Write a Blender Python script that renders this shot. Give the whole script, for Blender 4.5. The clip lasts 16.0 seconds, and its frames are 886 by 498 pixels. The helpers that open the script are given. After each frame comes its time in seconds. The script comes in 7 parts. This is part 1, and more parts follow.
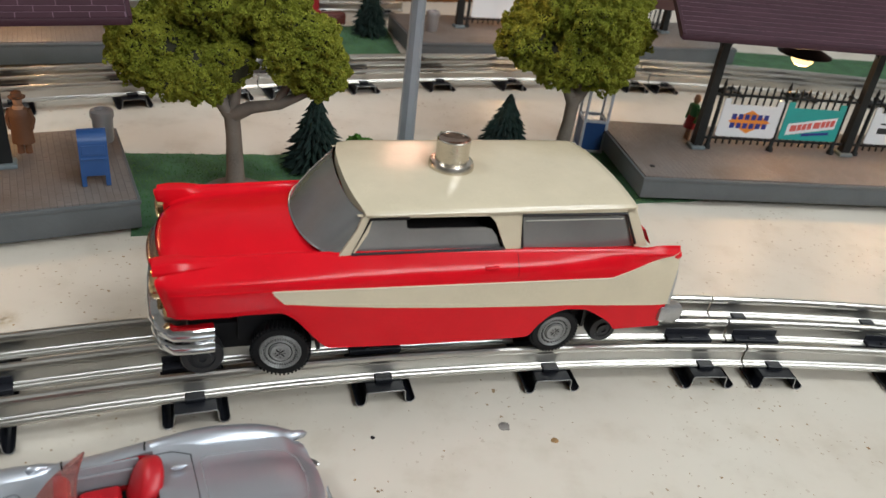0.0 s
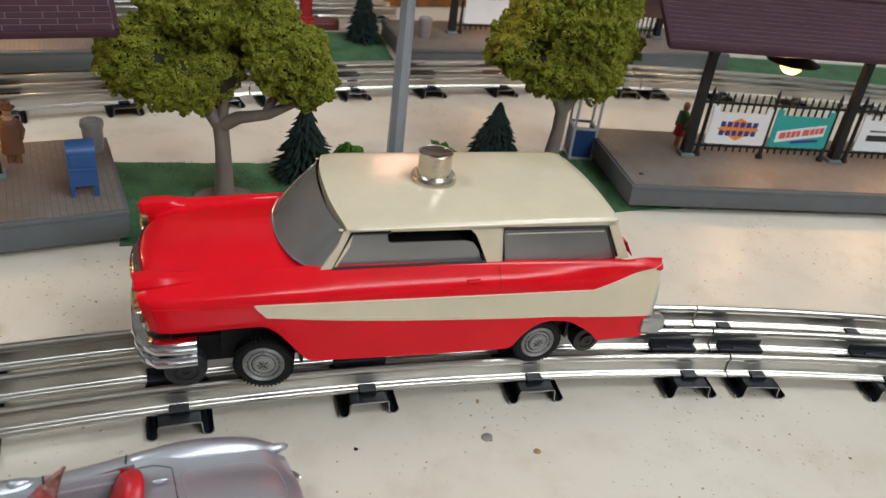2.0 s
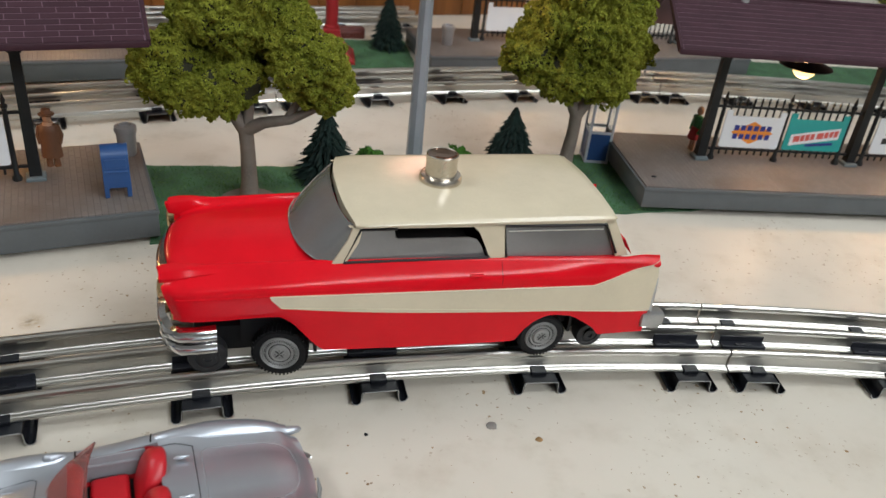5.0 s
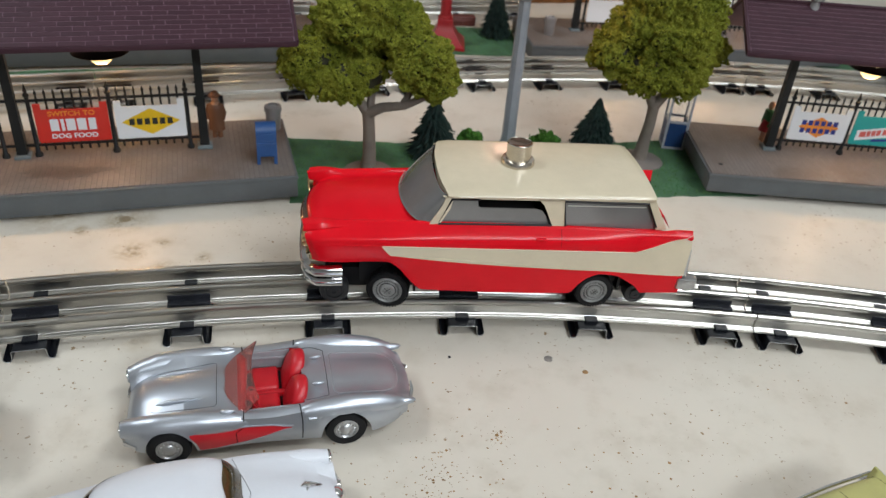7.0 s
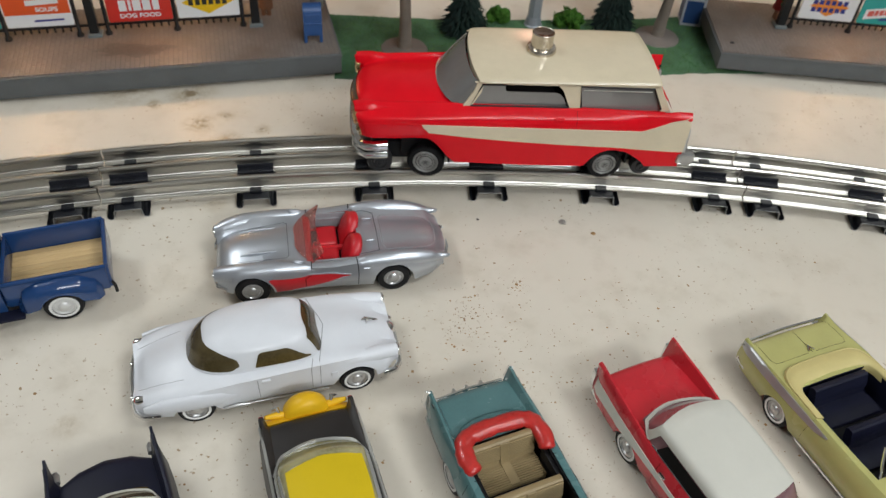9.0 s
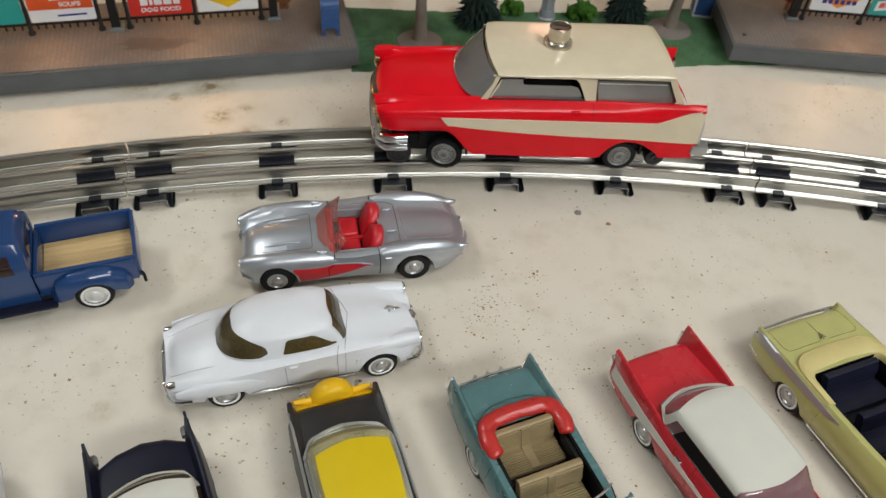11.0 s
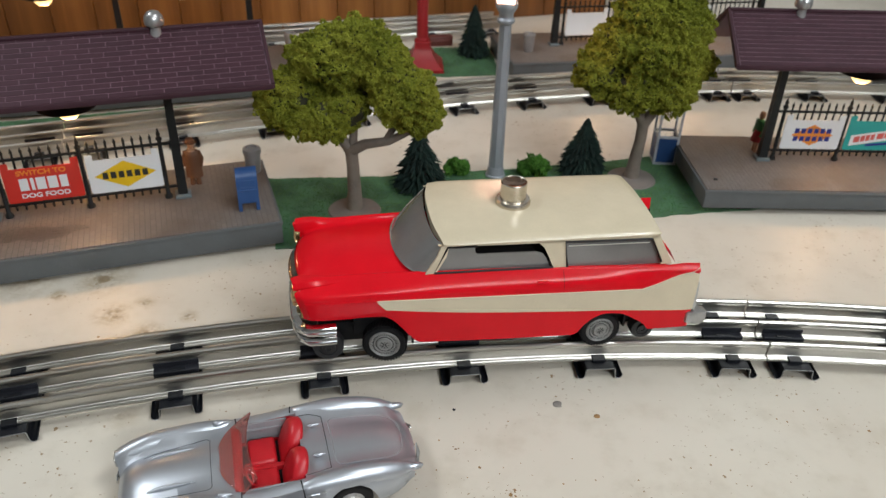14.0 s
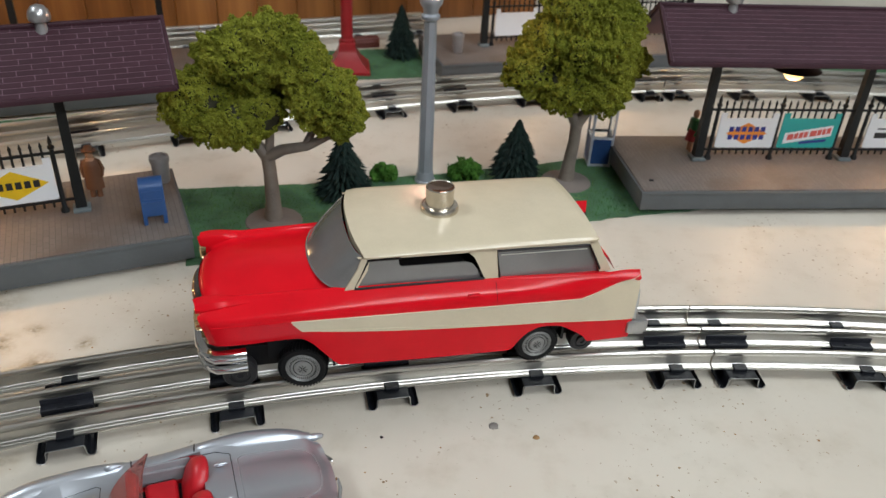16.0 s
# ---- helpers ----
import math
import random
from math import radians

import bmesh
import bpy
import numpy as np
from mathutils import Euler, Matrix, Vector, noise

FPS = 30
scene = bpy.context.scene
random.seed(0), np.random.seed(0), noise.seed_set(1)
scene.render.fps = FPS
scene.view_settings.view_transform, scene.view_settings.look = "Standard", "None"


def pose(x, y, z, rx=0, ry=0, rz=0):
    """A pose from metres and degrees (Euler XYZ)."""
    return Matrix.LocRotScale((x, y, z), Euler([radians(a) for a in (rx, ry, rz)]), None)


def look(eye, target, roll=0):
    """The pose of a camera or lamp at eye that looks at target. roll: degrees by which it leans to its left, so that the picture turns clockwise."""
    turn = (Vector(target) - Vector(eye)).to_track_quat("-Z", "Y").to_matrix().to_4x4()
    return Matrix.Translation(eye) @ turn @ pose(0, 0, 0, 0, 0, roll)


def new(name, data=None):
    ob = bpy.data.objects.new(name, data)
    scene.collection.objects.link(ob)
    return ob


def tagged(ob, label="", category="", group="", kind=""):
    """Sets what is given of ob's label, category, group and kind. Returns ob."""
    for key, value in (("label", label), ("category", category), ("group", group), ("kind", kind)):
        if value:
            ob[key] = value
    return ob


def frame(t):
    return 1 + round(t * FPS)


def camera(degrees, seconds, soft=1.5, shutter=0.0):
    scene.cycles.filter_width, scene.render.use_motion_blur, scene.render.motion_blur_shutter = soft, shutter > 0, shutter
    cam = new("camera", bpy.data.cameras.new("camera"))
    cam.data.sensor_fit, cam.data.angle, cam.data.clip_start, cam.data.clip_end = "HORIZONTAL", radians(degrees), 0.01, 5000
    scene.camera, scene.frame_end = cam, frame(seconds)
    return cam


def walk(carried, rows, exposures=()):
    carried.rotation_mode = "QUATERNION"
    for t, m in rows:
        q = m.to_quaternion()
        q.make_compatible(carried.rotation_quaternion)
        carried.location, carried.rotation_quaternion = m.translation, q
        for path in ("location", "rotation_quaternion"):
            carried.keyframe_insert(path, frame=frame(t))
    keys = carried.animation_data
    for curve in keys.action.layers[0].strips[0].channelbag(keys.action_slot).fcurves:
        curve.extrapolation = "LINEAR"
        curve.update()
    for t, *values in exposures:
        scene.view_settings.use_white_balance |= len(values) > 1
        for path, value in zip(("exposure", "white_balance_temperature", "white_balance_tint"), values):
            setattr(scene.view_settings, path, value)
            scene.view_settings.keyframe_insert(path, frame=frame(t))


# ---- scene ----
cam = camera(59.12, 16.0, 1.4)
PATH = [
    (0, (-0.00261, 0.00129, 0.21599), (-0.00334, 0.43316, -0.03599), 7.69),
    (0.5, (-0.00670, -0.00209, 0.21822), (-0.00728, 0.42979, -0.03373), 7.67),
    (1, (-0.00432, -0.00065, 0.21498), (-0.00503, 0.43116, -0.03709), 7.67),
    (1.5, (-0.00286, 0.00201, 0.21969), (-0.00332, 0.43349, -0.03296), 7.69),
    (2, (0.00360, 0.00228, 0.22175), (0.00264, 0.43437, -0.02983), 7.61),
    (2.5, (0.00400, -0.00060, 0.21815), (0.00325, 0.43258, -0.03157), 7.60),
    (3, (0.00489, -0.00416, 0.22377), (0.00384, 0.43078, -0.02286), 7.68),
    (3.2, (0.00535, -0.00480, 0.22350), (0.00500, 0.43000, -0.02370), 7.62),
    (5.3, (0.01558, -0.01567, 0.22833), (-0.01958, 0.41473, -0.02370), 5.65),
    (5.5, (0.01637, -0.01763, 0.22521), (-0.03065, 0.40926, -0.03083), 5.12),
    (6, (0.03147, -0.02956, 0.23298), (-0.04235, 0.39087, -0.02739), 4.22),
    (6.5, (0.03434, -0.06063, 0.26052), (-0.05337, 0.35484, -0.00348), 4.19),
    (7, (0.03741, -0.08975, 0.27313), (-0.04913, 0.32081, 0.00119), 4.77),
    (7.5, (0.04285, -0.10909, 0.28680), (-0.04229, 0.29522, 0.00523), 4.63),
    (8, (0.04364, -0.12628, 0.29941), (-0.03473, 0.25648, -0.01260), 5.31),
    (8.5, (0.04215, -0.12819, 0.31816), (-0.03684, 0.23307, -0.01836), 5.16),
    (9, (0.04253, -0.14074, 0.32108), (-0.03851, 0.21271, -0.02317), 4.77),
    (9.5, (0.04039, -0.14467, 0.32110), (-0.04456, 0.20513, -0.02593), 4.26),
    (9.7, (0.04030, -0.14717, 0.32109), (-0.04478, 0.20252, -0.02601), 4.28),
    (11.8, (0.03478, -0.14998, 0.33124), (-0.04692, 0.19742, -0.01896), 4.48),
    (12, (0.04051, -0.14733, 0.32805), (-0.04849, 0.20213, -0.01829), 3.56),
    (12.5, (0.03537, -0.12911, 0.32295), (-0.05528, 0.24384, 0.00251), 2.46),
    (13, (0.02607, -0.10322, 0.30855), (-0.06046, 0.29622, 0.02052), 2.24),
    (13.5, (0.02537, -0.08397, 0.29161), (-0.05737, 0.32572, 0.01717), 1.91),
    (14, (0.02582, -0.06446, 0.28021), (-0.05256, 0.35028, 0.01217), 1.82),
    (14.5, (0.03313, -0.05028, 0.27586), (-0.03537, 0.36833, 0.01114), 1.93),
    (15, (0.02998, -0.04200, 0.26759), (-0.02581, 0.37918, 0.00397), 2.32),
    (15.5, (0.02649, -0.03691, 0.26668), (-0.02122, 0.38515, 0.00288), 2.65),
    (16, (0.02860, -0.03494, 0.26492), (-0.01228, 0.38835, 0.00196), 3.06),
]
walk(cam, [(t, look(eye, target, roll)) for t, eye, target, roll in PATH], [(0.0, 0.06, 6450, 10), (6.0, 0.04, 6370, 10), (7.5, 0.0, 6280, 10), (9.0, -0.10, 6600, 10), (12.0, -0.07, 6850, 10), (13.5, 0.0, 6600, 10), (16.0, 0.0, 6380, 10)])

# ---- the lens: a phone held close, with little depth of field ----
cam.data.dof.use_dof = True
cam.data.dof.focus_distance = 0.37
cam.data.dof.aperture_fstop = cam.data.lens / 1.8

# ---- light: a closed room, unseen area lamps, and the small lamps of the layout ----
scene.view_settings.exposure = 0.0
world = bpy.data.worlds.new("room_air")
scene.world = world
world.use_nodes = True
world.node_tree.nodes["Background"].inputs[0].default_value = (1.0, 0.95, 0.88, 1)
world.node_tree.nodes["Background"].inputs[1].default_value = 0.015


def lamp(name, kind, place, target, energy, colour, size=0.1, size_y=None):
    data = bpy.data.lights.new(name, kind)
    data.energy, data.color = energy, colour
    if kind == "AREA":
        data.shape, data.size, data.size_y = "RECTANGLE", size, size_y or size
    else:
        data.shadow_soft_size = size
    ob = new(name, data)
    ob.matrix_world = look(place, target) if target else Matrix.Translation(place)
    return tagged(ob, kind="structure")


# no fixtures in view: right key, camera-side fill, added fill that lifts the left
lamp("unseen_area_lamp", "AREA", (0.80, 0.00, 1.46), (0.0, 0.10, 0), 13.0, (0.94, 1.0, 1.04), 0.6, 0.4)
lamp("unseen_area_lamp", "AREA", (1.22, -1.18, 1.44), (-0.05, 0.20, 0), 39.0, (0.94, 1.0, 1.04), 1.4, 0.5)
lamp("unseen_area_lamp", "AREA", (-1.00, 0.10, 1.46), (-0.5, 0.25, 0), 11.0, (0.94, 1.0, 1.04), 0.6, 0.4)

# ---- materials ----
MATS = {}


def nodes_of(name):
    m = bpy.data.materials.new(name)
    m.use_nodes = True
    return m, m.node_tree.nodes, m.node_tree.links, m.node_tree.nodes["Principled BSDF"]


def mix_colour(n, l, fac, a, b):
    mx = n.new("ShaderNodeMix")
    mx.data_type = "RGBA"
    for slot, v in ((6, a), (7, b)):
        if hasattr(v, "is_linked"):
            l.new(v, mx.inputs[slot])
        else:
            mx.inputs[slot].default_value = (*v, 1)
    if hasattr(fac, "is_linked"):
        l.new(fac, mx.inputs[0])
    else:
        mx.inputs[0].default_value = fac
    return mx.outputs[2]


def noise_of(n, l, scale, detail=4.0, rough=0.55, stretch=None):
    tc = n.new("ShaderNodeTexCoord")
    tex = n.new("ShaderNodeTexNoise")
    tex.inputs["Scale"].default_value, tex.inputs["Detail"].default_value, tex.inputs["Roughness"].default_value = scale, detail, rough
    if stretch:
        mp = n.new("ShaderNodeMapping")
        mp.inputs["Scale"].default_value = stretch
        l.new(tc.outputs["Object"], mp.inputs[0])
        l.new(mp.outputs[0], tex.inputs["Vector"])
    else:
        l.new(tc.outputs["Object"], tex.inputs["Vector"])
    return tex


def ramp(n, l, src, a, b, soft="EASE"):
    r = n.new("ShaderNodeValToRGB")
    r.color_ramp.elements[0].position, r.color_ramp.elements[1].position = a, b
    r.color_ramp.interpolation = soft
    l.new(src, r.inputs[0])
    return r.outputs[0]


def bump_of(n, l, bs, height, strength, dist=0.0004):
    b = n.new("ShaderNodeBump")
    b.inputs["Strength"].default_value, b.inputs["Distance"].default_value = strength, dist
    l.new(height, b.inputs["Height"])
    l.new(b.outputs[0], bs.inputs["Normal"])


def paint(name, rgb, rough=0.35, metal=0.0, coat=0.0, vary=0.12, grain=900.0, broad=60.0, bump=0.08, rand=0.0, spec=0.5):
    """A painted or moulded surface: broad and fine unevenness in colour, fine relief."""
    if name in MATS:
        return MATS[name]
    m, n, l, bs = nodes_of(name)
    big, small = noise_of(n, l, broad, 3), noise_of(n, l, grain, 5)
    dark, light = tuple(c * (1 - vary) for c in rgb), tuple(min(1, c * (1 + vary)) for c in rgb)
    c = mix_colour(n, l, ramp(n, l, big.outputs[0], 0.3, 0.7), dark, light)
    c = mix_colour(n, l, ramp(n, l, small.outputs[0], 0.35, 0.75), c, rgb)
    if rand:
        oi = n.new("ShaderNodeObjectInfo")
        hs = n.new("ShaderNodeHueSaturation")
        mr = n.new("ShaderNodeMapRange")
        mr.inputs[3].default_value, mr.inputs[4].default_value = 1 - rand, 1 + rand
        l.new(oi.outputs["Random"], mr.inputs[0])
        l.new(mr.outputs[0], hs.inputs["Value"])
        l.new(c, hs.inputs["Color"])
        c = hs.outputs[0]
    l.new(c, bs.inputs["Base Color"])
    rr = n.new("ShaderNodeMapRange")
    rr.inputs[3].default_value, rr.inputs[4].default_value = max(0.02, rough - 0.06), rough + 0.08
    l.new(big.outputs[0], rr.inputs[0])
    l.new(rr.outputs[0], bs.inputs["Roughness"])
    bs.inputs["Metallic"].default_value = metal
    bs.inputs["Specular IOR Level"].default_value = spec
    bs.inputs["Coat Weight"].default_value = coat
    bs.inputs["Coat Roughness"].default_value = 0.06
    if bump:
        bump_of(n, l, bs, small.outputs[0], bump, 0.0003)
    MATS[name] = m
    return m


def clear(name, rgb, rough=0.03, alpha_like=1.0):
    if name in MATS:
        return MATS[name]
    m, n, l, bs = nodes_of(name)
    bs.inputs["Base Color"].default_value = (*rgb, 1)
    bs.inputs["Transmission Weight"].default_value = alpha_like
    bs.inputs["Roughness"].default_value = rough
    bs.inputs["IOR"].default_value = 1.2
    MATS[name] = m
    return m


def glow(name, rgb, strength):
    if name in MATS:
        return MATS[name]
    m, n, l, bs = nodes_of(name)
    bs.inputs["Base Color"].default_value = (*rgb, 1)
    bs.inputs["Emission Color"].default_value = (*rgb, 1)
    bs.inputs["Emission Strength"].default_value = strength
    MATS[name] = m
    return m


RED = paint("red_enamel", (0.65, 0.006, 0.014), 0.17, coat=0.08, spec=0.15, vary=0.06, bump=0.03)
CREAM = paint("cream_enamel", (0.62, 0.535, 0.385), 0.20, coat=0.12, vary=0.05, bump=0.02)
SILVER = paint("silver_paint", (0.46, 0.485, 0.525), 0.37, metal=0.75, coat=0.12, vary=0.02, grain=4000, bump=0.0)
WHITE = paint("white_enamel", (0.66, 0.675, 0.71), 0.40, coat=0.1, vary=0.03, bump=0.02)
BLUE = paint("blue_enamel", (0.011, 0.045, 0.145), 0.22, coat=0.4, vary=0.05, bump=0.02)
NAVY = paint("navy_enamel", (0.007, 0.008, 0.020), 0.42, coat=0.03, vary=0.2, spec=0.25)
BLACKY = paint("black_enamel", (0.017, 0.014, 0.013), 0.45, coat=0.1, vary=0.25)
YELLOW = paint("taxi_yellow_enamel", (0.72, 0.42, 0.012), 0.42, vary=0.04, bump=0.02, spec=0.35)
TAXIROOF = paint("taxi_roof_yellow", (0.60, 0.43, 0.008), 0.45, vary=0.03, bump=0.02, spec=0.3)
FRAMEGREY = paint("pale_window_frame", (0.42, 0.42, 0.40), 0.3, metal=0.4, vary=0.1)
TEAL = paint("teal_enamel", (0.082, 0.175, 0.180), 0.26, coat=0.25, vary=0.1)
TEAL_TRIM = paint("teal_dark", (0.04, 0.12, 0.125), 0.4)
CARRED = paint("car_red_enamel", (0.50, 0.018, 0.028), 0.27, coat=0.35, vary=0.08)
IVORY = paint("ivory_enamel", (0.58, 0.57, 0.51), 0.42, vary=0.03, bump=0.02, spec=0.3)
LIME = paint("pale_yellow_enamel", (0.43, 0.41, 0.15), 0.24, coat=0.4, vary=0.06)
LIME_SOFT = paint("pale_yellow_cover", (0.56, 0.47, 0.20), 0.45, vary=0.06)
CHROME = paint("chrome", (0.78, 0.78, 0.78), 0.10, metal=1.0, vary=0.05, bump=0.03)
BEACON = paint("beacon_plating", (0.62, 0.57, 0.50), 0.24, metal=1.0, vary=0.2, bump=0.06)
TARNISH = paint("gold_tarnished_plating", (0.74, 0.50, 0.26), 0.16, metal=1.0, vary=0.25, bump=0.06)
COPPER = paint("copper_tinted_plating", (0.34, 0.24, 0.19), 0.14, metal=1.0, vary=0.2, bump=0.05)
WHEELCAP = paint("bright_wheel_disc", (0.50, 0.50, 0.50), 0.38, metal=0.85, vary=0.1, bump=0.06)
PALECAP = paint("pale_wheel_disc", (0.62, 0.62, 0.61), 0.38, metal=0.3, vary=0.1, bump=0.06)
DULL = paint("dull_plating", (0.42, 0.42, 0.42), 0.32, metal=0.85, vary=0.15, bump=0.15)
TIN = paint("tin_rail", (0.50, 0.485, 0.45), 0.30, metal=1.0, vary=0.10, grain=900, broad=30, bump=0.2)
TIE = paint("black_tie_enamel", (0.008, 0.009, 0.012), 0.34, coat=0.0, vary=0.3, spec=0.25)
FIBRE = paint("black_fibre", (0.014, 0.015, 0.020), 0.5, vary=0.3, spec=0.3)
RUBBER = paint("black_rubber", (0.010, 0.010, 0.011), 0.55, vary=0.25, bump=0.2, spec=0.2)
GUIDE = paint("dark_grey_wheel", (0.030, 0.030, 0.032), 0.4, vary=0.2, bump=0.1, spec=0.35)
BLACK = paint("black_plastic", (0.007, 0.007, 0.008), 0.45, vary=0.25, spec=0.25)
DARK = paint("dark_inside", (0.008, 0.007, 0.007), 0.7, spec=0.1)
WINGREY = paint("grey_window_plastic", (0.20, 0.195, 0.19), 0.16, metal=0.25, coat=0.6, vary=0.08, bump=0.02)
SEATRED = paint("red_plastic", (0.50, 0.012, 0.020), 0.38, vary=0.08)
TOPRED = paint("red_soft_top", (0.46, 0.024, 0.020), 0.3, coat=0.2, vary=0.15, broad=260, bump=0.3, grain=350)
TAN = paint("tan_vinyl", (0.27, 0.20, 0.10), 0.5, vary=0.12)
SIGNWHITE = paint("white_tin_sign", (0.78, 0.79, 0.80), 0.3, vary=0.03)
SIGNRED = paint("red_tin_sign", (0.60, 0.03, 0.02), 0.3, vary=0.05)
SIGNORANGE = paint("orange_tin_sign", (0.72, 0.09, 0.015), 0.3, vary=0.05)
SIGNTEAL = paint("turquoise_tin_sign", (0.02, 0.35, 0.32), 0.3, vary=0.05)
INKBLUE = paint("blue_ink", (0.02, 0.03, 0.22), 0.4)
INKBLACK = paint("black_ink", (0.02, 0.02, 0.02), 0.4)
INKYELLOW = paint("yellow_ink", (0.78, 0.50, 0.01), 0.35)
INKORANGE = paint("orange_ink", (0.80, 0.26, 0.03), 0.35)
INKPINK = paint("pink_ink", (0.70, 0.12, 0.10), 0.35)
PGREY = paint("platform_grey", (0.092, 0.100, 0.104), 0.55, vary=0.1, bump=0.1)
POST = paint("dark_post_plastic", (0.011, 0.012, 0.012), 0.45, vary=0.2, spec=0.3)
FOOTGREY = paint("grey_foot_plastic", (0.13, 0.16, 0.17), 0.5)
ROOFLINE = paint("maroon_roof_groove", (0.180, 0.112, 0.140), 0.6, vary=0.1, spec=0.2)
ROOFC = paint("maroon_roof_plastic", (0.050, 0.020, 0.028), 0.5, vary=0.12, rand=0.14, bump=0.1, spec=0.22)
MAILBLUE = paint("mailbox_blue", (0.022, 0.075, 0.22), 0.4, vary=0.1)
BINGREY = paint("bin_grey", (0.33, 0.32, 0.32), 0.4, metal=0.5)
POLE = paint("grey_lamp_post", (0.30, 0.32, 0.35), 0.38, metal=0.35, vary=0.08)
BOOTHBLUE = paint("booth_blue", (0.012, 0.045, 0.14), 0.4)
BOOTHGREY = paint("booth_frame", (0.36, 0.38, 0.42), 0.4)
TOWERRED = paint("tower_red", (0.25, 0.010, 0.014), 0.35, coat=0.2)
TRUNK = paint("tree_trunk", (0.17, 0.142, 0.118), 0.7, vary=0.25, grain=700, bump=0.5)
DISC = paint("tree_base_disc", (0.16, 0.14, 0.125), 0.75, vary=0.15, bump=0.4)
BROWNCOAT = paint("brown_coat", (0.13, 0.055, 0.025), 0.6)
SKIN = paint("figure_tan", (0.36, 0.20, 0.12), 0.6)
GREENTOP = paint("green_blouse", (0.02, 0.12, 0.035), 0.6)
REDSKIRT = paint("red_skirt", (0.28, 0.015, 0.02), 0.6)
BRICKRED = paint("brown_red_box", (0.10, 0.025, 0.02), 0.5)
WALLPAINT = paint("wall_paint", (0.55, 0.55, 0.54), 0.7, broad=2.0, grain=90, vary=0.06)
CEILING = paint("ceiling_paint", (0.75, 0.75, 0.73), 0.8, broad=2.0, grain=90, vary=0.04)
CARPET = paint("room_floor", (0.22, 0.18, 0.14), 0.9, broad=4.0, grain=200, vary=0.2)
CHIP = paint("paint_chip", (0.22, 0.20, 0.18), 0.7, vary=0.35)
CRUMB = paint("rust_crumb", (0.30, 0.175, 0.07), 0.8, vary=0.4)
SEAM = paint("panel_seam", (0.055, 0.057, 0.062), 0.6, vary=0.15, spec=0.2)
PALESEAM = paint("pale_panel_seam", (0.27, 0.275, 0.29), 0.6, vary=0.1, spec=0.2)
WHITEWALL = paint("whitewall", (0.72, 0.72, 0.70), 0.5)
AMBERGLASS = paint("smoked_amber_glass", (0.075, 0.056, 0.024), 0.10, coat=0.1, vary=0.45, broad=90)
LENSRED = paint("red_lens", (0.45, 0.01, 0.01), 0.15, coat=0.5)
LENSCLEAR = paint("headlamp_lens", (0.50, 0.49, 0.46), 0.32, metal=0.5)
GREENGLASS = paint("green_tint_glass", (0.01, 0.07, 0.03), 0.1, coat=0.4)
SMOKE = paint("dark_tinted_glass", (0.030, 0.014, 0.013), 0.08, coat=0.4, vary=0.3)
TANGLASS = paint("tan_tinted_glass", (0.34, 0.31, 0.16), 0.08, coat=0.4, vary=0.3)
HUB = paint("wheel_disc_grey", (0.30, 0.30, 0.29), 0.45, metal=0.2, vary=0.2, bump=0.2)
REDGLASS = clear("red_tinted_screen", (0.93, 0.52, 0.48), 0.03, 0.92)
MAUVE = paint("mauve_tinted_glass", (0.20, 0.105, 0.115), 0.07, coat=0.5, vary=0.2, bump=0.02)
CLEARGLASS = clear("clear_glass", (0.95, 0.97, 0.97))
BULB = glow("lit_bulb", (1.0, 0.70, 0.30), 2.0)
GLOBE = glow("lit_globe", (1.0, 0.60, 0.47), 3.6)


def foliage(name, a, b, scale=260.0):
    m, n, l, bs = nodes_of(name)
    big = noise_of(n, l, 28.0, 3)
    geo = n.new("ShaderNodeNewGeometry")
    c1 = mix_colour(n, l, ramp(n, l, big.outputs[0], 0.35, 0.65), a, b)
    hs = n.new("ShaderNodeHueSaturation")
    mr = n.new("ShaderNodeMapRange")
    mr.inputs[3].default_value, mr.inputs[4].default_value = 0.78, 1.2
    l.new(geo.outputs["Random Per Island"], mr.inputs[0])
    l.new(mr.outputs[0], hs.inputs["Value"])
    l.new(c1, hs.inputs["Color"])
    l.new(hs.outputs[0], bs.inputs["Base Color"])
    bs.inputs["Roughness"].default_value = 0.8
    bs.inputs["Specular IOR Level"].default_value = 0.2
    fine = noise_of(n, l, 1500.0, 2)
    bump_of(n, l, bs, fine.outputs[0], 0.5)
    return m


OLIVE = foliage("olive_clump_foliage", (0.138, 0.160, 0.014), (0.225, 0.236, 0.026))
FIR = foliage("dark_fir_needles", (0.006, 0.015, 0.013), (0.011, 0.026, 0.020))
# near-black inner crown colour stands in for the shade in the gaps
CROWNSHADE = paint("crown_gap_shade", (0.026, 0.025, 0.009), 0.85, vary=0.3, grain=900, broad=60, bump=0.6)
BUSHG = foliage("bright_bush", (0.034, 0.108, 0.012), (0.062, 0.160, 0.022))
GRASSB = foliage("grass_fibre", (0.055, 0.15, 0.04), (0.12, 0.24, 0.075))
GRASS = paint("grass_mat", (0.050, 0.125, 0.060), 0.9, vary=0.35, grain=1400, broad=50, bump=0.6)


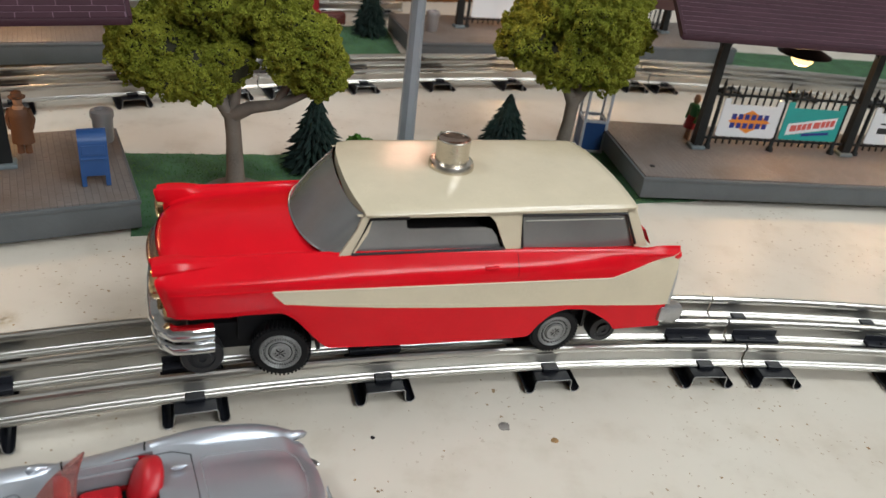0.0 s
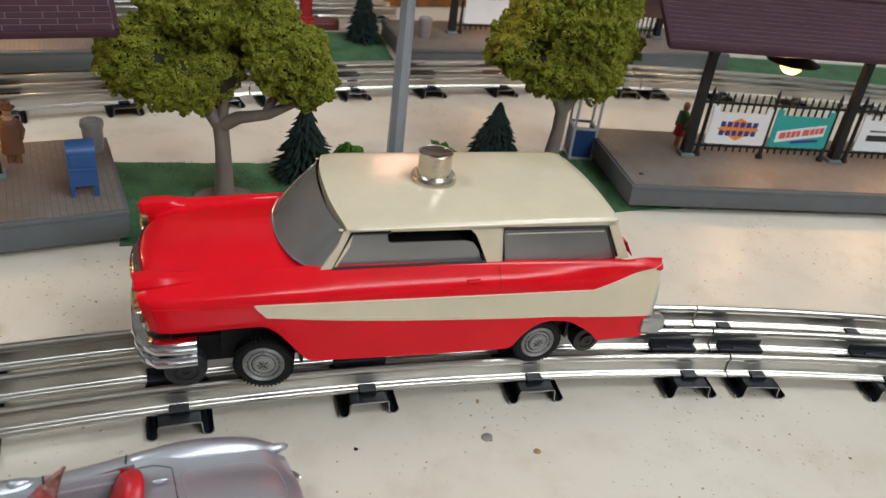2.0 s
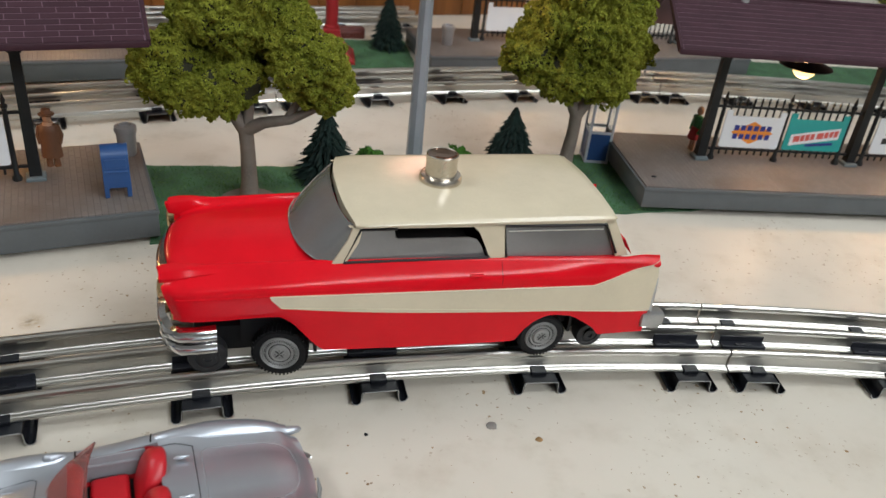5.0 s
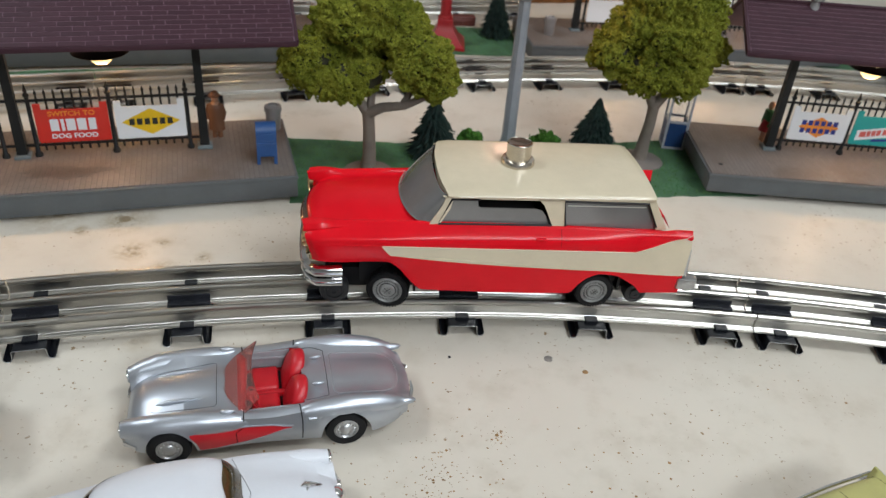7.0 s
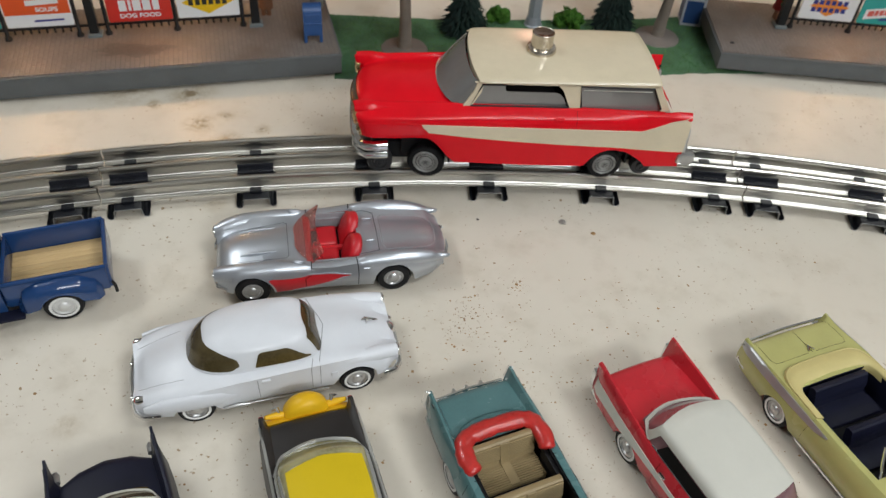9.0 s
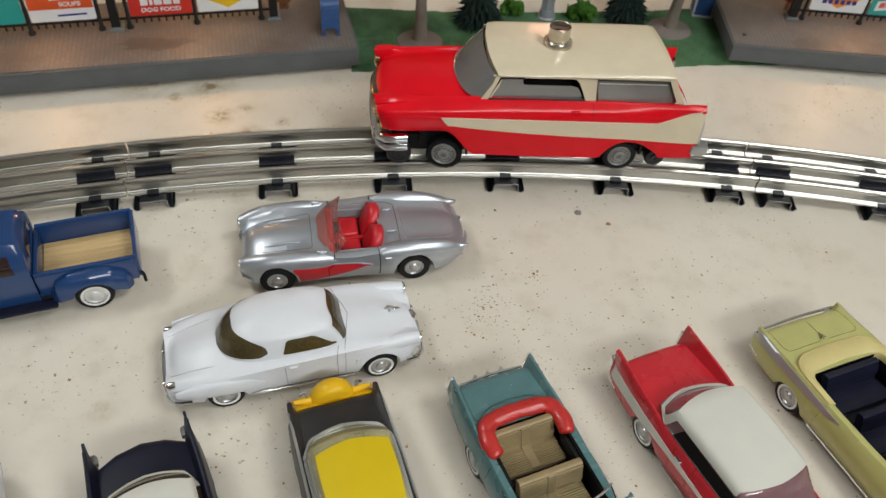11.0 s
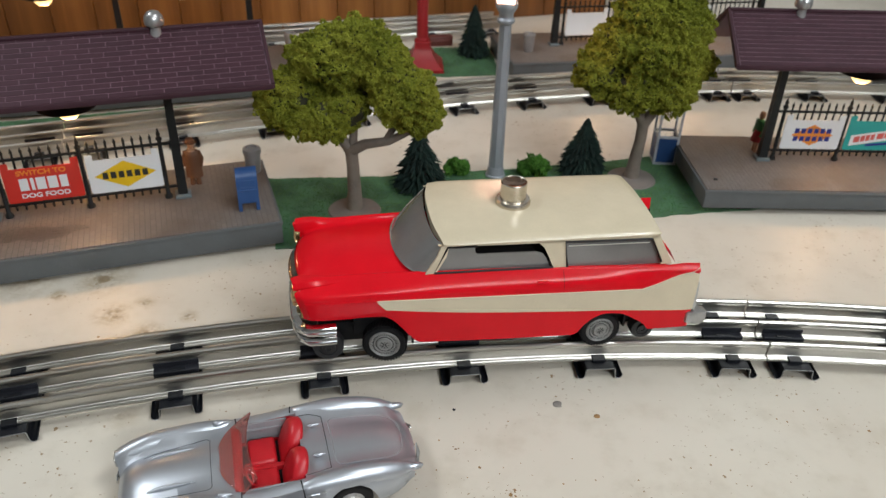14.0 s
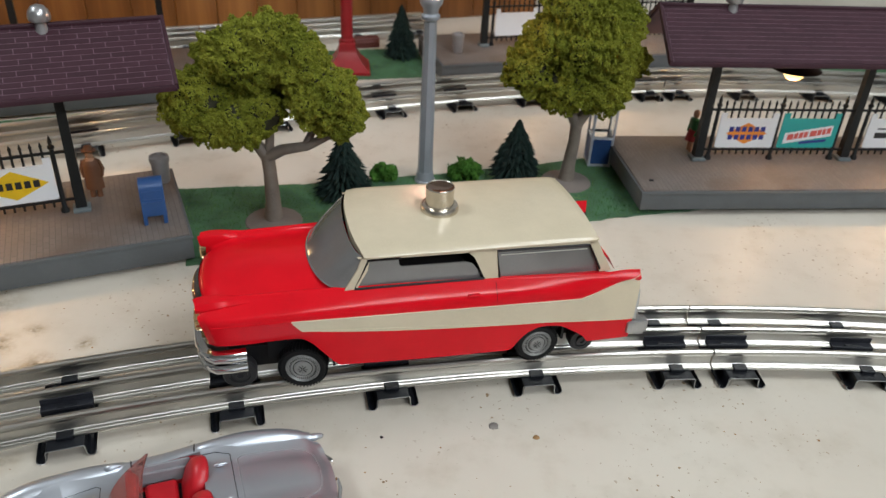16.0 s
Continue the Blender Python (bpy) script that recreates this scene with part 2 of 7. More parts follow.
def table_material():
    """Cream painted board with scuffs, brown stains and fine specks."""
    m, n, l, bs = nodes_of("cream_painted_board")
    base = mix_colour(n, l, ramp(n, l, noise_of(n, l, 5.0, 5).outputs[0], 0.3, 0.7), (0.60, 0.545, 0.46), (0.67, 0.615, 0.525))
    tc = n.new("ShaderNodeTexCoord")
    near = None
    for x, y, r in ((-0.252, 0.284, 0.026), (-0.227, 0.253, 0.018), (-0.20, 0.240, 0.018), (-0.30, 0.274, 0.034), (-0.178, 0.180, 0.010), (-0.165, 0.014, 0.009), (-0.27, 0.262, 0.010), (-0.216, 0.268, 0.010), (-0.185, 0.262, 0.009)):
        far = n.new("ShaderNodeVectorMath")
        far.operation = "DISTANCE"
        far.inputs[1].default_value = (x, y, 0)
        l.new(tc.outputs["Object"], far.inputs[0])
        fall = n.new("ShaderNodeMapRange")
        fall.inputs[1].default_value, fall.inputs[2].default_value, fall.inputs[3].default_value, fall.inputs[4].default_value = 0.0, r, 1.0, 0.0
        l.new(far.outputs["Value"], fall.inputs[0])
        if near is None:
            near = fall.outputs[0]
        else:
            top = n.new("ShaderNodeMath")
            top.operation = "MAXIMUM"
            l.new(near, top.inputs[0])
            l.new(fall.outputs[0], top.inputs[1])
            near = top.outputs[0]
    smear = ramp(n, l, noise_of(n, l, 95.0, 6, 0.7).outputs[0], 0.36, 0.66)
    both_of = n.new("ShaderNodeMath")
    both_of.operation = "MULTIPLY"
    l.new(ramp(n, l, near, 0.05, 0.75), both_of.inputs[0])
    l.new(smear, both_of.inputs[1])
    c = mix_colour(n, l, both_of.outputs[0], base, (0.42, 0.34, 0.23))
    middle = n.new("ShaderNodeMath")
    middle.operation = "MULTIPLY"
    l.new(ramp(n, l, near, 0.55, 0.95), middle.inputs[0])
    l.new(ramp(n, l, noise_of(n, l, 160.0, 5, 0.6).outputs[0], 0.42, 0.58), middle.inputs[1])
    c = mix_colour(n, l, middle.outputs[0], c, (0.23, 0.17, 0.10))
    haze = ramp(n, l, noise_of(n, l, 38.0, 5, 0.6).outputs[0], 0.45, 0.8)
    c = mix_colour(n, l, haze, c, (0.545, 0.485, 0.395))
    dot = noise_of(n, l, 330.0, 2, 0.5)
    where = ramp(n, l, noise_of(n, l, 11.0, 2).outputs[0], 0.45, 0.62)
    mul = n.new("ShaderNodeMath")
    mul.operation = "MULTIPLY"
    l.new(ramp(n, l, dot.outputs[0], 0.655, 0.71), mul.inputs[0])
    l.new(where, mul.inputs[1])
    c = mix_colour(n, l, mul.outputs[0], c, (0.30, 0.20, 0.10))
    l.new(c, bs.inputs["Base Color"])
    bs.inputs["Roughness"].default_value = 0.42
    fine = noise_of(n, l, 240.0, 5)
    bump_of(n, l, bs, fine.outputs[0], 0.06, 0.001)
    return m


def deck_material(name="moulded_paving", tone=1.0, gloss=0.5):
    """Moulded paving of small blocks, dusty and unevenly stained."""
    m, n, l, bs = nodes_of(name)
    tc = n.new("ShaderNodeTexCoord")
    br = n.new("ShaderNodeTexBrick")
    br.inputs["Scale"].default_value = 1.0
    br.inputs["Brick Width"].default_value, br.inputs["Row Height"].default_value = 0.0070, 0.0033
    br.inputs["Mortar Size"].default_value, br.inputs["Mortar Smooth"].default_value = 0.00035, 0.5
    for slot, v in (("Color1", (0.150, 0.132, 0.120)), ("Color2", (0.175, 0.152, 0.138)), ("Mortar", (0.112, 0.099, 0.090))):
        br.inputs[slot].default_value = (*(q * tone for q in v), 1)
    turn = n.new("ShaderNodeMapping")
    turn.inputs["Rotation"].default_value = (0, 0, math.pi / 2)
    l.new(tc.outputs["Object"], turn.inputs[0])
    l.new(turn.outputs[0], br.inputs["Vector"])
    dirt = ramp(n, l, noise_of(n, l, 30.0, 4).outputs[0], 0.42, 0.72)
    c = mix_colour(n, l, dirt, br.outputs["Color"], tuple(q * tone for q in (0.125, 0.100, 0.084)))
    l.new(c, bs.inputs["Base Color"])
    bs.inputs["Roughness"].default_value = gloss
    inv = n.new("ShaderNodeMath")
    inv.operation = "SUBTRACT"
    inv.inputs[0].default_value = 1.0
    l.new(br.outputs["Fac"], inv.inputs[1])
    bump_of(n, l, bs, inv.outputs[0], 0.5, 0.0005)
    return m


def wood(name, a, b, stretch, scale):
    m, n, l, bs = nodes_of(name)
    g = noise_of(n, l, scale, 6, 0.6, stretch)
    oi = n.new("ShaderNodeObjectInfo")
    c = mix_colour(n, l, ramp(n, l, g.outputs[0], 0.3, 0.7), a, b)
    hs = n.new("ShaderNodeHueSaturation")
    mr = n.new("ShaderNodeMapRange")
    mr.inputs[3].default_value, mr.inputs[4].default_value = 0.75, 1.2
    l.new(oi.outputs["Random"], mr.inputs[0])
    l.new(mr.outputs[0], hs.inputs["Value"])
    l.new(c, hs.inputs["Color"])
    l.new(hs.outputs[0], bs.inputs["Base Color"])
    bs.inputs["Roughness"].default_value = 0.4
    bump_of(n, l, bs, g.outputs[0], 0.15, 0.001)
    return m


TABLE, DECK, DAMP = table_material(), deck_material(), deck_material("damp_paving", 0.62, 0.38)
PANEL = wood("varnished_panel_wood", (0.150, 0.055, 0.012), (0.30, 0.125, 0.032), (1, 1, 0.06), 60.0)
WOODBED = wood("bed_plank_wood", (0.50, 0.335, 0.15), (0.62, 0.44, 0.22), (0.05, 1, 1), 500.0)

# ---- shaping helpers: all lengths in millimetres ----
MM = 0.001


def part(name, bm, mat, parent=None, label="", smooth=35.0, at=None):
    """Links a bmesh as one mesh object under a thing or part."""
    me = bpy.data.meshes.new(name)
    bmesh.ops.scale(bm, vec=(MM, MM, MM), verts=bm.verts)
    bmesh.ops.recalc_face_normals(bm, faces=bm.faces)
    bm.to_mesh(me)
    bm.free()
    for m in mat if isinstance(mat, (list, tuple)) else (mat,):
        me.materials.append(m)
    if smooth:
        me.shade_smooth()
        me.set_sharp_from_angle(angle=radians(smooth))
    return link_part(name, me, parent, label, at)


def link_part(name, me, parent=None, label="", at=None):
    ob = new(name, me)
    if parent:
        ob.parent = parent
    if at is not None:
        ob.matrix_basis = at
    if label:
        ob["label"] = label
    return ob


def mm(x, y, z, rz=0.0, rx=0.0, ry=0.0):
    return pose(x * MM, y * MM, z * MM, rx, ry, rz)


def thing(name, at, label, category, group="", kind=""):
    ob = new(name)
    ob.empty_display_size = 0.01
    ob.matrix_basis = at
    return tagged(ob, label, category, group, kind)


def box(bm, x0, x1, y0, y1, z0, z1, bev=0.0, m=None, seg=2):
    vs = [bm.verts.new((x, y, z)) for x in (x0, x1) for y in (y0, y1) for z in (z0, z1)]
    fs = [bm.faces.new([vs[i] for i in q]) for q in ((0, 1, 3, 2), (4, 6, 7, 5), (0, 4, 5, 1), (2, 3, 7, 6), (0, 2, 6, 4), (1, 5, 7, 3))]
    if bev:
        es = {e for f in fs for e in f.edges}
        r = bmesh.ops.bevel(bm, geom=list(es), offset=bev, segments=seg, affect="EDGES", profile=0.5)
        vs = list({v for f in r["faces"] for v in f.verts} | {v for v in vs if v.is_valid})
    if m is not None:
        bmesh.ops.transform(bm, matrix=m, verts=vs)
    return vs


def lathe(bm, prof, seg=24, m=None, cap=True):
    """prof: radius and height from bottom to top, turned round z."""
    rings = []
    for r, z in prof:
        rings.append([bm.verts.new((r * math.cos(2 * math.pi * k / seg), r * math.sin(2 * math.pi * k / seg), z)) for k in range(seg)])
    for a, b in zip(rings, rings[1:]):
        for k in range(seg):
            bm.faces.new((a[k], a[(k + 1) % seg], b[(k + 1) % seg], b[k]))
    if cap:
        bm.faces.new(list(reversed(rings[0])))
        bm.faces.new(rings[-1])
    vs = [v for r in rings for v in r]
    if m is not None:
        bmesh.ops.transform(bm, matrix=m, verts=vs)
    return vs


def prism(bm, pts, y0, y1):
    """A polygon in x and z, pushed along y."""
    a, b = [bm.verts.new((x, y0, z)) for x, z in pts], [bm.verts.new((x, y1, z)) for x, z in pts]
    bm.faces.new(a)
    bm.faces.new(list(reversed(b)))
    for k in range(len(pts)):
        j = (k + 1) % len(pts)
        bm.faces.new((a[k], b[k], b[j], a[j]))
    return a + b


def slab(bm, pts, z0, z1):
    """A polygon in x and y, pushed along z."""
    a, b = [bm.verts.new((x, y, z0)) for x, y in pts], [bm.verts.new((x, y, z1)) for x, y in pts]
    bm.faces.new(list(reversed(a)))
    bm.faces.new(b)
    for k in range(len(pts)):
        j = (k + 1) % len(pts)
        bm.faces.new((a[k], a[j], b[j], b[k]))
    return a + b


def loft(bm, rings, closed=False, caps=False, skip=None):
    vs = [[bm.verts.new(p) for p in r] for r in rings]
    for i, (a, b) in enumerate(zip(vs, vs[1:])):
        for j in range(len(a) if closed else len(a) - 1):
            if skip and skip(i, j):
                continue
            k = (j + 1) % len(a)
            bm.faces.new((a[j], a[k], b[k], b[j]))
    if caps:
        bm.faces.new(list(reversed(vs[0])))
        bm.faces.new(vs[-1])
    return [v for r in vs for v in r]


def tube(bm, pts, r, seg=8, caps=True):
    """A round bar along points; r: one radius, or one for each point."""
    pts = [Vector(p) for p in pts]
    rs = r if isinstance(r, (list, tuple)) else [r] * len(pts)
    rings, side = [], None
    for i, p in enumerate(pts):
        d = (pts[min(i + 1, len(pts) - 1)] - pts[max(i - 1, 0)]).normalized()
        side = (side - d * side.dot(d)).normalized() if side else d.orthogonal().normalized()
        up = d.cross(side)
        rings.append([p + rs[i] * (math.cos(2 * math.pi * k / seg) * side + math.sin(2 * math.pi * k / seg) * up) for k in range(seg)])
    return loft(bm, rings, closed=True, caps=caps)


def K(x, *pts):
    """A smooth curve through (x, value) pairs given in rising x."""
    xs, ys = [p[0] for p in pts], [p[1] for p in pts]
    if x <= xs[0]:
        return ys[0]
    if x >= xs[-1]:
        return ys[-1]
    i = max(k for k in range(len(xs) - 1) if xs[k] <= x)
    h = xs[i + 1] - xs[i]

    def slope(k):
        if k <= 0 or k >= len(xs) - 1:
            return 0.0 if len(xs) > 2 else (ys[-1] - ys[0]) / (xs[-1] - xs[0])
        a, b = (ys[k] - ys[k - 1]) / (xs[k] - xs[k - 1]), (ys[k + 1] - ys[k]) / (xs[k + 1] - xs[k])
        return 0.0 if a * b <= 0 else 2 * a * b / (a + b)

    s = (x - xs[i]) / h
    return (ys[i] * (1 + 2 * s) + slope(i) * h * s) * (1 - s) ** 2 + (ys[i + 1] * (3 - 2 * s) - slope(i + 1) * h * (1 - s)) * s * s


def arch(x, x0, r, zc):
    """The height of a wheel arch over x, or a low value outside it."""
    return zc + math.sqrt(r * r - (x - x0) ** 2) if abs(x - x0) < r else -99.0


def over(section, x, y):
    """The height of a body's top at x and y."""
    half = section(x)
    for (ya, za), (yb, zb) in reversed(list(zip(half, half[1:]))):
        if min(ya, yb) - 1e-6 <= y <= max(ya, yb) + 1e-6 and abs(yb - ya) > 1e-6:
            return za + (zb - za) * (y - ya) / (yb - ya)
    return half[-1][1]


def trimmed(prof, s, n):
    """A section whose lowest n points are drawn up along its own curve to begin at height s."""
    top = prof[n - 1][1]
    s = min(s, top - 0.3)
    out = []
    for k in range(n):
        z = s + (top - s) * k / (n - 1)
        y = prof[0][0]
        for (ya, za), (yb, zb) in zip(prof[:n], prof[1:n]):
            if za <= z <= zb + 1e-9:
                y = ya + (yb - ya) * (z - za) / max(1e-6, zb - za)
        out.append((y, z))
    return out + prof[n:]


def steps(a, b, d):
    n = max(1, int(round(abs(b - a) / d)))
    return [a + (b - a) * k / n for k in range(n + 1)]


def shell(bm, xs, section, skip=None, lip=3.0):
    """A car body: sections of (y, z) from the sill to the middle of the top, for both sides, with a turned-in lip at the sill."""
    rings = []
    for x in xs:
        half = section(x)
        y0, z0 = half[0]
        half = [(y0 - lip, z0 + 0.4)] + list(half)
        rings.append([(x, y, z) for y, z in half] + [(x, -y, z) for y, z in reversed(half[:-1])])
    loft(bm, rings, skip=skip)
    for r in (rings[0], rings[-1]):
        bm.faces.new([bm.verts.new(p) for p in r])
    bmesh.ops.remove_doubles(bm, verts=bm.verts, dist=0.01)


def side_y(section, x, z):
    """How far out the body's side stands at x and z."""
    half = section(x)
    for (ya, za), (yb, zb) in zip(half, half[1:]):
        if min(za, zb) - 1e-6 <= z <= max(za, zb) + 1e-6 and abs(zb - za) > 1e-6:
            return ya + (yb - ya) * (z - za) / (zb - za)
    return half[0][0] if z < half[0][1] else half[2][0]


def skin(bm, section, xs, low, high, out=0.35, rows=5, side=1):
    """A thin panel that follows the body's side between two lines."""
    front = [[(x, side * (side_y(section, x, low(x) + (high(x) - low(x)) * k / rows) + out), low(x) + (high(x) - low(x)) * k / rows) for k in range(rows + 1)] for x in xs]
    back = [[(x, y - side * (out + 0.6), z) for x, y, z in r] for r in front]
    loft(bm, [f + list(reversed(b)) for f, b in zip(front, back)], closed=True, caps=True)


def tyre_wheel(parent, x, y, z, r, w, side, cap=CHROME, white=False, turn=0.0, dish=0.62, fancy=True, tread=False, hub=None):
    """A wheel under a car: tyre, hub, and the ring of a whitewall. side: 1 for the left, -1 for the right."""
    at = mm(x, y, z, turn) @ pose(0, 0, 0, -90 * side)
    bm = bmesh.new()
    lathe(bm, [(r * dish, -w), (r * 0.9, -w), (r, -w * 0.8), (r, -w * 0.2), (r * 0.93, -0.2), (r * 0.84, 0), (r * dish, -0.25), (r * dish - 0.3, -1.2)], 32)
    tyre = part("tyre", bm, RUBBER, None)
    wheel = part("wheel", hub or tyre_core(r * dish, w, fancy), cap, parent, at=at)
    tyre.parent = wheel
    if tread:
        bm = bmesh.new()
        for k in range(44):
            a = 2 * math.pi * k / 44
            box(bm, r - 0.6, r + 0.36, -0.36, 0.36, -w * 0.8, -w * 0.06, 0, Matrix.Rotation(a, 4, "Z"))
        part("tread", bm, RUBBER, wheel, smooth=0)
    if hub:
        bm = bmesh.new()
        for k in range(40):
            box(bm, r * dish * 0.70, r * dish * 0.80, -0.10, 0.10, -0.6, -0.12, 0, Matrix.Rotation(2 * math.pi * k / 40, 4, "Z"))
        for k in range(8):
            box(bm, r * dish * (0.04 if k % 2 else 0.16), r * dish * 0.27, -0.13, 0.13, 0.1, 0.48, 0, Matrix.Rotation(math.pi * k / 4, 4, "Z"))
        part("hub_notches", bm, DARK, wheel, smooth=0)
        for a, b, z in ((0.85, 0.88, -0.2), (0.53, 0.57, -0.42)):
            bm = bmesh.new()
            lathe(bm, [(r * dish * a, z - 0.2), (r * dish * a, z + 0.02), (r * dish * b, z + 0.02), (r * dish * b, z - 0.2)], 30, cap=False)
            part("hub_groove", bm, DARK, wheel)
    if white:
        bm = bmesh.new()
        lathe(bm, [(r * dish, -0.12), (r * 0.74, 0.02), (r * 0.74, -0.3), (r * dish, -0.4)], 32, cap=False)
        part("whitewall", bm, WHITEWALL, wheel)
    return wheel


def tyre_core(r, w, fancy=True):
    bm = bmesh.new()
    prof = [(r * 0.99, -w), (r * 0.99, -0.5), (r * 0.86, -0.15), (r * 0.76, -0.9), (r * 0.52, -0.7), (r * 0.42, 0.1), (r * 0.2, 0.55), (r * 0.05, 0.6)]
    lathe(bm, prof, 28)
    if fancy:
        for k in range(12):
            box(bm, r * 0.56, r * 0.72, -0.3, 0.3, -1.0, -0.35, 0.1, Matrix.Rotation(2 * math.pi * k / 12, 4, "Z"), 1)
    return bm


def ring_hub(r, w, cross):
    """A moulded wheel disc: fine rings, a ring of studs and a flat centre cap."""
    bm = bmesh.new()
    lathe(bm, [(r * 0.99, -w), (r * 0.99, -0.35), (r * 0.95, 0.10), (r * 0.90, -0.35), (r * 0.86, -0.05), (r * 0.81, -0.45), (r * 0.70, -0.55), (r * 0.66, -0.2), (r * 0.60, -0.5), (r * 0.50, -0.45), (r * 0.47, 0.30), (r * 0.40, 0.42), (r * 0.38, 0.15), (r * 0.05, 0.15)], 30)
    for k in range(18):
        box(bm, r * 0.72, r * 0.79, -0.18, 0.18, -0.7, -0.15, 0, Matrix.Rotation(2 * math.pi * k / 18, 4, "Z"))
    if cross:
        for k in range(4):
            box(bm, r * 0.05, r * 0.30, -0.16, 0.16, 0.1, 0.45, 0, Matrix.Rotation(math.pi * k / 2, 4, "Z"))
    return bm


def letters(text, size, mat, parent, at, name="lettering", bold=0.0, squeeze=1.0, label=""):
    """Text in the built-in font as a thin mesh, centred, read from -y."""
    cu = bpy.data.curves.new(name, "FONT")
    cu.body, cu.size, cu.extrude, cu.offset = text, size * MM, 0.00012, bold * MM
    cu.align_x, cu.align_y = "CENTER", "CENTER"
    tmp = bpy.data.objects.new(name, cu)
    scene.collection.objects.link(tmp)
    me = bpy.data.meshes.new_from_object(tmp.evaluated_get(bpy.context.evaluated_depsgraph_get()))
    bpy.data.objects.remove(tmp)
    me.transform(Matrix.Diagonal((squeeze, 1, 1, 1)))
    me.transform(Matrix.Rotation(math.pi / 2, 4, "X"))
    me.materials.clear()
    me.materials.append(mat)
    return link_part(name, me, parent, label, at)

# ---- the room and the board ----
def structure(name, bm, mat, label, at=None, smooth=0):
    return tagged(part(name, bm, mat, None, label, smooth, at), label, name.split("_")[0], kind="structure")


bm = bmesh.new()
slab(bm, [(-1500, -650), (1500, -650), (1500, 1500), (-1500, 1500)], -18, 0)
structure("table_top", bm, TABLE, "cream painted layout board with brown stains and specks")
bm = bmesh.new()
slab(bm, [(-2600, -2600), (2600, -2600), (2600, 2600), (-2600, 2600)], -920, -900)
structure("floor", bm, CARPET, "brown floor of the room under the layout")
bm = bmesh.new()
slab(bm, [(-2600, -2600), (2600, -2600), (2600, 2600), (-2600, 2600)], 1500, 1520)
structure("ceiling", bm, CEILING, "plain off-white ceiling of the room")
for nm, pts in (("wall_south", [(-2600, -2640), (2600, -2640), (2600, -2600), (-2600, -2600)]), ("wall_east", [(2600, -2600), (2640, -2600), (2640, 2600), (2600, 2600)]),
                ("wall_west", [(-2640, -2600), (-2600, -2600), (-2600, 2600), (-2640, 2600)]), ("wall_north", [(-2600, 1620), (2600, 1620), (2600, 1660), (-2600, 1660)])):
    bm = bmesh.new()
    slab(bm, pts, -900, 1500)
    structure(nm, bm, WALLPAINT, "pale painted wall of the room")

# a low partition of upright varnished boards behind the far track
PW = thing("wall_panelling", mm(-336, 787, 0, 28.5), "orange-brown varnished upright board panelling behind the far track", "panelling", kind="structure")
bm = bmesh.new()
box(bm, -900, 420, 12, 30, -17.9, 420)
part("backing", bm, PANEL, PW, smooth=0)
bm = bmesh.new()
box(bm, 0, 43.6, 0, 11.8, 0.2, 420, 0.8, seg=1)
plank = part("plank", bm, PANEL, PW, at=mm(-900, 0, 0))
for k in range(1, 30):
    link_part("plank", plank.data, PW, at=mm(-900 + 44 * k, random.uniform(-0.6, 0.6), 0))

# ---- grass mats ----
def grass_mat(pts, blades, label, seed):
    rng = random.Random(seed)
    g = thing("grass_mat", mm(0, 0, 0), label, "grass mat", "grass mats of the layout", "structure")
    edge = []
    for k, (x, y) in enumerate(pts):
        x2, y2 = pts[(k + 1) % len(pts)]
        n = max(2, int(math.hypot(x2 - x, y2 - y) / 6))
        for s in range(n):
            edge.append((x + (x2 - x) * s / n + rng.uniform(-0.9, 0.9), y + (y2 - y) * s / n + rng.uniform(-0.9, 0.9)))
    bm = bmesh.new()
    slab(bm, edge, 0.05, 0.9)
    part("mat", bm, GRASS, g, smooth=0)
    xs, ys = [p[0] for p in pts], [p[1] for p in pts]

    def inside(x, y):
        hit = False
        for k, (xa, ya) in enumerate(pts):
            xb, yb = pts[k - 1]
            if (ya > y) != (yb > y) and x < (xb - xa) * (y - ya) / (yb - ya) + xa:
                hit = not hit
        return hit

    vs, fs = [], []
    while len(fs) < blades:
        x, y = rng.uniform(min(xs), max(xs)), rng.uniform(min(ys), max(ys))
        if inside(x, y):
            a, h, w = rng.uniform(0, 6.28), rng.uniform(0.6, 1.7), 0.28
            i = len(vs)
            vs += [(x - w * math.cos(a), y - w * math.sin(a), 0.8), (x + w * math.cos(a), y + w * math.sin(a), 0.8), (x + rng.uniform(-1, 1), y + rng.uniform(-1, 1), 0.8 + h)]
            fs.append((i, i + 1, i + 2))
    me = bpy.data.meshes.new("grass_fibres")
    me.from_pydata([(x * MM, y * MM, z * MM) for x, y, z in vs], [], fs)
    me.materials.append(GRASSB)
    tagged(link_part("grass_fibres", me, g), kind="stuff")
    return g


grass_mat([(-163, 341), (-60, 384), (40, 428), (120, 464), (166, 482), (133, 492), (118, 486), (101, 562), (55, 536), (-20, 501), (-113, 463), (-212, 432)], 15000, "dark green grass mat with short fibres between the platforms", 3)
grass_mat([(-168, 672), (-66, 712), (-92, 800), (-200, 758)], 2500, "green grass mat round the red tower foot", 4)
grass_mat([(252, 806), (560, 850), (560, 960), (236, 880)], 2500, "green grass mat beyond the curved track", 5)
grass_mat([(-640, 320), (-420, 458), (-228, 584), (-226, 609), (-540, 434.5), (-660, 368)], 5000, "narrow green grass strip before a far platform", 6)

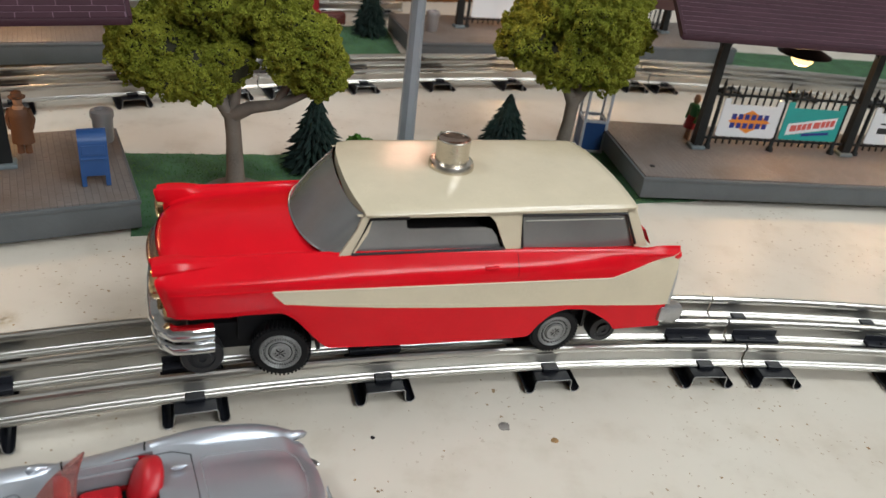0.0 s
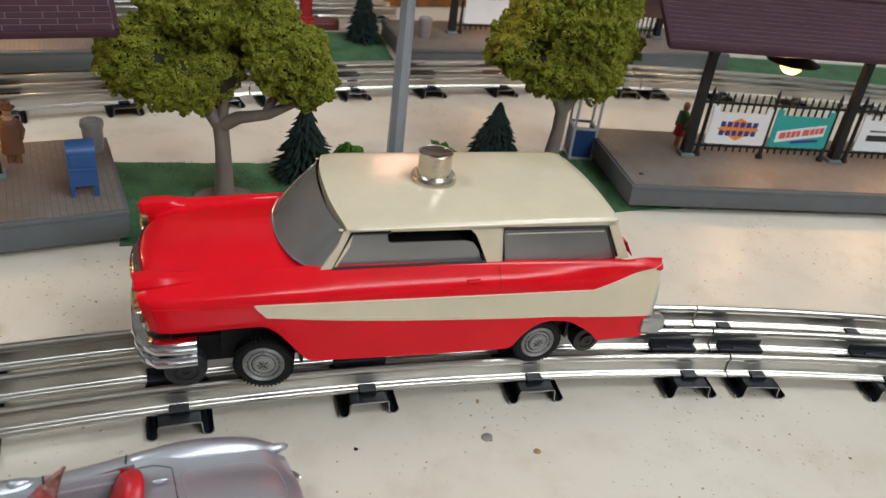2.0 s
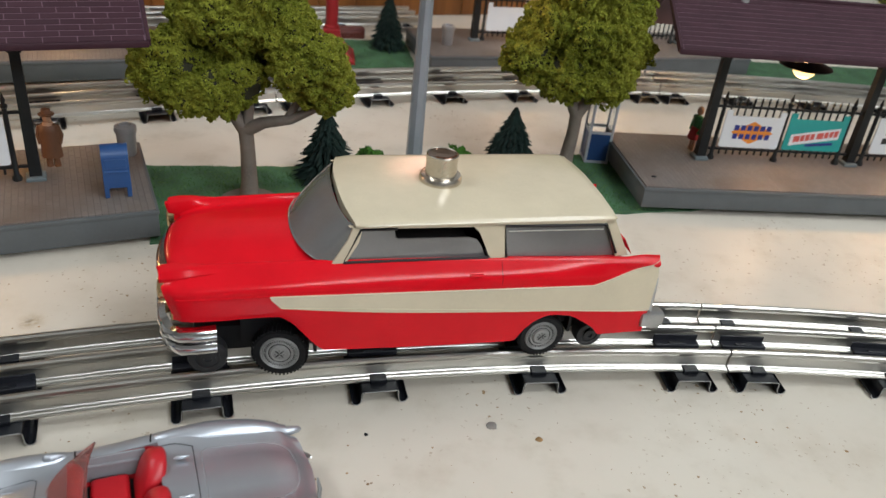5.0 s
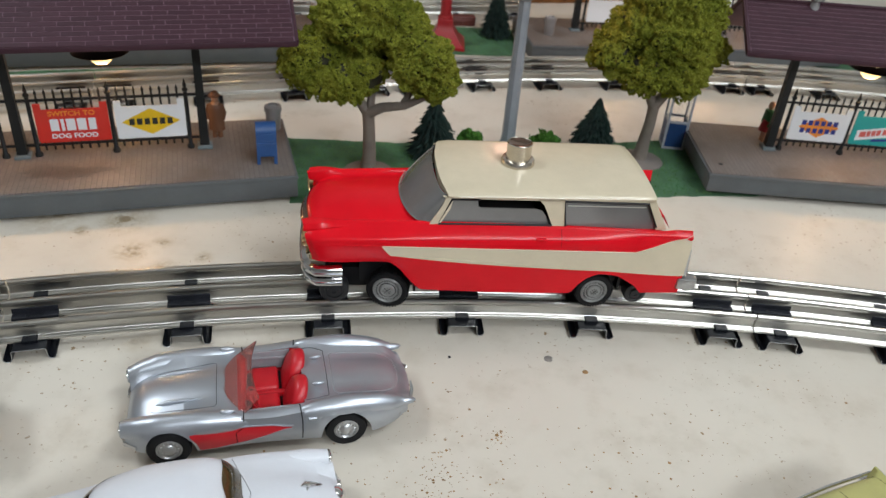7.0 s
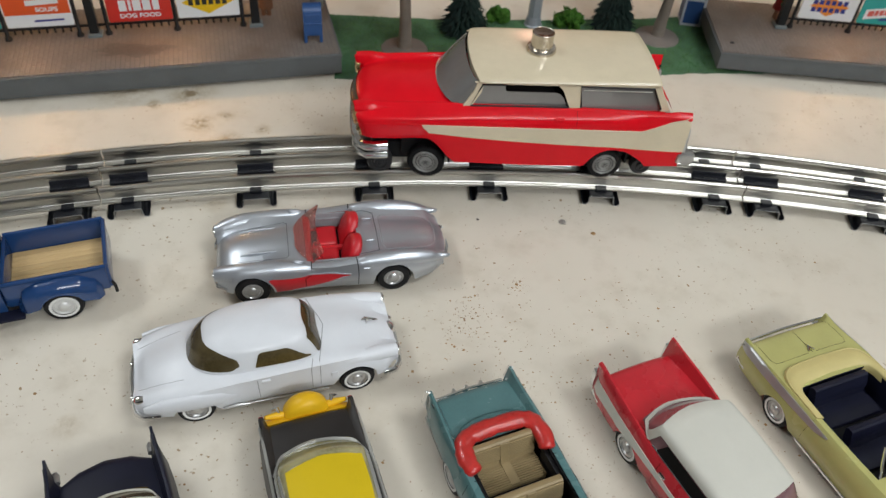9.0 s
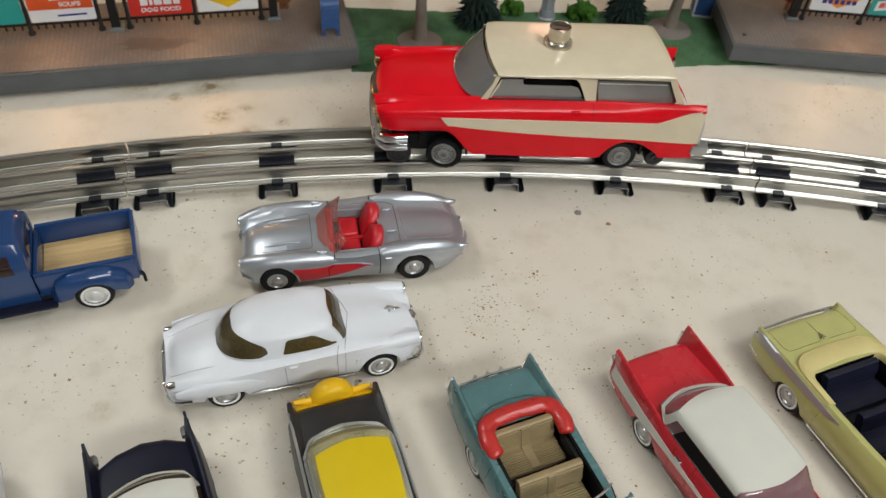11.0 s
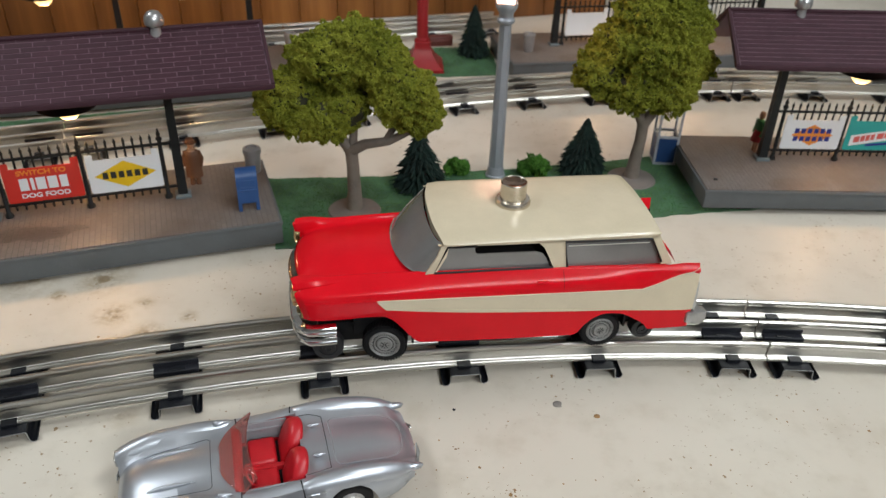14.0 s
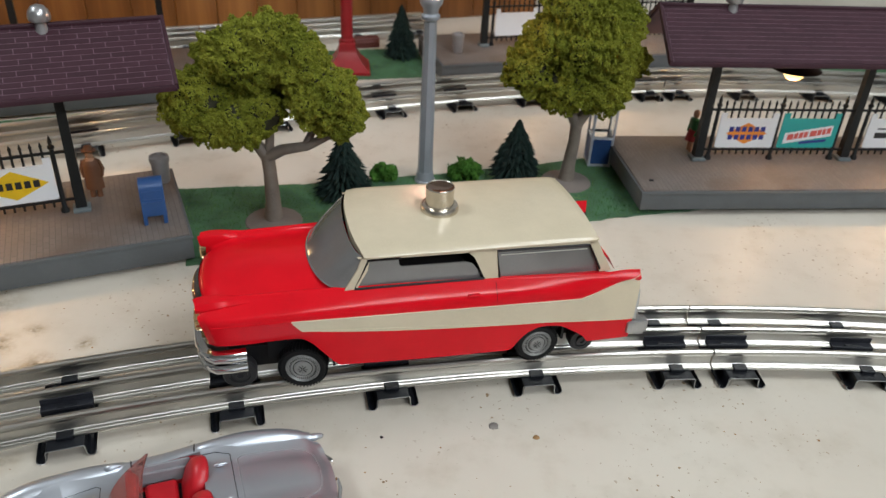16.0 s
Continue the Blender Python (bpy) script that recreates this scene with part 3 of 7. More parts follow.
# ---- three-rail tubular track ----
RAIL = [(-4.1, 7.0), (-4.1, 7.7), (-2.9, 7.9), (-2.55, 7.55), (-2.2, 7.95), (-1.1, 8.2), (-0.75, 8.7), (-0.7, 13.4), (-1.4, 14.2), (-1.75, 15.3), (-1.45, 16.4), (-0.6, 17.05)]
RAIL += [(-w, z) for w, z in reversed(RAIL)]


def rail_mesh(path, o):
    bm = bmesh.new()
    loft(bm, [[(*path(s, o + w), z) for w, z in RAIL] for s in STATIONS], closed=True, caps=True)
    return bm


def tie_meshes():
    """A pressed tie: top plate, flanged legs with rounded ends, the clip of an outer rail, and the insulator of the middle rail."""
    bm = bmesh.new()
    half = [(6.9, 6.6), (7.6, 6.4), (7.9, 5.8), (8.1, 2.4), (8.4, 1.2), (9.1, 0.35), (10.2, 0.10), (11.2, 0.45), (11.9, 1.3), (12.2, 2.3)]
    line = [(-x, z) for x, z in reversed(half)] + half
    under = [(x * 0.955, max(0.05, z - 0.45)) if abs(x) < 8.2 else (x, max(0.05, z - 0.3)) for x, z in reversed(line)]
    loft(bm, [[(x, y, z) for x, z in line + under] for y in (-10.4, -10.2, 48.2, 48.4)], closed=True, caps=True)
    edges = [[(x, -10.45, z - 0.1) for x, z in line]]
    body = bm
    bm = bmesh.new()
    box(bm, -3.6, 3.6, -5.3, 5.3, 6.4, 8.5, 0.3, seg=1)
    clip = bm
    bm = bmesh.new()
    box(bm, -11.2, 11.2, -5.3, 5.3, 6.5, 9.0, 0.3, seg=1)
    box(bm, -11.2, 11.2, -1.2, 1.2, 8.9, 12.0, 0.2, seg=1)
    fibre = bm
    bm = bmesh.new()
    box(bm, -4.4, 4.4, -5.0, -3.2, 8.9, 9.7, 0.25, seg=1)
    tab = bm
    bm = bmesh.new()
    tube(bm, edges[0], 0.24, 5)
    return body, clip, fibre, tab, bm


TIE_DATA = []


def track(label, path, heading, s0, s1, ties, group):
    """One section of track from s0 to s1. path(s, o): the plan place at s along and o outwards from the inner rail."""
    global STATIONS
    STATIONS = [s0 + (s1 - s0) * k / 40 for k in range(41)]
    t = thing("track_section", mm(0, 0, 0), label, "toy track", group)
    for o in (0, 19, 38):
        part("rail", rail_mesh(path, o), TIN, t, "tubular tin-plated rail", 30)
    for s in ties:
        x, y = path(s, 0)
        at = mm(x, y, 0, heading(s))
        if not TIE_DATA:
            for nm, b, mt in zip(("tie", "rail_clip", "insulator", "tab", "cut_edge"), tie_meshes(), (TIE, TIE, FIBRE, TIE, DULL)):
                ob = part(nm, b, mt, None, "", 30)
                TIE_DATA.append(ob.data)
                bpy.data.objects.remove(ob)
        tie = link_part("tie", TIE_DATA[0], t, "black pressed-steel tie", at)
        for o in (0, 38):
            link_part("rail_clip", TIE_DATA[1], tie, at=mm(0, o, 0))
        link_part("insulator", TIE_DATA[2], tie, at=mm(0, 19, 0))
        link_part("tab", TIE_DATA[3], tie, at=mm(0, 19, 0))
        link_part("cut_edge", TIE_DATA[4], tie, "bare metal edge of the pressing")
    return t


def arc_path(cx, cy, r):
    return (lambda a, o: (cx + (r + o) * math.sin(radians(a)), cy + (r + o) * math.cos(radians(a)))), (lambda a: -a)


near_path, near_head = arc_path(361.5, -859.9, 1175.5)
GAP = 0.022
for s0, s1, ties in ((-50.3, -30.58, (-49.4, -45.8, -42.2, -38.6, -35.1, -31.48)), (-30.58, -10.93, (-29.84, -26.16, -22.58, -19.0, -15.44, -11.85)), (-10.93, 8.7, (-10.2, -6.9, -3.3, 0.3, 3.9, 7.8))):
    track("curved three-rail tin track section on black ties", near_path, near_head, s0 + GAP, s1 - GAP, ties, "curved track by the red wagon")

mid_path, mid_head = arc_path(526.0, -516.0, 1279.0)
for s0, s1, ties in ((-32.4, -16.55, (-31.6, -28.6, -25.6, -22.6, -19.6, -17.2)), (-16.55, 3.0, (-15.85, -12.8, -9.4, -6.0, -2.6, 0.8))):
    track("curved three-rail tin track section further back", mid_path, mid_head, s0 + GAP, s1 - GAP, ties, "track beyond the platforms")


def straight_path(x0, y0, deg):
    c, s = math.cos(radians(deg)), math.sin(radians(deg))
    return (lambda d, o: (x0 + c * d - s * o, y0 + s * d + c * o)), (lambda d: deg)


lp, lh = straight_path(*mid_path(-32.4, 0), 32.4)
for k in range(3):
    track("straight three-rail tin track section further back", lp, lh, -254 * (k + 1) + 0.5, -254 * k - 0.5, [-254 * k - d for d in (18, 90, 164, 236)], "track beyond the platforms")
fp, fh = straight_path(-305.4, 730.6, 28.5)
for k in range(-3, 1):
    track("straight three-rail tin track section by the panelling", fp, fh, 254 * k + 0.5, 254 * (k + 1) - 0.5, [254 * k + d for d in (18, 90, 164, 236)], "far track")

# ---- station platforms ----
def sign(p, a0, kind):
    """An enamelled advertising sheet that hangs on the fence from a0, 45 mm wide."""
    front = 51.2
    col = {"sun": SIGNWHITE, "rival": SIGNRED, "soup": SIGNWHITE, "teal": SIGNTEAL, "dyna": SIGNWHITE, "blank": SIGNWHITE, "bar": SIGNTEAL, "plain": SIGNWHITE}[kind]
    what = {"sun": "white sign with a yellow diamond", "rival": "red sign with white lettering", "soup": "orange and white sign", "teal": "plain turquoise sign",
            "dyna": "white sign with an orange diamond and blue bars", "bar": "turquoise sign with a slanting white band", "plain": "white sign with dark bars", "blank": "pale plain sign"}[kind]
    bm = bmesh.new()
    w = 45.0
    prism(bm, [(a0 + 1, 30), (a0 + w - 1, 30), (a0 + w, 31), (a0 + w, 57.5), (a0 + w - 4.6, 57.5), (a0 + w - 4.6, 53.4), (a0 + 4.6, 53.4), (a0 + 4.6, 57.5), (a0, 57.5), (a0, 31)], front, front + 0.9)
    s = part("sign", bm, col, p, what, 0)
    cx, f = a0 + w / 2, front

    def flat(nm, pts, mat, lift):
        b = bmesh.new()
        prism(b, pts, f - lift, f + 0.3)
        return part(nm, b, mat, s, smooth=0)

    def rect(nm, x0, x1, z0, z1, mat, lift=0.12, lean=0.0):
        return flat(nm, [(x0, z0 - lean), (x1, z0 + lean), (x1, z1 + lean), (x0, z1 - lean)], mat, lift)

    if kind == "sun":
        flat("diamond", [(cx - 19, 42), (cx, 32.6), (cx + 19, 42), (cx, 51.6)], INKYELLOW, 0.12)
        for k in range(6):
            x = cx - 14 + k * 4.9
            rect("bar", x, x + 3.4, 39.8, 44.4, INKBLACK, 0.24)
    if kind == "dyna":
        flat("diamond", [(cx - 16, 41.5), (cx, 33), (cx + 16, 41.5), (cx, 50)], INKORANGE, 0.12)
        for z in (43.0, 36.6):
            for k in range(6):
                x = cx - 14 + k * 4.9
                rect("bar", x, x + 3.5, z, z + 3.9, INKBLUE, 0.24)
    if kind == "rival":
        for k, (wd) in enumerate((5.2, 2.0, 5.6, 5.6, 4.6)):
            x = a0 + 7.5 + (0, 6.6, 9.8, 16.6, 23.6)[k]
            rect("bar", x + 1, x + 1 + wd, 38.2, 46.6, SIGNWHITE)
    if kind == "soup":
        rect("band", a0 + 0.5, a0 + w - 0.5, 39.5, 53.2, SIGNORANGE)
        rect("bar", a0 + 16, a0 + 38, 46.8, 50.8, SIGNWHITE, 0.24, 0.5)
        rect("bar", a0 + 19, a0 + 39, 34, 35.4, INKBLUE, 0.24, 0.2)
    if kind == "bar":
        rect("band", a0 + 4, a0 + 41, 36.5, 45.0, SIGNWHITE, 0.12, 3.2)
        for k, wd in enumerate((4.6, 3.0, 3.0, 3.0, 5.0, 3.0, 2.6, 3.0)):
            x = a0 + 6.5 + (0, 5.3, 9.0, 12.7, 17.4, 23.1, 26.8, 30.2)[k]
            lean = (x + wd / 2 - cx) * 0.17
            rect("bar", x, x + wd, 38.8 + lean, 43.4 + lean, INKPINK, 0.24, 0.3)
        rect("bar", a0 + 17, a0 + 38, 34, 36, INKBLUE, 0.12, 1.0)
    if kind == "plain":
        rect("bar", a0 + 8, a0 + 30, 45, 46.2, INKBLACK)
        rect("bar", a0 + 7, a0 + 36, 38, 42.5, INKBLACK)
    return s


SHINGLE = []


def platform(at, signs, label, roof_end, words=(), fenced=True, lift=3.0):
    """A moulded station platform: x runs along its front, y into the depth."""
    p = thing("station_platform", at, label, "station platform", "station platforms with maroon roofs")
    L, D = 352.0, 97.0
    bm = bmesh.new()
    box(bm, 0.6, L - 0.6, 0.6, D - 0.6, lift, 18.4, 0.5)
    box(bm, 0, L, 0, D, 16.6, 19.0, 0.5)
    part("base", bm, PGREY, p)
    bm = bmesh.new()
    box(bm, 10, L - 10, 12, D - 10, 0.05, lift + 1.0)
    part("plinth", bm, PGREY, p, "inset plinth under the platform", 0)
    bm = bmesh.new()
    box(bm, 1.6, L - 1.6, 1.6, D - 1.6, 18.6, 20.0, 0.3)
    part("deck", bm, DECK, p, "dusty moulded paving")
    for a in (59, 176, 293):
        bm = bmesh.new()
        box(bm, a - 5.2, a + 5.2, 47.8, 58.2, 19.8, 22.4, 0.8)
        post_foot = bm
        bm = bmesh.new()
        rings = [[(a + sx * h, 53 + sy * h, z) for sx, sy in ((-1, -1), (1, -1), (1, 1), (-1, 1))] for h, z in ((3.2, 22.8), (2.8, 60), (2.5, 104), (2.5, 124))]
        loft(bm, rings, closed=True, caps=True)
        prism(bm, [(a - 9, 104), (a + 9, 104), (a + 3.2, 92), (a - 3.2, 92)], 51.6, 54.4)
        vs = prism(bm, [(-30, 108), (30, 108), (26, 104), (3, 98), (-3, 98), (-26, 104)], -1.4, 1.4)
        bmesh.ops.transform(bm, matrix=Matrix.Translation((a, 53, 0)) @ Matrix.Rotation(math.pi / 2, 4, "Z"), verts=vs)
        post = part("post", bm, POST, p, "dark tapered post")
        part("foot", post_foot, FOOTGREY, post, "grey foot block")
    # fence between the posts
    fence_posts = (67.5, 116.5, 165.5, 185.5, 234.5, 283.5)
    first = {}
    for a in fence_posts if fenced else ():
        bm = bmesh.new()
        lathe(bm, [(2.6, 20), (2.6, 22), (1.5, 23.5), (1.35, 62), (2.0, 62.6), (2.0, 64), (0.9, 65), (1.4, 66.4), (0.15, 71)], 8, Matrix.Translation((0, 53, 0)))
        if not first:
            ob = part("fence_post", bm, POST, p, at=mm(a, 0, 0))
            first["post"] = ob.data
        else:
            bm.free()
            link_part("fence_post", first["post"], p, at=mm(a, 0, 0))
    for a0, a1 in ((59, 165.5), (165.5, 185.5), (185.5, 293)) if fenced else ():
        for z in (28.0, 59.6):
            bm = bmesh.new()
            box(bm, a0, a1, 52.3, 53.7, z - 0.8, z + 0.8)
            part("fence_rail", bm, POST, p, smooth=0)
    for a0 in (67.5, 116.5, 185.5, 234.5) if fenced else ():
        for k in range(1, 9):
            a = a0 + 49 * k / 9
            if "picket" not in first:
                bm = bmesh.new()
                lathe(bm, [(0.75, 24), (0.75, 63.5), (1.1, 64.2), (0.1, 67.2)], 6, Matrix.Translation((0, 53, 0)))
                first["picket"] = part("picket", bm, POST, p, at=mm(a, 0, 0)).data
            else:
                link_part("picket", first["picket"], p, at=mm(a, 0, 0))
    # roof: two slopes on a ridge, gable ends open
    e0, e1 = roof_end, L - roof_end + 4
    prof = [(15.5, 104.6), (15.5, 107.0), (53, 134.2), (90.5, 107.0), (90.5, 104.6), (88, 104.6), (53, 130.6), (18, 104.6)]
    bm = bmesh.new()
    a, b = [(e0, y, z) for y, z in prof], [(e1, y, z) for y, z in prof]
    loft(bm, [a, b], closed=True, caps=True)
    roof = part("roof", bm, ROOFLINE, p, "maroon moulded shingle roof", 20)
    bm = bmesh.new()
    for x in (e0 - 0.8, e1 - 1.2):
        a = [(x, y + s, z + 0.7) for y, z, s in ((14.8, 104.2, 0), (14.8, 107.6, 0), (53, 135.4, 0), (91.2, 107.6, 0), (91.2, 104.2, 0), (88.6, 104.2, 0), (53, 131.8, 0), (17.4, 104.2, 0))]
        loft(bm, [a, [(q[0] + 2.0, q[1], q[2]) for q in a]], closed=True, caps=True)
    box(bm, e0, e1, 51.4, 54.6, 133.6, 135.8, 0.6)
    box(bm, e0, e1, 14.4, 16.6, 104.0, 107.4, 0.5)
    part("verge", bm, ROOFC, roof)
    slope = math.atan2(27.2, 37.5)
    n_course, run = 13, math.hypot(27.2, 37.5)
    w = (e1 - e0 - 4.0) / 23.0
    if not SHINGLE:
        bm = bmesh.new()
        prism(bm, [(-0.1, 0), (run / n_course - 0.5, 0), (run / n_course - 0.6, 0.14), (0.0, 0.20)], 0.22, w - 0.22)
        bmesh.ops.transform(bm, matrix=Matrix(((0, 1, 0, 0), (1, 0, 0, 0), (0, 0, 1, 0), (0, 0, 0, 1))), verts=bm.verts)
        me = bpy.data.meshes.new("shingle")
        bmesh.ops.scale(bm, vec=(MM, MM, MM), verts=bm.verts)
        bmesh.ops.recalc_face_normals(bm, faces=bm.faces)
        bm.to_mesh(me)
        bm.free()
        me.materials.append(ROOFC)
        SHINGLE.append(me)
    for c in range(n_course):
        s = run * c / n_course + 0.5
        off = (0.0, 0.5, 0.12, 0.56)[c % 4] * w
        for k in range(23):
            x = e0 + 2 + off + k * w
            if x + w > e1 - 1.5:
                x -= w
                break
            at_s = mm(x, 15.5 + s * math.cos(slope), 107.15 + s * math.sin(slope)) @ Matrix.Rotation(slope, 4, "X")
            link_part("shingle", SHINGLE[0], roof, at=at_s)
        for x, wide in ((e0 + 2, off), (x + w, e1 - 1.6 - x - w)):
            if wide > 1.5:
                at_s = mm(x, 15.5 + s * math.cos(slope), 107.15 + s * math.sin(slope)) @ Matrix.Rotation(slope, 4, "X")
                link_part("shingle", SHINGLE[0], roof, at=at_s @ Matrix.Diagonal((wide / w, 1, 1, 1)))
    for a in (59, 176, 293):
        bm = bmesh.new()
        lathe(bm, [(4.4, 128), (3.2, 133.5), (2.9, 137.0)], 16, Matrix.Translation((a, 51.5, 0)))
        vent = part("vent_stem", bm, BINGREY, roof, "grey vent stem")
        bm = bmesh.new()
        lathe(bm, [(3.3, 136.6), (5.6, 137.6), (6.0, 140), (5.4, 142.8), (3.6, 145.2), (1.2, 146.2)], 20, Matrix.Translation((a, 51.5, 0)))
        part("vent_ball", bm, DULL, roof, "dull plated vent ball")
    for a in (117.5, 234.5):
        bm = bmesh.new()
        lathe(bm, [(17.5, 91.0), (18.0, 91.6), (10, 95), (4.0, 97), (3.4, 131.2)], 24, Matrix.Translation((a, 53, 0)))
        shade = part("lamp_shade", bm, POST, p, "dark round lamp shade")
        bm = bmesh.new()
        lathe(bm, [(0.6, 82.5), (4.4, 83.6), (7.0, 86.2), (7.6, 89.0), (7.0, 91.2)], 20, Matrix.Translation((a, 53, 0)))
        part("bulb", bm, BULB, shade, "lit warm white bulb")
        q = at @ Vector((a * MM, 0.053, 0.0795))
        lamp("platform_lamp", "POINT", q, None, 0.11, (1.0, 0.58, 0.27), 0.004)
    for a0, kind in signs:
        s = sign(p, a0, kind)
        for text, dx, z, size, col, sq in words:
            if kind == dx[0]:
                letters(text, size, col, s, mm(a0 + dx[1], 50.95, z), squeeze=sq, bold=0.12)
    return p


def along(x, y, deg):
    return mm(x, y, 0, deg)


# the left platform's signs are placed from its far end, so that its own x still runs to the right
FX, FY = -158.5, 346.5
ux, uy = 0.862, 0.508
near_platform = platform(mm(FX - 352 * ux, FY - 352 * uy, 0, 30.5),
         [(352 - 115, "sun"), (352 - 164, "rival"), (352 - 233, "soup"), (352 - 282, "teal")], "grey station platform with maroon roof and four hanging signs", 0.0,
         (("SWITCH TO", ("rival", 22.5), 50.3, 4.6, INKORANGE, 1.15), ("DOG FOOD", ("rival", 22.5), 34.4, 4.4, SIGNWHITE, 1.2), ("SOUPS", ("soup", 29), 43.0, 4.6, SIGNWHITE, 1.1)))
right_platform = platform(mm(117.5, 462, 0, 12.6), [(70, "dyna"), (119, "bar"), (188, "plain")], "grey station platform with maroon roof and three hanging signs", 8.0, lift=4.8)
platform(mm(-52, 694, 0, 22.7), [(70, "blank"), (188, "blank")], "further grey station platform with white signs", 8.0)
platform(mm(-223 - 352 * 0.8746, 614 - 352 * 0.4848, 0, 29.0), [], "far grey station platform before the wood panelling", 4.0, fenced=False)
bm = bmesh.new()
lathe(bm, [(1.7, 19.9), (1.7, 20.35), (1.1, 20.5)], 12)
part("deck_plug", bm, BLACK, right_platform, at=mm(12, 17, 0))

# a dark patch on the dusty paving of the near platform
bm = bmesh.new()
slab(bm, [((26 + 5 * math.sin(a * 3 + 1) + 3 * math.sin(a * 7)) * math.cos(a), (9 + 2.2 * math.sin(a * 4) + 1.5 * math.sin(a * 9 + 2)) * math.sin(a)) for a in [2 * math.pi * k / 48 for k in range(48)]], 20.0, 20.05)
part("deck_stain", bm, DAMP, near_platform, "dark irregular stain on the paving", 0, near_platform.matrix_basis.inverted() @ mm(-301.2, 293.2, 0, 28))

# ---- things on and beside the platforms ----
def mailbox(at):
    t = thing("mailbox", at, "blue toy mailbox on the grey platform", "mailbox")
    bm = bmesh.new()
    pts = [(-6.2, 26), (-6.2, 43)] + [(-6.2 + 6.2 * (1 - math.cos(a)), 43 + 6.2 * math.sin(a)) for a in [radians(15 * k) for k in range(1, 12)]] + [(6.2, 43), (6.2, 26)]
    vs = prism(bm, pts, -6.8, 6.8)
    bmesh.ops.transform(bm, matrix=Matrix.Rotation(math.pi / 2, 4, "Z"), verts=vs)
    part("body", bm, MAILBLUE, t, smooth=30)
    for x in (-5.7, 5.7):
        for y in (-5.0, 5.0):
            bm = bmesh.new()
            box(bm, x - 1.2, x + 1.2, y - 1.3, y + 1.3, 20.02, 27, 0.3, seg=1)
            part("leg", bm, MAILBLUE, t)
    bm = bmesh.new()
    box(bm, -6.2, 6.2, -6.9, -6.0, 35.0, 36.0, 0.2, seg=1)
    box(bm, -5.6, 5.6, -6.6, -6.1, 37.5, 43.0, 0.3, seg=1)
    part("flap", bm, MAILBLUE, t)


mailbox(mm(-187, 358.5, 0, 27))


def bin_can(at, mat, name, label):
    t = thing(name, at, label, "trash can")
    bm = bmesh.new()
    lathe(bm, [(4.8, 20.02), (5.3, 21), (5.8, 35)], 20)
    part("body", bm, mat, t)
    bm = bmesh.new()
    lathe(bm, [(6.3, 34.6), (6.6, 36), (6.2, 38.5), (4.0, 39.4), (3.6, 37.6)], 20)
    part("rim", bm, mat, t)


bin_can(mm(-205, 408, 0), BINGREY, "trash_can", "grey metal trash can behind the mailbox")
bin_can(mm(-42, 737, 0), BINGREY, "trash_can", "grey metal trash can on a far platform")
bin_can(mm(-276, 668, 0), BINGREY, "trash_can", "grey metal trash can by the far track")


def figurine(at, mats, label, skirt):
    """A plain painted toy figure in one mesh."""
    bm = bmesh.new()

    def add(vs, k):
        fs = {f for v in vs for f in v.link_faces}
        for f in fs:
            f.material_index = k
    if skirt:
        for x in (-1.7, 1.7):
            add(lathe(bm, [(1.3, 0), (1.2, 6), (1.6, 11)], 8, Matrix.Translation((x, 0, 0))), 2)
        add(lathe(bm, [(5.0, 9), (4.4, 13), (3.1, 18)], 10), 1)
        add(lathe(bm, [(3.1, 17.5), (3.8, 23), (3.4, 26), (1.4, 27)], 10, Matrix.Diagonal((1.15, 0.8, 1, 1))), 0)
    else:
        for x in (-2.0, 2.0):
            add(lathe(bm, [(1.9, 0), (1.7, 4), (2.2, 9)], 8, Matrix.Translation((x, 0, 0))), 0)
        add(lathe(bm, [(5.2, 6), (4.9, 14), (5.0, 21), (4.6, 25), (1.8, 27)], 10, Matrix.Diagonal((1.1, 0.75, 1, 1))), 0)
    for s in (-1, 1):
        add(tube(bm, [(s * 4.4, 0, 25), (s * 6.2, 0.6, 19), (s * 5.2, -1.2, 14)], [1.5, 1.4, 1.1], 6), 0)
    add(lathe(bm, [(0.9, 26.5), (2.2, 28.2), (2.5, 30.4), (1.9, 32.6), (0.4, 33.4)], 10), 2)
    if not skirt:
        add(lathe(bm, [(4.3, 31.6), (4.4, 32.1), (2.7, 32.3), (2.5, 34.6), (0.6, 35.4)], 12), 0)
        add(lathe(bm, [(3.2, 25.6), (2.6, 27.4)], 10), 2)
    ob = part("figurine", bm, mats, None, "", 50, at)
    return tagged(ob, label, "figurine")


figurine(mm(-236, 380, 20, 20), (BROWNCOAT, BROWNCOAT, SKIN), "small painted toy figure in a brown coat beside a post", False)
figurine(mm(160, 541, 20, -70), (GREENTOP, REDSKIRT, SKIN), "small painted toy figure in green and red beside a post", True)

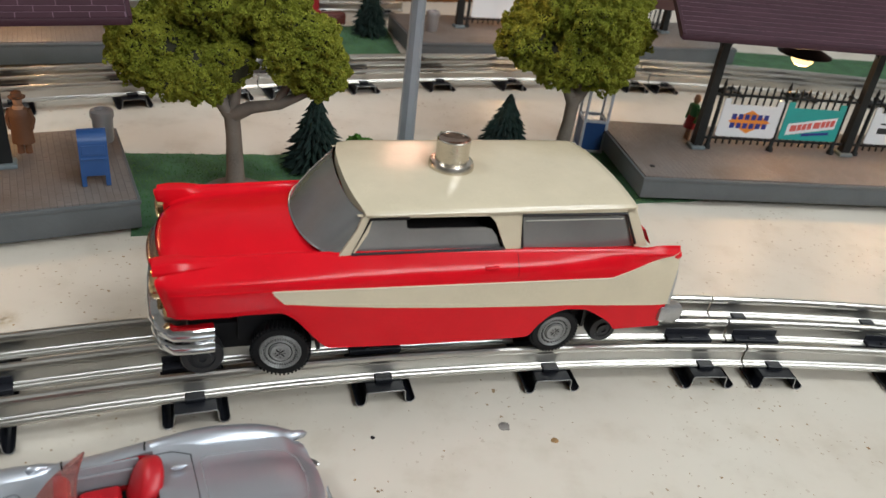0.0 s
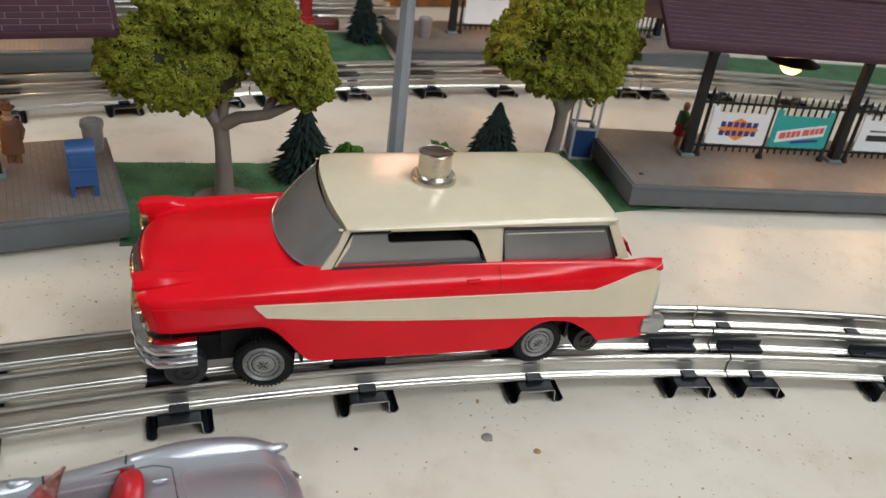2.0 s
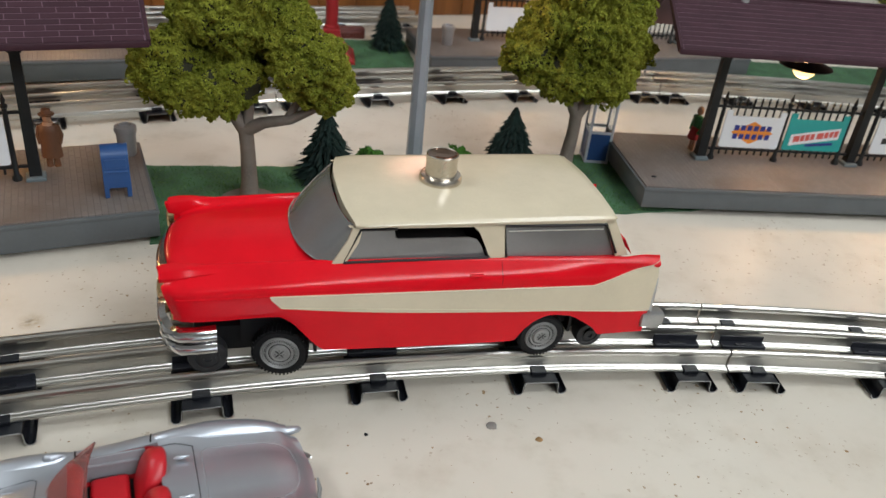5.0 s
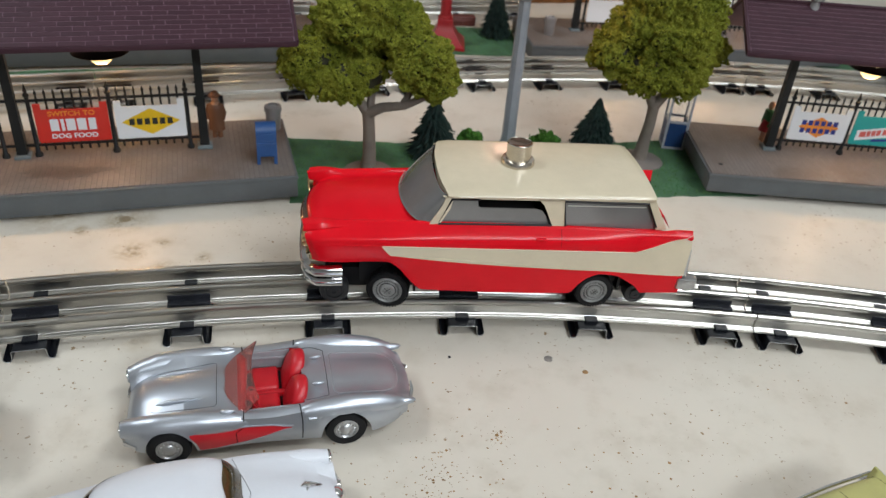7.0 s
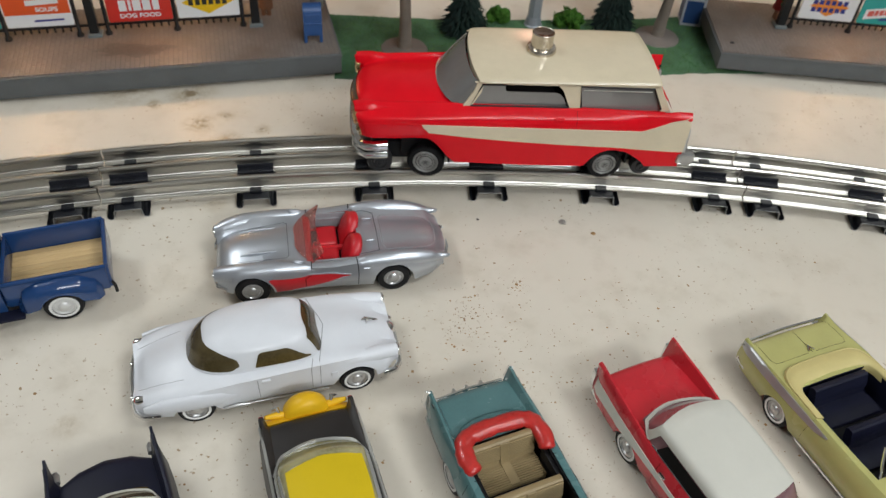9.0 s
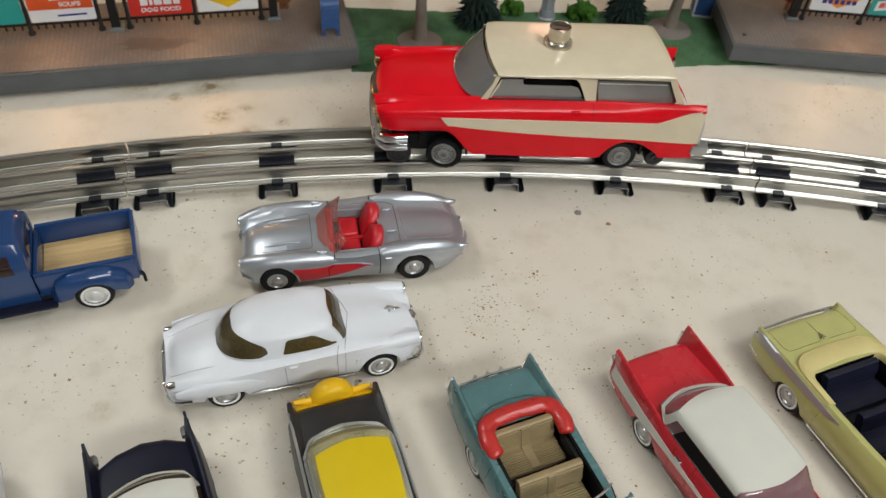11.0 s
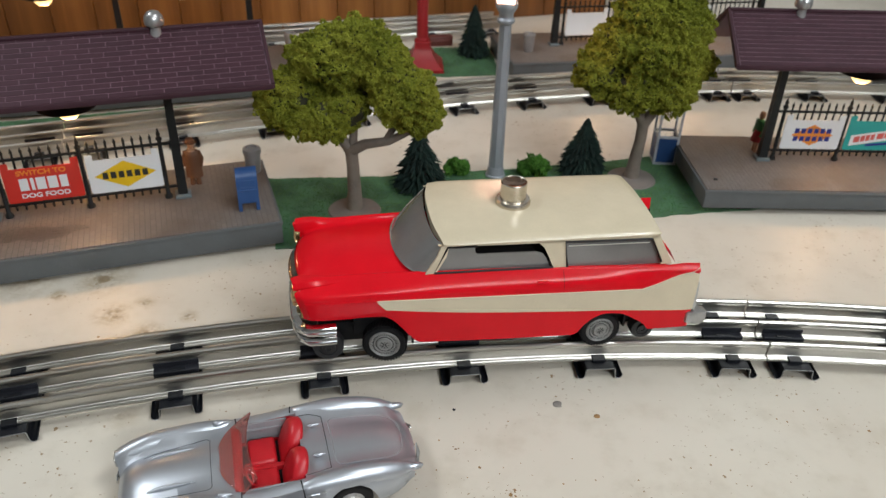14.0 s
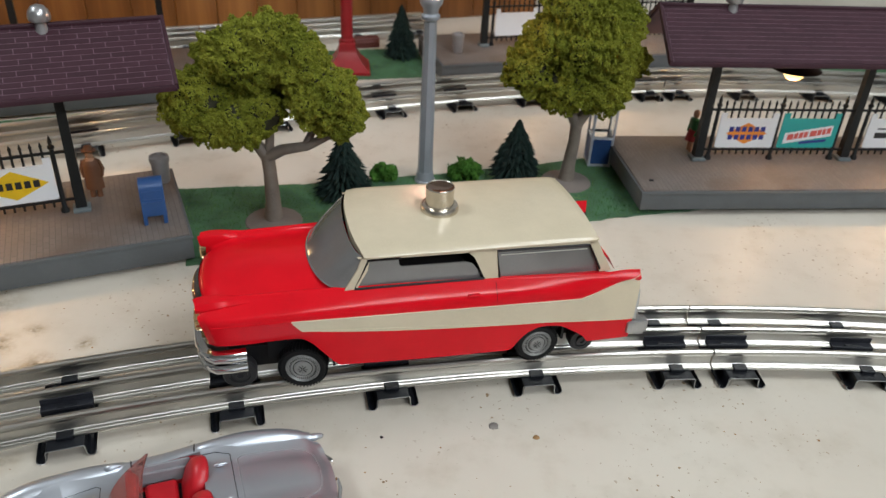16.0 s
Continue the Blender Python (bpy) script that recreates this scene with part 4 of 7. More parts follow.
# ---- street lamp ----
def street_lamp(at):
    t = thing("street_lamp", at, "grey fluted street lamp with a lit frosted lantern", "street lamp")
    bm = bmesh.new()
    lathe(bm, [(7.8, 0.9), (7.8, 2.2), (7.0, 3.0), (6.6, 6), (6.0, 9)], 16)
    part("base", bm, POLE, t)
    bm = bmesh.new()
    lathe(bm, [(6.0, 7), (5.6, 11), (4.4, 118), (4.2, 122)], 8)
    part("shaft", bm, POLE, t, smooth=20)
    bm = bmesh.new()
    lathe(bm, [(4.4, 120), (6.2, 121.5), (6.4, 123.5), (5.0, 125), (5.2, 128), (7.6, 131.5), (8.0, 134), (7.4, 135.5)], 20)
    part("collar", bm, POLE, t)
    bm = bmesh.new()
    rings = [[(sx * h, sy * h, z) for sx, sy in ((-1, -1), (1, -1), (1, 1), (-1, 1))] for h, z in ((6.0, 135.2), (6.6, 136.5), (9.0, 158.0))]
    loft(bm, rings, closed=True, caps=True)
    part("globe", bm, GLOBE, t, "lit frosted lantern glass", 20).visible_shadow = False
    lamp("street_lamp_bulb", "POINT", at @ Vector((0, 0, 0.146)), None, 0.28, (1.0, 0.52, 0.33), 0.009)
    bm = bmesh.new()
    for k in range(4):
        m = Matrix.Rotation(math.pi / 2 * k, 4, "Z")
        for pts in (((6.7, 6.7, 136.2), (9.1, 9.1, 158.2)), ((6.8, 0, 136.2), (9.2, 0, 158.2)), ((7.9, -7.9, 147.2), (7.9, 7.9, 147.2)), ((9.1, -9.1, 158.0), (9.1, 9.1, 158.0))):
            tube(bm, [m @ Vector(p) for p in pts], 0.55, 5)
    part("glazing_bar", bm, POLE, t)
    bm = bmesh.new()
    rings = [[(sx * h, sy * h, z) for sx, sy in ((-1, -1), (1, -1), (1, 1), (-1, 1))] for h, z in ((10.2, 158.2), (10.2, 160.0), (4.0, 168.0), (1.2, 169.5), (0.4, 174.0))]
    loft(bm, rings, closed=True, caps=True)
    part("lantern_roof", bm, POLE, t, smooth=20)


street_lamp(mm(-38, 484, 0))

# ---- phone booth ----
bt = thing("phone_booth", mm(92, 546, 0, 8), "small phone booth with glass sides and blue lower panel", "phone booth")
bm = bmesh.new()
for sx in (-8.2, 8.2):
    for sy in (-8.2, 8.2):
        box(bm, sx - 0.9, sx + 0.9, sy - 0.9, sy + 0.9, 0.9, 70, 0.2, seg=1)
for z in (1.5, 24.5, 66):
    for s in (-8.2, 8.2):
        box(bm, -8, 8, s - 0.7, s + 0.7, z - 0.7, z + 1.2)
        box(bm, s - 0.7, s + 0.7, -8, 8, z - 0.7, z + 1.2)
part("booth_body", bm, BOOTHGREY, bt, smooth=0)
for nm, z0, z1, mt in (("lower_panel", 2.9, 23.6, BOOTHBLUE), ("pane", 26, 65, CLEARGLASS)):
    for k in range(3):
        bm = bmesh.new()
        box(bm, -7.2, 7.2, -8.4, -7.9, z0, z1)
        part(nm, bm, mt, bt, smooth=0, at=pose(0, 0, 0, 0, 0, (0, 90, -90)[k]))
bm = bmesh.new()
box(bm, -9.5, 9.5, -9.5, 9.5, 67.4, 72, 1.0)
part("booth_roof", bm, BOOTHGREY, bt)

# ---- red tower ----
rt = thing("signal_tower", mm(-150, 714, 0, 14), "red painted toy tower on a stepped flared foot", "tower")
bm = bmesh.new()
rings = []
for h, z in ((22, 0.95), (22, 3.5), (20.5, 4.2), (14, 11), (9.5, 19), (8.0, 24), (8.0, 28), (6.8, 29)):
    rings.append([(sx * h, sy * h, z) for sx, sy in ((-1, -1), (1, -1), (1, 1), (-1, 1))])
loft(bm, rings, closed=True, caps=True)
part("foot", bm, TOWERRED, rt, smooth=20)
bm = bmesh.new()
lathe(bm, [(7.2, 27), (7.2, 31), (5.8, 32), (5.6, 230)], 16)
part("pole", bm, TOWERRED, rt)

# plain box for an unidentified track accessory
bm = bmesh.new()
box(bm, -17, 17, -6, 6, 0.03, 11, 1.5)
box(bm, -12, 12, -7.5, 7.5, 4, 8, 1.0)
tagged(part("accessory_box", bm, BRICKRED, None, at=mm(-150, 790, 0, 24)), "small brown-red accessory box beside the far track", "switch box")

# ---- trees ----
def clumps(name, lobes, count, size, mat, parent, seed, squash=0.9, holes=()):
    """A crown: many small clumps over uneven lobes (x, y, z, radius), with gaps between."""
    rng = random.Random(seed)
    vs, fs = [], []
    tetra = (Vector((1, 1, 1)), Vector((1, -1, -1)), Vector((-1, 1, -1)), Vector((-1, -1, 1)))
    tris = ((0, 1, 2), (0, 3, 1), (0, 2, 3), (1, 3, 2))
    total = sum(r * r for *_, r in lobes)
    for lx, ly, lz, r in lobes:
        for _ in range(int(count * r * r / total)):
            d = Vector((rng.gauss(0, 1), rng.gauss(0, 1), rng.gauss(0, 1))).normalized()
            lump = noise.noise((d * 1.7 + Vector((lx, ly, lz)) * 0.09)) * 0.12 + abs(noise.noise(d * r * 0.13 + Vector((lz, lx, ly)) * 0.13)) * 0.5 - 0.12
            q = r * (0.90 + lump)
            c = Vector((lx, ly, lz)) + Vector((d.x * q, d.y * q, d.z * q * squash))
            puff = noise.voronoi(c / (size * 7.5))[0][0]
            c += d * ((0.42 - puff) * size * 5.0 + rng.uniform(-1.1, 0.5) * size)
            if any((c - Vector((ox, oy, oz))).length < orr * 0.62 for ox, oy, oz, orr in lobes):
                continue
            if any((c - Vector(h[:3])).length < h[3] * rng.uniform(0.85, 1.1) for h in holes):
                continue
            k = size * rng.uniform(0.45, 1.0)
            e = Euler((rng.uniform(0, 6.3), rng.uniform(0, 6.3), rng.uniform(0, 6.3))).to_matrix()
            i = len(vs)
            vs += [tuple((c + e @ o * k * rng.uniform(0.6, 1.3)) * MM) for o in tetra]
            fs += [(i + a, i + b, i + g) for a, b, g in tris]
    me = bpy.data.meshes.new(name)
    me.from_pydata(vs, [], fs)
    me.materials.append(mat)
    return link_part(name, me, parent, "clumped foam foliage")


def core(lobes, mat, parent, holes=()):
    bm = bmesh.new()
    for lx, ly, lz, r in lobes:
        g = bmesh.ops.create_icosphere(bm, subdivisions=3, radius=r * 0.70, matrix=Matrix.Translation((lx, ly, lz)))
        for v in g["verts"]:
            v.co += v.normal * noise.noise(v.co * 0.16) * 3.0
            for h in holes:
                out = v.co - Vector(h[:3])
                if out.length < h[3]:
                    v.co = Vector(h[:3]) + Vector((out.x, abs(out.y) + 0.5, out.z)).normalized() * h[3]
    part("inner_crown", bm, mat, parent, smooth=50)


def tree(at, trunk, limbs, lobes, count, label, seed, disc=19.0, holes=()):
    t = thing("tree", at, label, "tree", "model trees with clumped crowns")
    bm = bmesh.new()
    lathe(bm, [(disc, 0.95), (disc * 0.96, 1.9), (disc * 0.5, 2.6), (6.0, 3.6)], 28)
    part("base_disc", bm, DISC, t, "round grey-brown plastic foot")
    bm = bmesh.new()
    tube(bm, trunk, [6.2, 4.9, 4.3, 4.4, 4.6][: len(trunk)], 12)
    for pts, r0, r1 in limbs:
        tube(bm, pts, [r0 + (r1 - r0) * k / (len(pts) - 1) for k in range(len(pts))], 8)
    part("trunk", bm, TRUNK, t, "grey-brown forked trunk", 50)
    # the core is coloured as inner shade, so gaps between clumps look deep
    core(lobes, CROWNSHADE, t, holes)
    clumps("crown", lobes, count, 0.66, OLIVE, t, seed, holes=holes)
    return t


LOBES_A = [(-40, -4, 82, 25), (-54, 2, 84, 16), (-10, 4, 111, 26), (6, 6, 119, 22), (-28, 8, 108, 19), (22, 4, 112, 20), (36, 0, 93, 24), (46, 2, 80, 18), (-14, -8, 73, 18), (-29, -8, 72, 17), (0, -6, 80, 15), (4, 22, 96, 22), (-26, 20, 92, 20)]
tree(mm(-128, 403, 0), [(0, 0, 2), (0.5, 0, 16), (0, 0, 36), (-1, 0, 51)],
     [([(-1, 0, 48), (-8, 0, 57), (-18, 2, 66)], 4.4, 2.6), ([(-1, 0, 48), (10, -2, 55), (26, -2, 59), (42, 0, 68)], 4.4, 2.4), ([(0, 0, 49), (1, 2, 62), (2, 4, 84)], 3.4, 2.2), ([(24, -2, 58), (30, 2, 70), (32, 4, 84)], 2.6, 2.0)],
     LOBES_A, 165000, "olive-green model tree with a spreading crown on a forked trunk", 11, holes=((-17, -21, 94, 12), (15, -16, 72, 13)))
LOBES_B = [(-34, -2, 86, 22), (-10, -6, 78, 23), (14, -4, 78, 22), (20, 2, 94, 20), (-22, 0, 108, 22), (4, -4, 104, 25), (16, 2, 118, 24), (-10, 2, 130, 23), (12, 6, 134, 20), (-30, 4, 98, 18), (36, 24, 90, 15), (0, 14, 100, 26), (18, -4, 112, 19), (22, -2, 80, 16), (26, 2, 104, 14)]
tree(mm(67, 505, 0), [(0, 0, 2), (0.5, 0, 16), (2, 0, 34), (2, 0, 52)],
     [([(2, 0, 48), (-6, 0, 62), (-14, 2, 78)], 4.6, 2.6), ([(2, 0, 48), (10, 0, 62), (20, 2, 80)], 4.6, 2.6)],
     LOBES_B, 165000, "olive-green model tree with a tall boxy crown beside the booth", 12, holes=((-22, -24, 92, 9), (4, -28, 90, 6)))
for k, (x, y) in enumerate(((470, 1010), (640, 960))):
    tree(mm(x, y, -0.9), [(0, 0, 2), (0.5, 0, 16), (2, 0, 34), (2, 0, 52)], [([(2, 0, 48), (-6, 0, 62), (-14, 2, 78)], 4.6, 2.6)], LOBES_B, 9000, "green model tree far behind the platforms", 20 + k)


def conifer(at, h, r, label, seed):
    """A dark fir: drooping fans of needles in tiers round a stem."""
    rng = random.Random(seed)
    t = thing("fir_tree", at, label, "fir tree", "small dark fir trees")
    bm = bmesh.new()
    lathe(bm, [(2.2, 0.9), (1.6, 6), (0.5, h * 0.9)], 8)
    part("stem", bm, TRUNK, t)
    bm = bmesh.new()
    tiers = 26
    for k in range(tiers):
        z = 3.5 + (h - 6) * k / (tiers - 1)
        rad = r * (1 - (k / tiers) ** 1.35) ** 0.9 + 1.0
        n = max(7, int(40 * rad / r))
        for j in range(n):
            a = 2 * math.pi * (j + 0.5 * (k % 2)) / n + rng.uniform(-0.12, 0.12)
            q, w, d = rad * rng.uniform(0.66, 1.14), rad * 2.4 / n + 0.4, rng.uniform(0.4, 3.0)
            c, s = math.cos(a), math.sin(a)
            pts = [(0.3 * q * c - w * 0.4 * s, 0.3 * q * s + w * 0.4 * c, z + 2.2), (0.3 * q * c + w * 0.4 * s, 0.3 * q * s - w * 0.4 * c, z + 2.2),
                   (0.75 * q * c + w * s, 0.75 * q * s - w * c, z - 0.3), (q * c, q * s, z - d), (0.75 * q * c - w * s, 0.75 * q * s + w * c, z - 0.3), (0.7 * q * c, 0.7 * q * s, z + 1.6)]
            v = [bm.verts.new(p) for p in pts]
            for f in ((0, 1, 5), (1, 2, 5), (2, 3, 5), (3, 4, 5), (4, 0, 5)):
                bm.faces.new([v[i] for i in f])
    lathe(bm, [(1.6, h - 5), (1.0, h - 2), (0.2, h)], 6)
    part("needles", bm, FIR, t, smooth=0)
    cone = bmesh.new()
    lathe(cone, [(r * 0.62, 2), (r * 0.5, h * 0.45), (r * 0.24, h * 0.8), (0.5, h * 0.97)], 14)
    part("inner_needles", cone, FIR, t)


conifer(mm(-91, 450, 0), 49, 20, "dark green model fir tree on the grass mat", 31)
conifer(mm(28, 504, 0), 48, 19, "dark green model fir tree beside the street lamp", 32)
conifer(mm(-104, 764, 0), 56, 17, "dark green model fir tree by the red tower", 33)


def bush(at, seed, s):
    t = thing("bush", at, "small bright green bush on the grass mat", "bush", "small green bushes")
    lobes = [(-5 * s, 0, 5 * s, 6 * s), (4 * s, 1, 6 * s, 7 * s), (0, -2, 9 * s, 6 * s)]
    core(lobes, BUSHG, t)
    clumps("leaves", lobes, 900, 1.1, BUSHG, t, seed)


bush(mm(-68, 478, 0.9), 41, 1.0)
bush(mm(-9, 491, 0.9), 42, 1.25)

# ---- loose bits on the board ----
def chip(at, r, mat, label, seed):
    rng = random.Random(seed)
    bm = bmesh.new()
    g = bmesh.ops.create_icosphere(bm, subdivisions=2, radius=r)
    for v in g["verts"]:
        v.co *= rng.uniform(0.75, 1.2)
        v.co.z = max(-0.0, v.co.z * 0.38)
    tagged(part("paint_chip", bm, mat, None, "", 20, at), label, "chip", "loose chips on the board")


chip(mm(31, 238, 0.0, 20), 2.3, CHIP, "grey loose paint chip lying on the board", 51)
chip(mm(51, 234, 0.0, 80), 1.5, CRUMB, "small brown crumb lying on the board", 52)
chip(mm(-20, 222, 0.0), 0.9, TIE, "tiny black crumb lying on the board", 53)
chip(mm(15, 175, 0.0), 1.0, CRUMB, "tiny tan crumb lying on the board", 54)
rng = random.Random(60)
vs, fs = [], []
for k in range(1900):
    x, y = rng.uniform(-330, 330), rng.uniform(-60, 300)
    if rng.random() < 0.5:
        x, y = rng.gauss(20, 75), rng.gauss(110, 50)
    if k % 15 == 0:
        x, y = rng.gauss(-6, 9), rng.gauss(138, 9)
    if k % 60 == 0:
        x, y = rng.gauss(15, 4), rng.gauss(174, 4)
    r, a = min(1.0, 0.16 + rng.expovariate(6.2)), rng.uniform(0, 6)
    i = len(vs)
    vs += [((x + r * rng.uniform(0.7, 1.4) * math.cos(a + b)) * MM, (y + r * math.sin(a + b)) * MM, 0.00003) for b in (0, 1.57, 3.14, 4.71)] + [(x * MM, y * MM, (r * 0.25) * MM)]
    fs += [(i + q, i + (q + 1) % 4, i + 4) for q in range(4)]
me = bpy.data.meshes.new("crumbs")
me.from_pydata(vs, [], fs)
me.materials.append(CRUMB)
tagged(link_part("crumbs", me), "scattered rust-brown crumbs and grit on the board", "grit", kind="stuff")

# ---- the red and cream station wagon on rails ----
def wagon():
    W = thing("station_wagon", mm(-4.4, 278.8, 0, 199.68), "red and cream toy station wagon with chrome roof beacon", "toy car")

    def sill(x):
        return K(x, (-92, 33), (-69, 33.2), (-66, 36.5), (-60, 40.5), (-52, 44.3), (-44, 45), (-38, 43), (-33, 38.5), (-29, 33.2), (-27, 32.8), (50, 34.8), (53, 37.0), (58, 43), (63, 49), (68, 52.0), (77, 52.2), (88, 51.8), (96, 51.8), (110, 52))

    def sec(x):
        s = sill(x)
        nose = K(x, (100, 0.0), (106, 0.5), (110, 2.4))
        tail = K(x, (-92, 1.2), (-86, 0.3), (-76, 0.0))
        low = K(x, (-92, 0.8), (-60, 0.4), (50, 0.6), (90, 0.2), (110, 0.2))
        crest_y = K(x, (-92, 34.6), (-60, 31.8), (-20, 30.2), (40, 29.4), (70, 28.4), (110, 27.6))
        crest_z = K(x, (-92, 69.8), (-80, 70.4), (-50, 70.6), (0, 71.6), (50, 72.2), (90, 71.4), (106, 70.8), (110, 70.2))
        hood = K(x, (-92, 44), (-85, 47), (-79, 60), (-75, 69.8), (40, 71.0), (58, 73.6), (80, 73.4), (98, 71.2), (105, 67.5), (110, 61))
        dip = K(x, (-92, 44), (-85, 47), (-79, 59), (-75, 69.2), (40, 70.4), (60, 70.2), (90, 69.0), (104, 66), (110, 59))
        inner = K(x, (-92, 30.6), (-84, 30.2), (-76, 28.5), (40, 26), (90, 23.5), (110, 23))
        return [(35.7 - low - nose, s), (36.0 - low * 0.5 - nose, s + (56 - s) * 0.5), (36.0 - nose - tail * 0.2, 56.0), (36.1 - nose - tail * 0.2, 61.5), (35.2 - nose - tail * 0.2, 65.5),
                (max(crest_y + 1.8 - nose, 28), crest_z - 1.7), (crest_y - nose * 0.5, crest_z), (crest_y - 1.6 - nose * 0.3, crest_z - 0.3), (inner, dip), (inner * 0.6, dip * 0.35 + hood * 0.65), (inner * 0.25, hood * 0.93 + dip * 0.07), (0, hood)]

    def soft_sec(x):
        """The section with its corners rounded, but for the sill."""
        h = [sec(x)[0]] + sec(x) + [sec(x)[-1]]
        out = []
        for a, b, c, d in zip(h, h[1:], h[2:], h[3:]):
            for k in range(4):
                t = k / 4
                out.append(tuple(0.5 * (2 * b[i] + (c[i] - a[i]) * t + (2 * a[i] - 5 * b[i] + 4 * c[i] - d[i]) * t * t + (3 * b[i] - a[i] - 3 * c[i] + d[i]) * t ** 3) for i in (0, 1)))
        return out + [sec(x)[-1]]

    bm = bmesh.new()
    shell(bm, steps(-91, -70, 1.5) + steps(-68.8, -26, 1.4)[0:] + steps(-24, 48, 6) + steps(50, 96, 1.6) + steps(97, 110, 1.3), soft_sec, lip=2.5)

    def lean_back(p):
        """The nose is bowed in plan and leans forward: its lower edge stands back from the brow."""
        e = K(p.x, (84, 0), (110, 1))
        p.x += e * (5.0 * max(0.0, 1 - (p.y / 27) ** 2) - 4.5 * min(1.0, max(0.0, (70 - p.z) / 16.0)))
        return p

    for v in bm.verts:
        lean_back(v.co)
    body = part("body", bm, RED, W, "glossy red moulded body", 60)
    for s in (1, -1):
        bm = bmesh.new()
        xs = [70.5, 68.5] + steps(66.4, -60, 5) + steps(-61, -91.3, 2)
        skin(bm, soft_sec, xs, lambda x: K(x, (-90.5, 44.6), (-60, 46.4), (66.4, 56.4), (70.5, 61.0)) if x < 66.4 else 56.4 + (x - 66.4) * 1.17,
             lambda x: 59.6 + (61.9 - 59.6) * (x + 61) / 131.5 if x > -61 else 59.6 + (-61 - x) / 28.5 * 9.6, 0.3, 6, s)
        part("side_stripe", bm, CREAM, W, "cream painted side stripe", 30)
        for x0, x1 in ((-12.0, -6.5),):
            bm = bmesh.new()
            box(bm, x0, x1, s * 35.2 - 0.9, s * 35.2 + 0.9, 65.8, 66.9, 0.3, seg=1)
            part("door_handle", bm, RED, W)
        bm = bmesh.new()
        tube(bm, [lean_back(Vector((x, s * (side_y(soft_sec, x, 61.9) + 0.02), 61.9))) for x in steps(71, 106, 3)], 0.32, 6)
        part("side_crease", bm, RED, W)
        for top in (0, 1):
            line = [(70.8, 61.6), (60, 61.35), (0, 60.35), (-61, 59.2)] + [(-75, 64.2), (-87, 68.0)] if top else [(70.2, 60.8), (66.4, 56.5), (0, 51.4), (-60, 46.6), (-90, 44.9)]
            path = []
            for (xa, za), (xb, zb) in zip(line, line[1:]):
                path += [(xa + (xb - xa) * k / 6, s * (side_y(soft_sec, xa + (xb - xa) * k / 6, za + (zb - za) * k / 6) + 0.3), za + (zb - za) * k / 6) for k in range(6)]
            bm = bmesh.new()
            tube(bm, path, 0.28, 5)
            part("stripe_edge", bm, CREAM, W)
        bm = bmesh.new()
        tube(bm, [(-20.0, s * (side_y(soft_sec, -20, z) - 0.02), z) for z in (62.5, 64.5, 66.5, 68.5, 70.0)], 0.14, 5)
        part("door_seam", bm, DARK, W)
    # greenhouse
    zr = 87.0
    for s in (1, -1):
        y0, y1 = s * 28.6, s * 30.2
        bm = bmesh.new()
        prism(bm, [(48.0, 70.4), (42.8, 70.4), (37.4, 80.5), (36.4, 86.2), (36.0, zr), (39.8, zr), (41.6, 81.5)], y0, y1)
        part("front_pillar", bm, CREAM, W, smooth=0)
        bm = bmesh.new()
        prism(bm, [(-4, zr), (-7, 85.6), (-9.6, 83), (-11.6, 79), (-15.5, 70.4), (-22.2, 70.2), (-19.8, 85.0), (-19.8, zr)], y0, y1)
        part("centre_pillar", bm, CREAM, W, smooth=0)
        bm = bmesh.new()
        prism(bm, [(-63.8, zr), (-64.4, 84.6), (-71.4, 69.8), (-77.5, 69.8), (-67.8, zr)], y0, y1)
        part("rear_pillar", bm, CREAM, W, smooth=0)
        bm = bmesh.new()
        prism(bm, [(41.5, zr), (-68, zr), (-67.2, 85.2), (37, 86.0)], y0, y1)
        part("window_rail", bm, CREAM, W, smooth=0)
        bm = bmesh.new()
        prism(bm, [(43.4, 69.5), (37.2, 85.4), (24, 85.6), (23.4, 81.4), (22.4, 80.6), (-6.2, 80.2), (-9.2, 79.2), (-11.4, 76.4), (-14.4, 69.5)], s * 28.3, s * 28.9)
        part("door_glass", bm, WINGREY, W, "half-wound grey window", 0)
        bm = bmesh.new()
        prism(bm, [(-21.6, 69.5), (-19.6, 86), (-64, 86), (-72, 69.5)], s * 28.3, s * 28.9)
        part("quarter_glass", bm, WINGREY, W, "grey side window", 0)
        bm = bmesh.new()
        tube(bm, [(-22.0, s * 29.2, 82.6), (-63.6, s * 29.2, 82.2)], 0.28, 5)
        part("glass_lip", bm, IVORY, W)
        for pts in ([(-22.0, 70.6), (-19.8, 85.5), (-64.2, 84.8), (-71.4, 70.4)], [(-12.6, 75.4), (-15.0, 70.7), (43.2, 70.9), (37.0, 85.8), (23, 85.8)]):
            bm = bmesh.new()
            tube(bm, [(x, s * 30.1, z + (0.8 if z < 72 else 0.0)) for x, z in pts], 0.66, 5)
            part("window_gasket", bm, BLACK, W)
    bm = bmesh.new()
    rings = []
    for k in range(21):
        a = -math.pi / 2 + math.pi * k / 20
        c, sn = abs(math.cos(a)) ** 0.75, math.sin(a)
        rings.append([(44.8 + 16.4 * c - (44.8 + 16.4 * c - (38.0 + 6.2 * c)) * q - 1.2 * math.sin(math.pi * q) * -1, sn * (29.4 - 0.3 * q), 70.4 + 3.2 * c + (17.0 - 2.4 * c) * q) for q in (0, 0.2, 0.4, 0.6, 0.8, 1.0)])
    loft(bm, rings)
    ws = part("windscreen", bm, WINGREY, W, "grey wrap-round windscreen", 60)
    bm = bmesh.new()
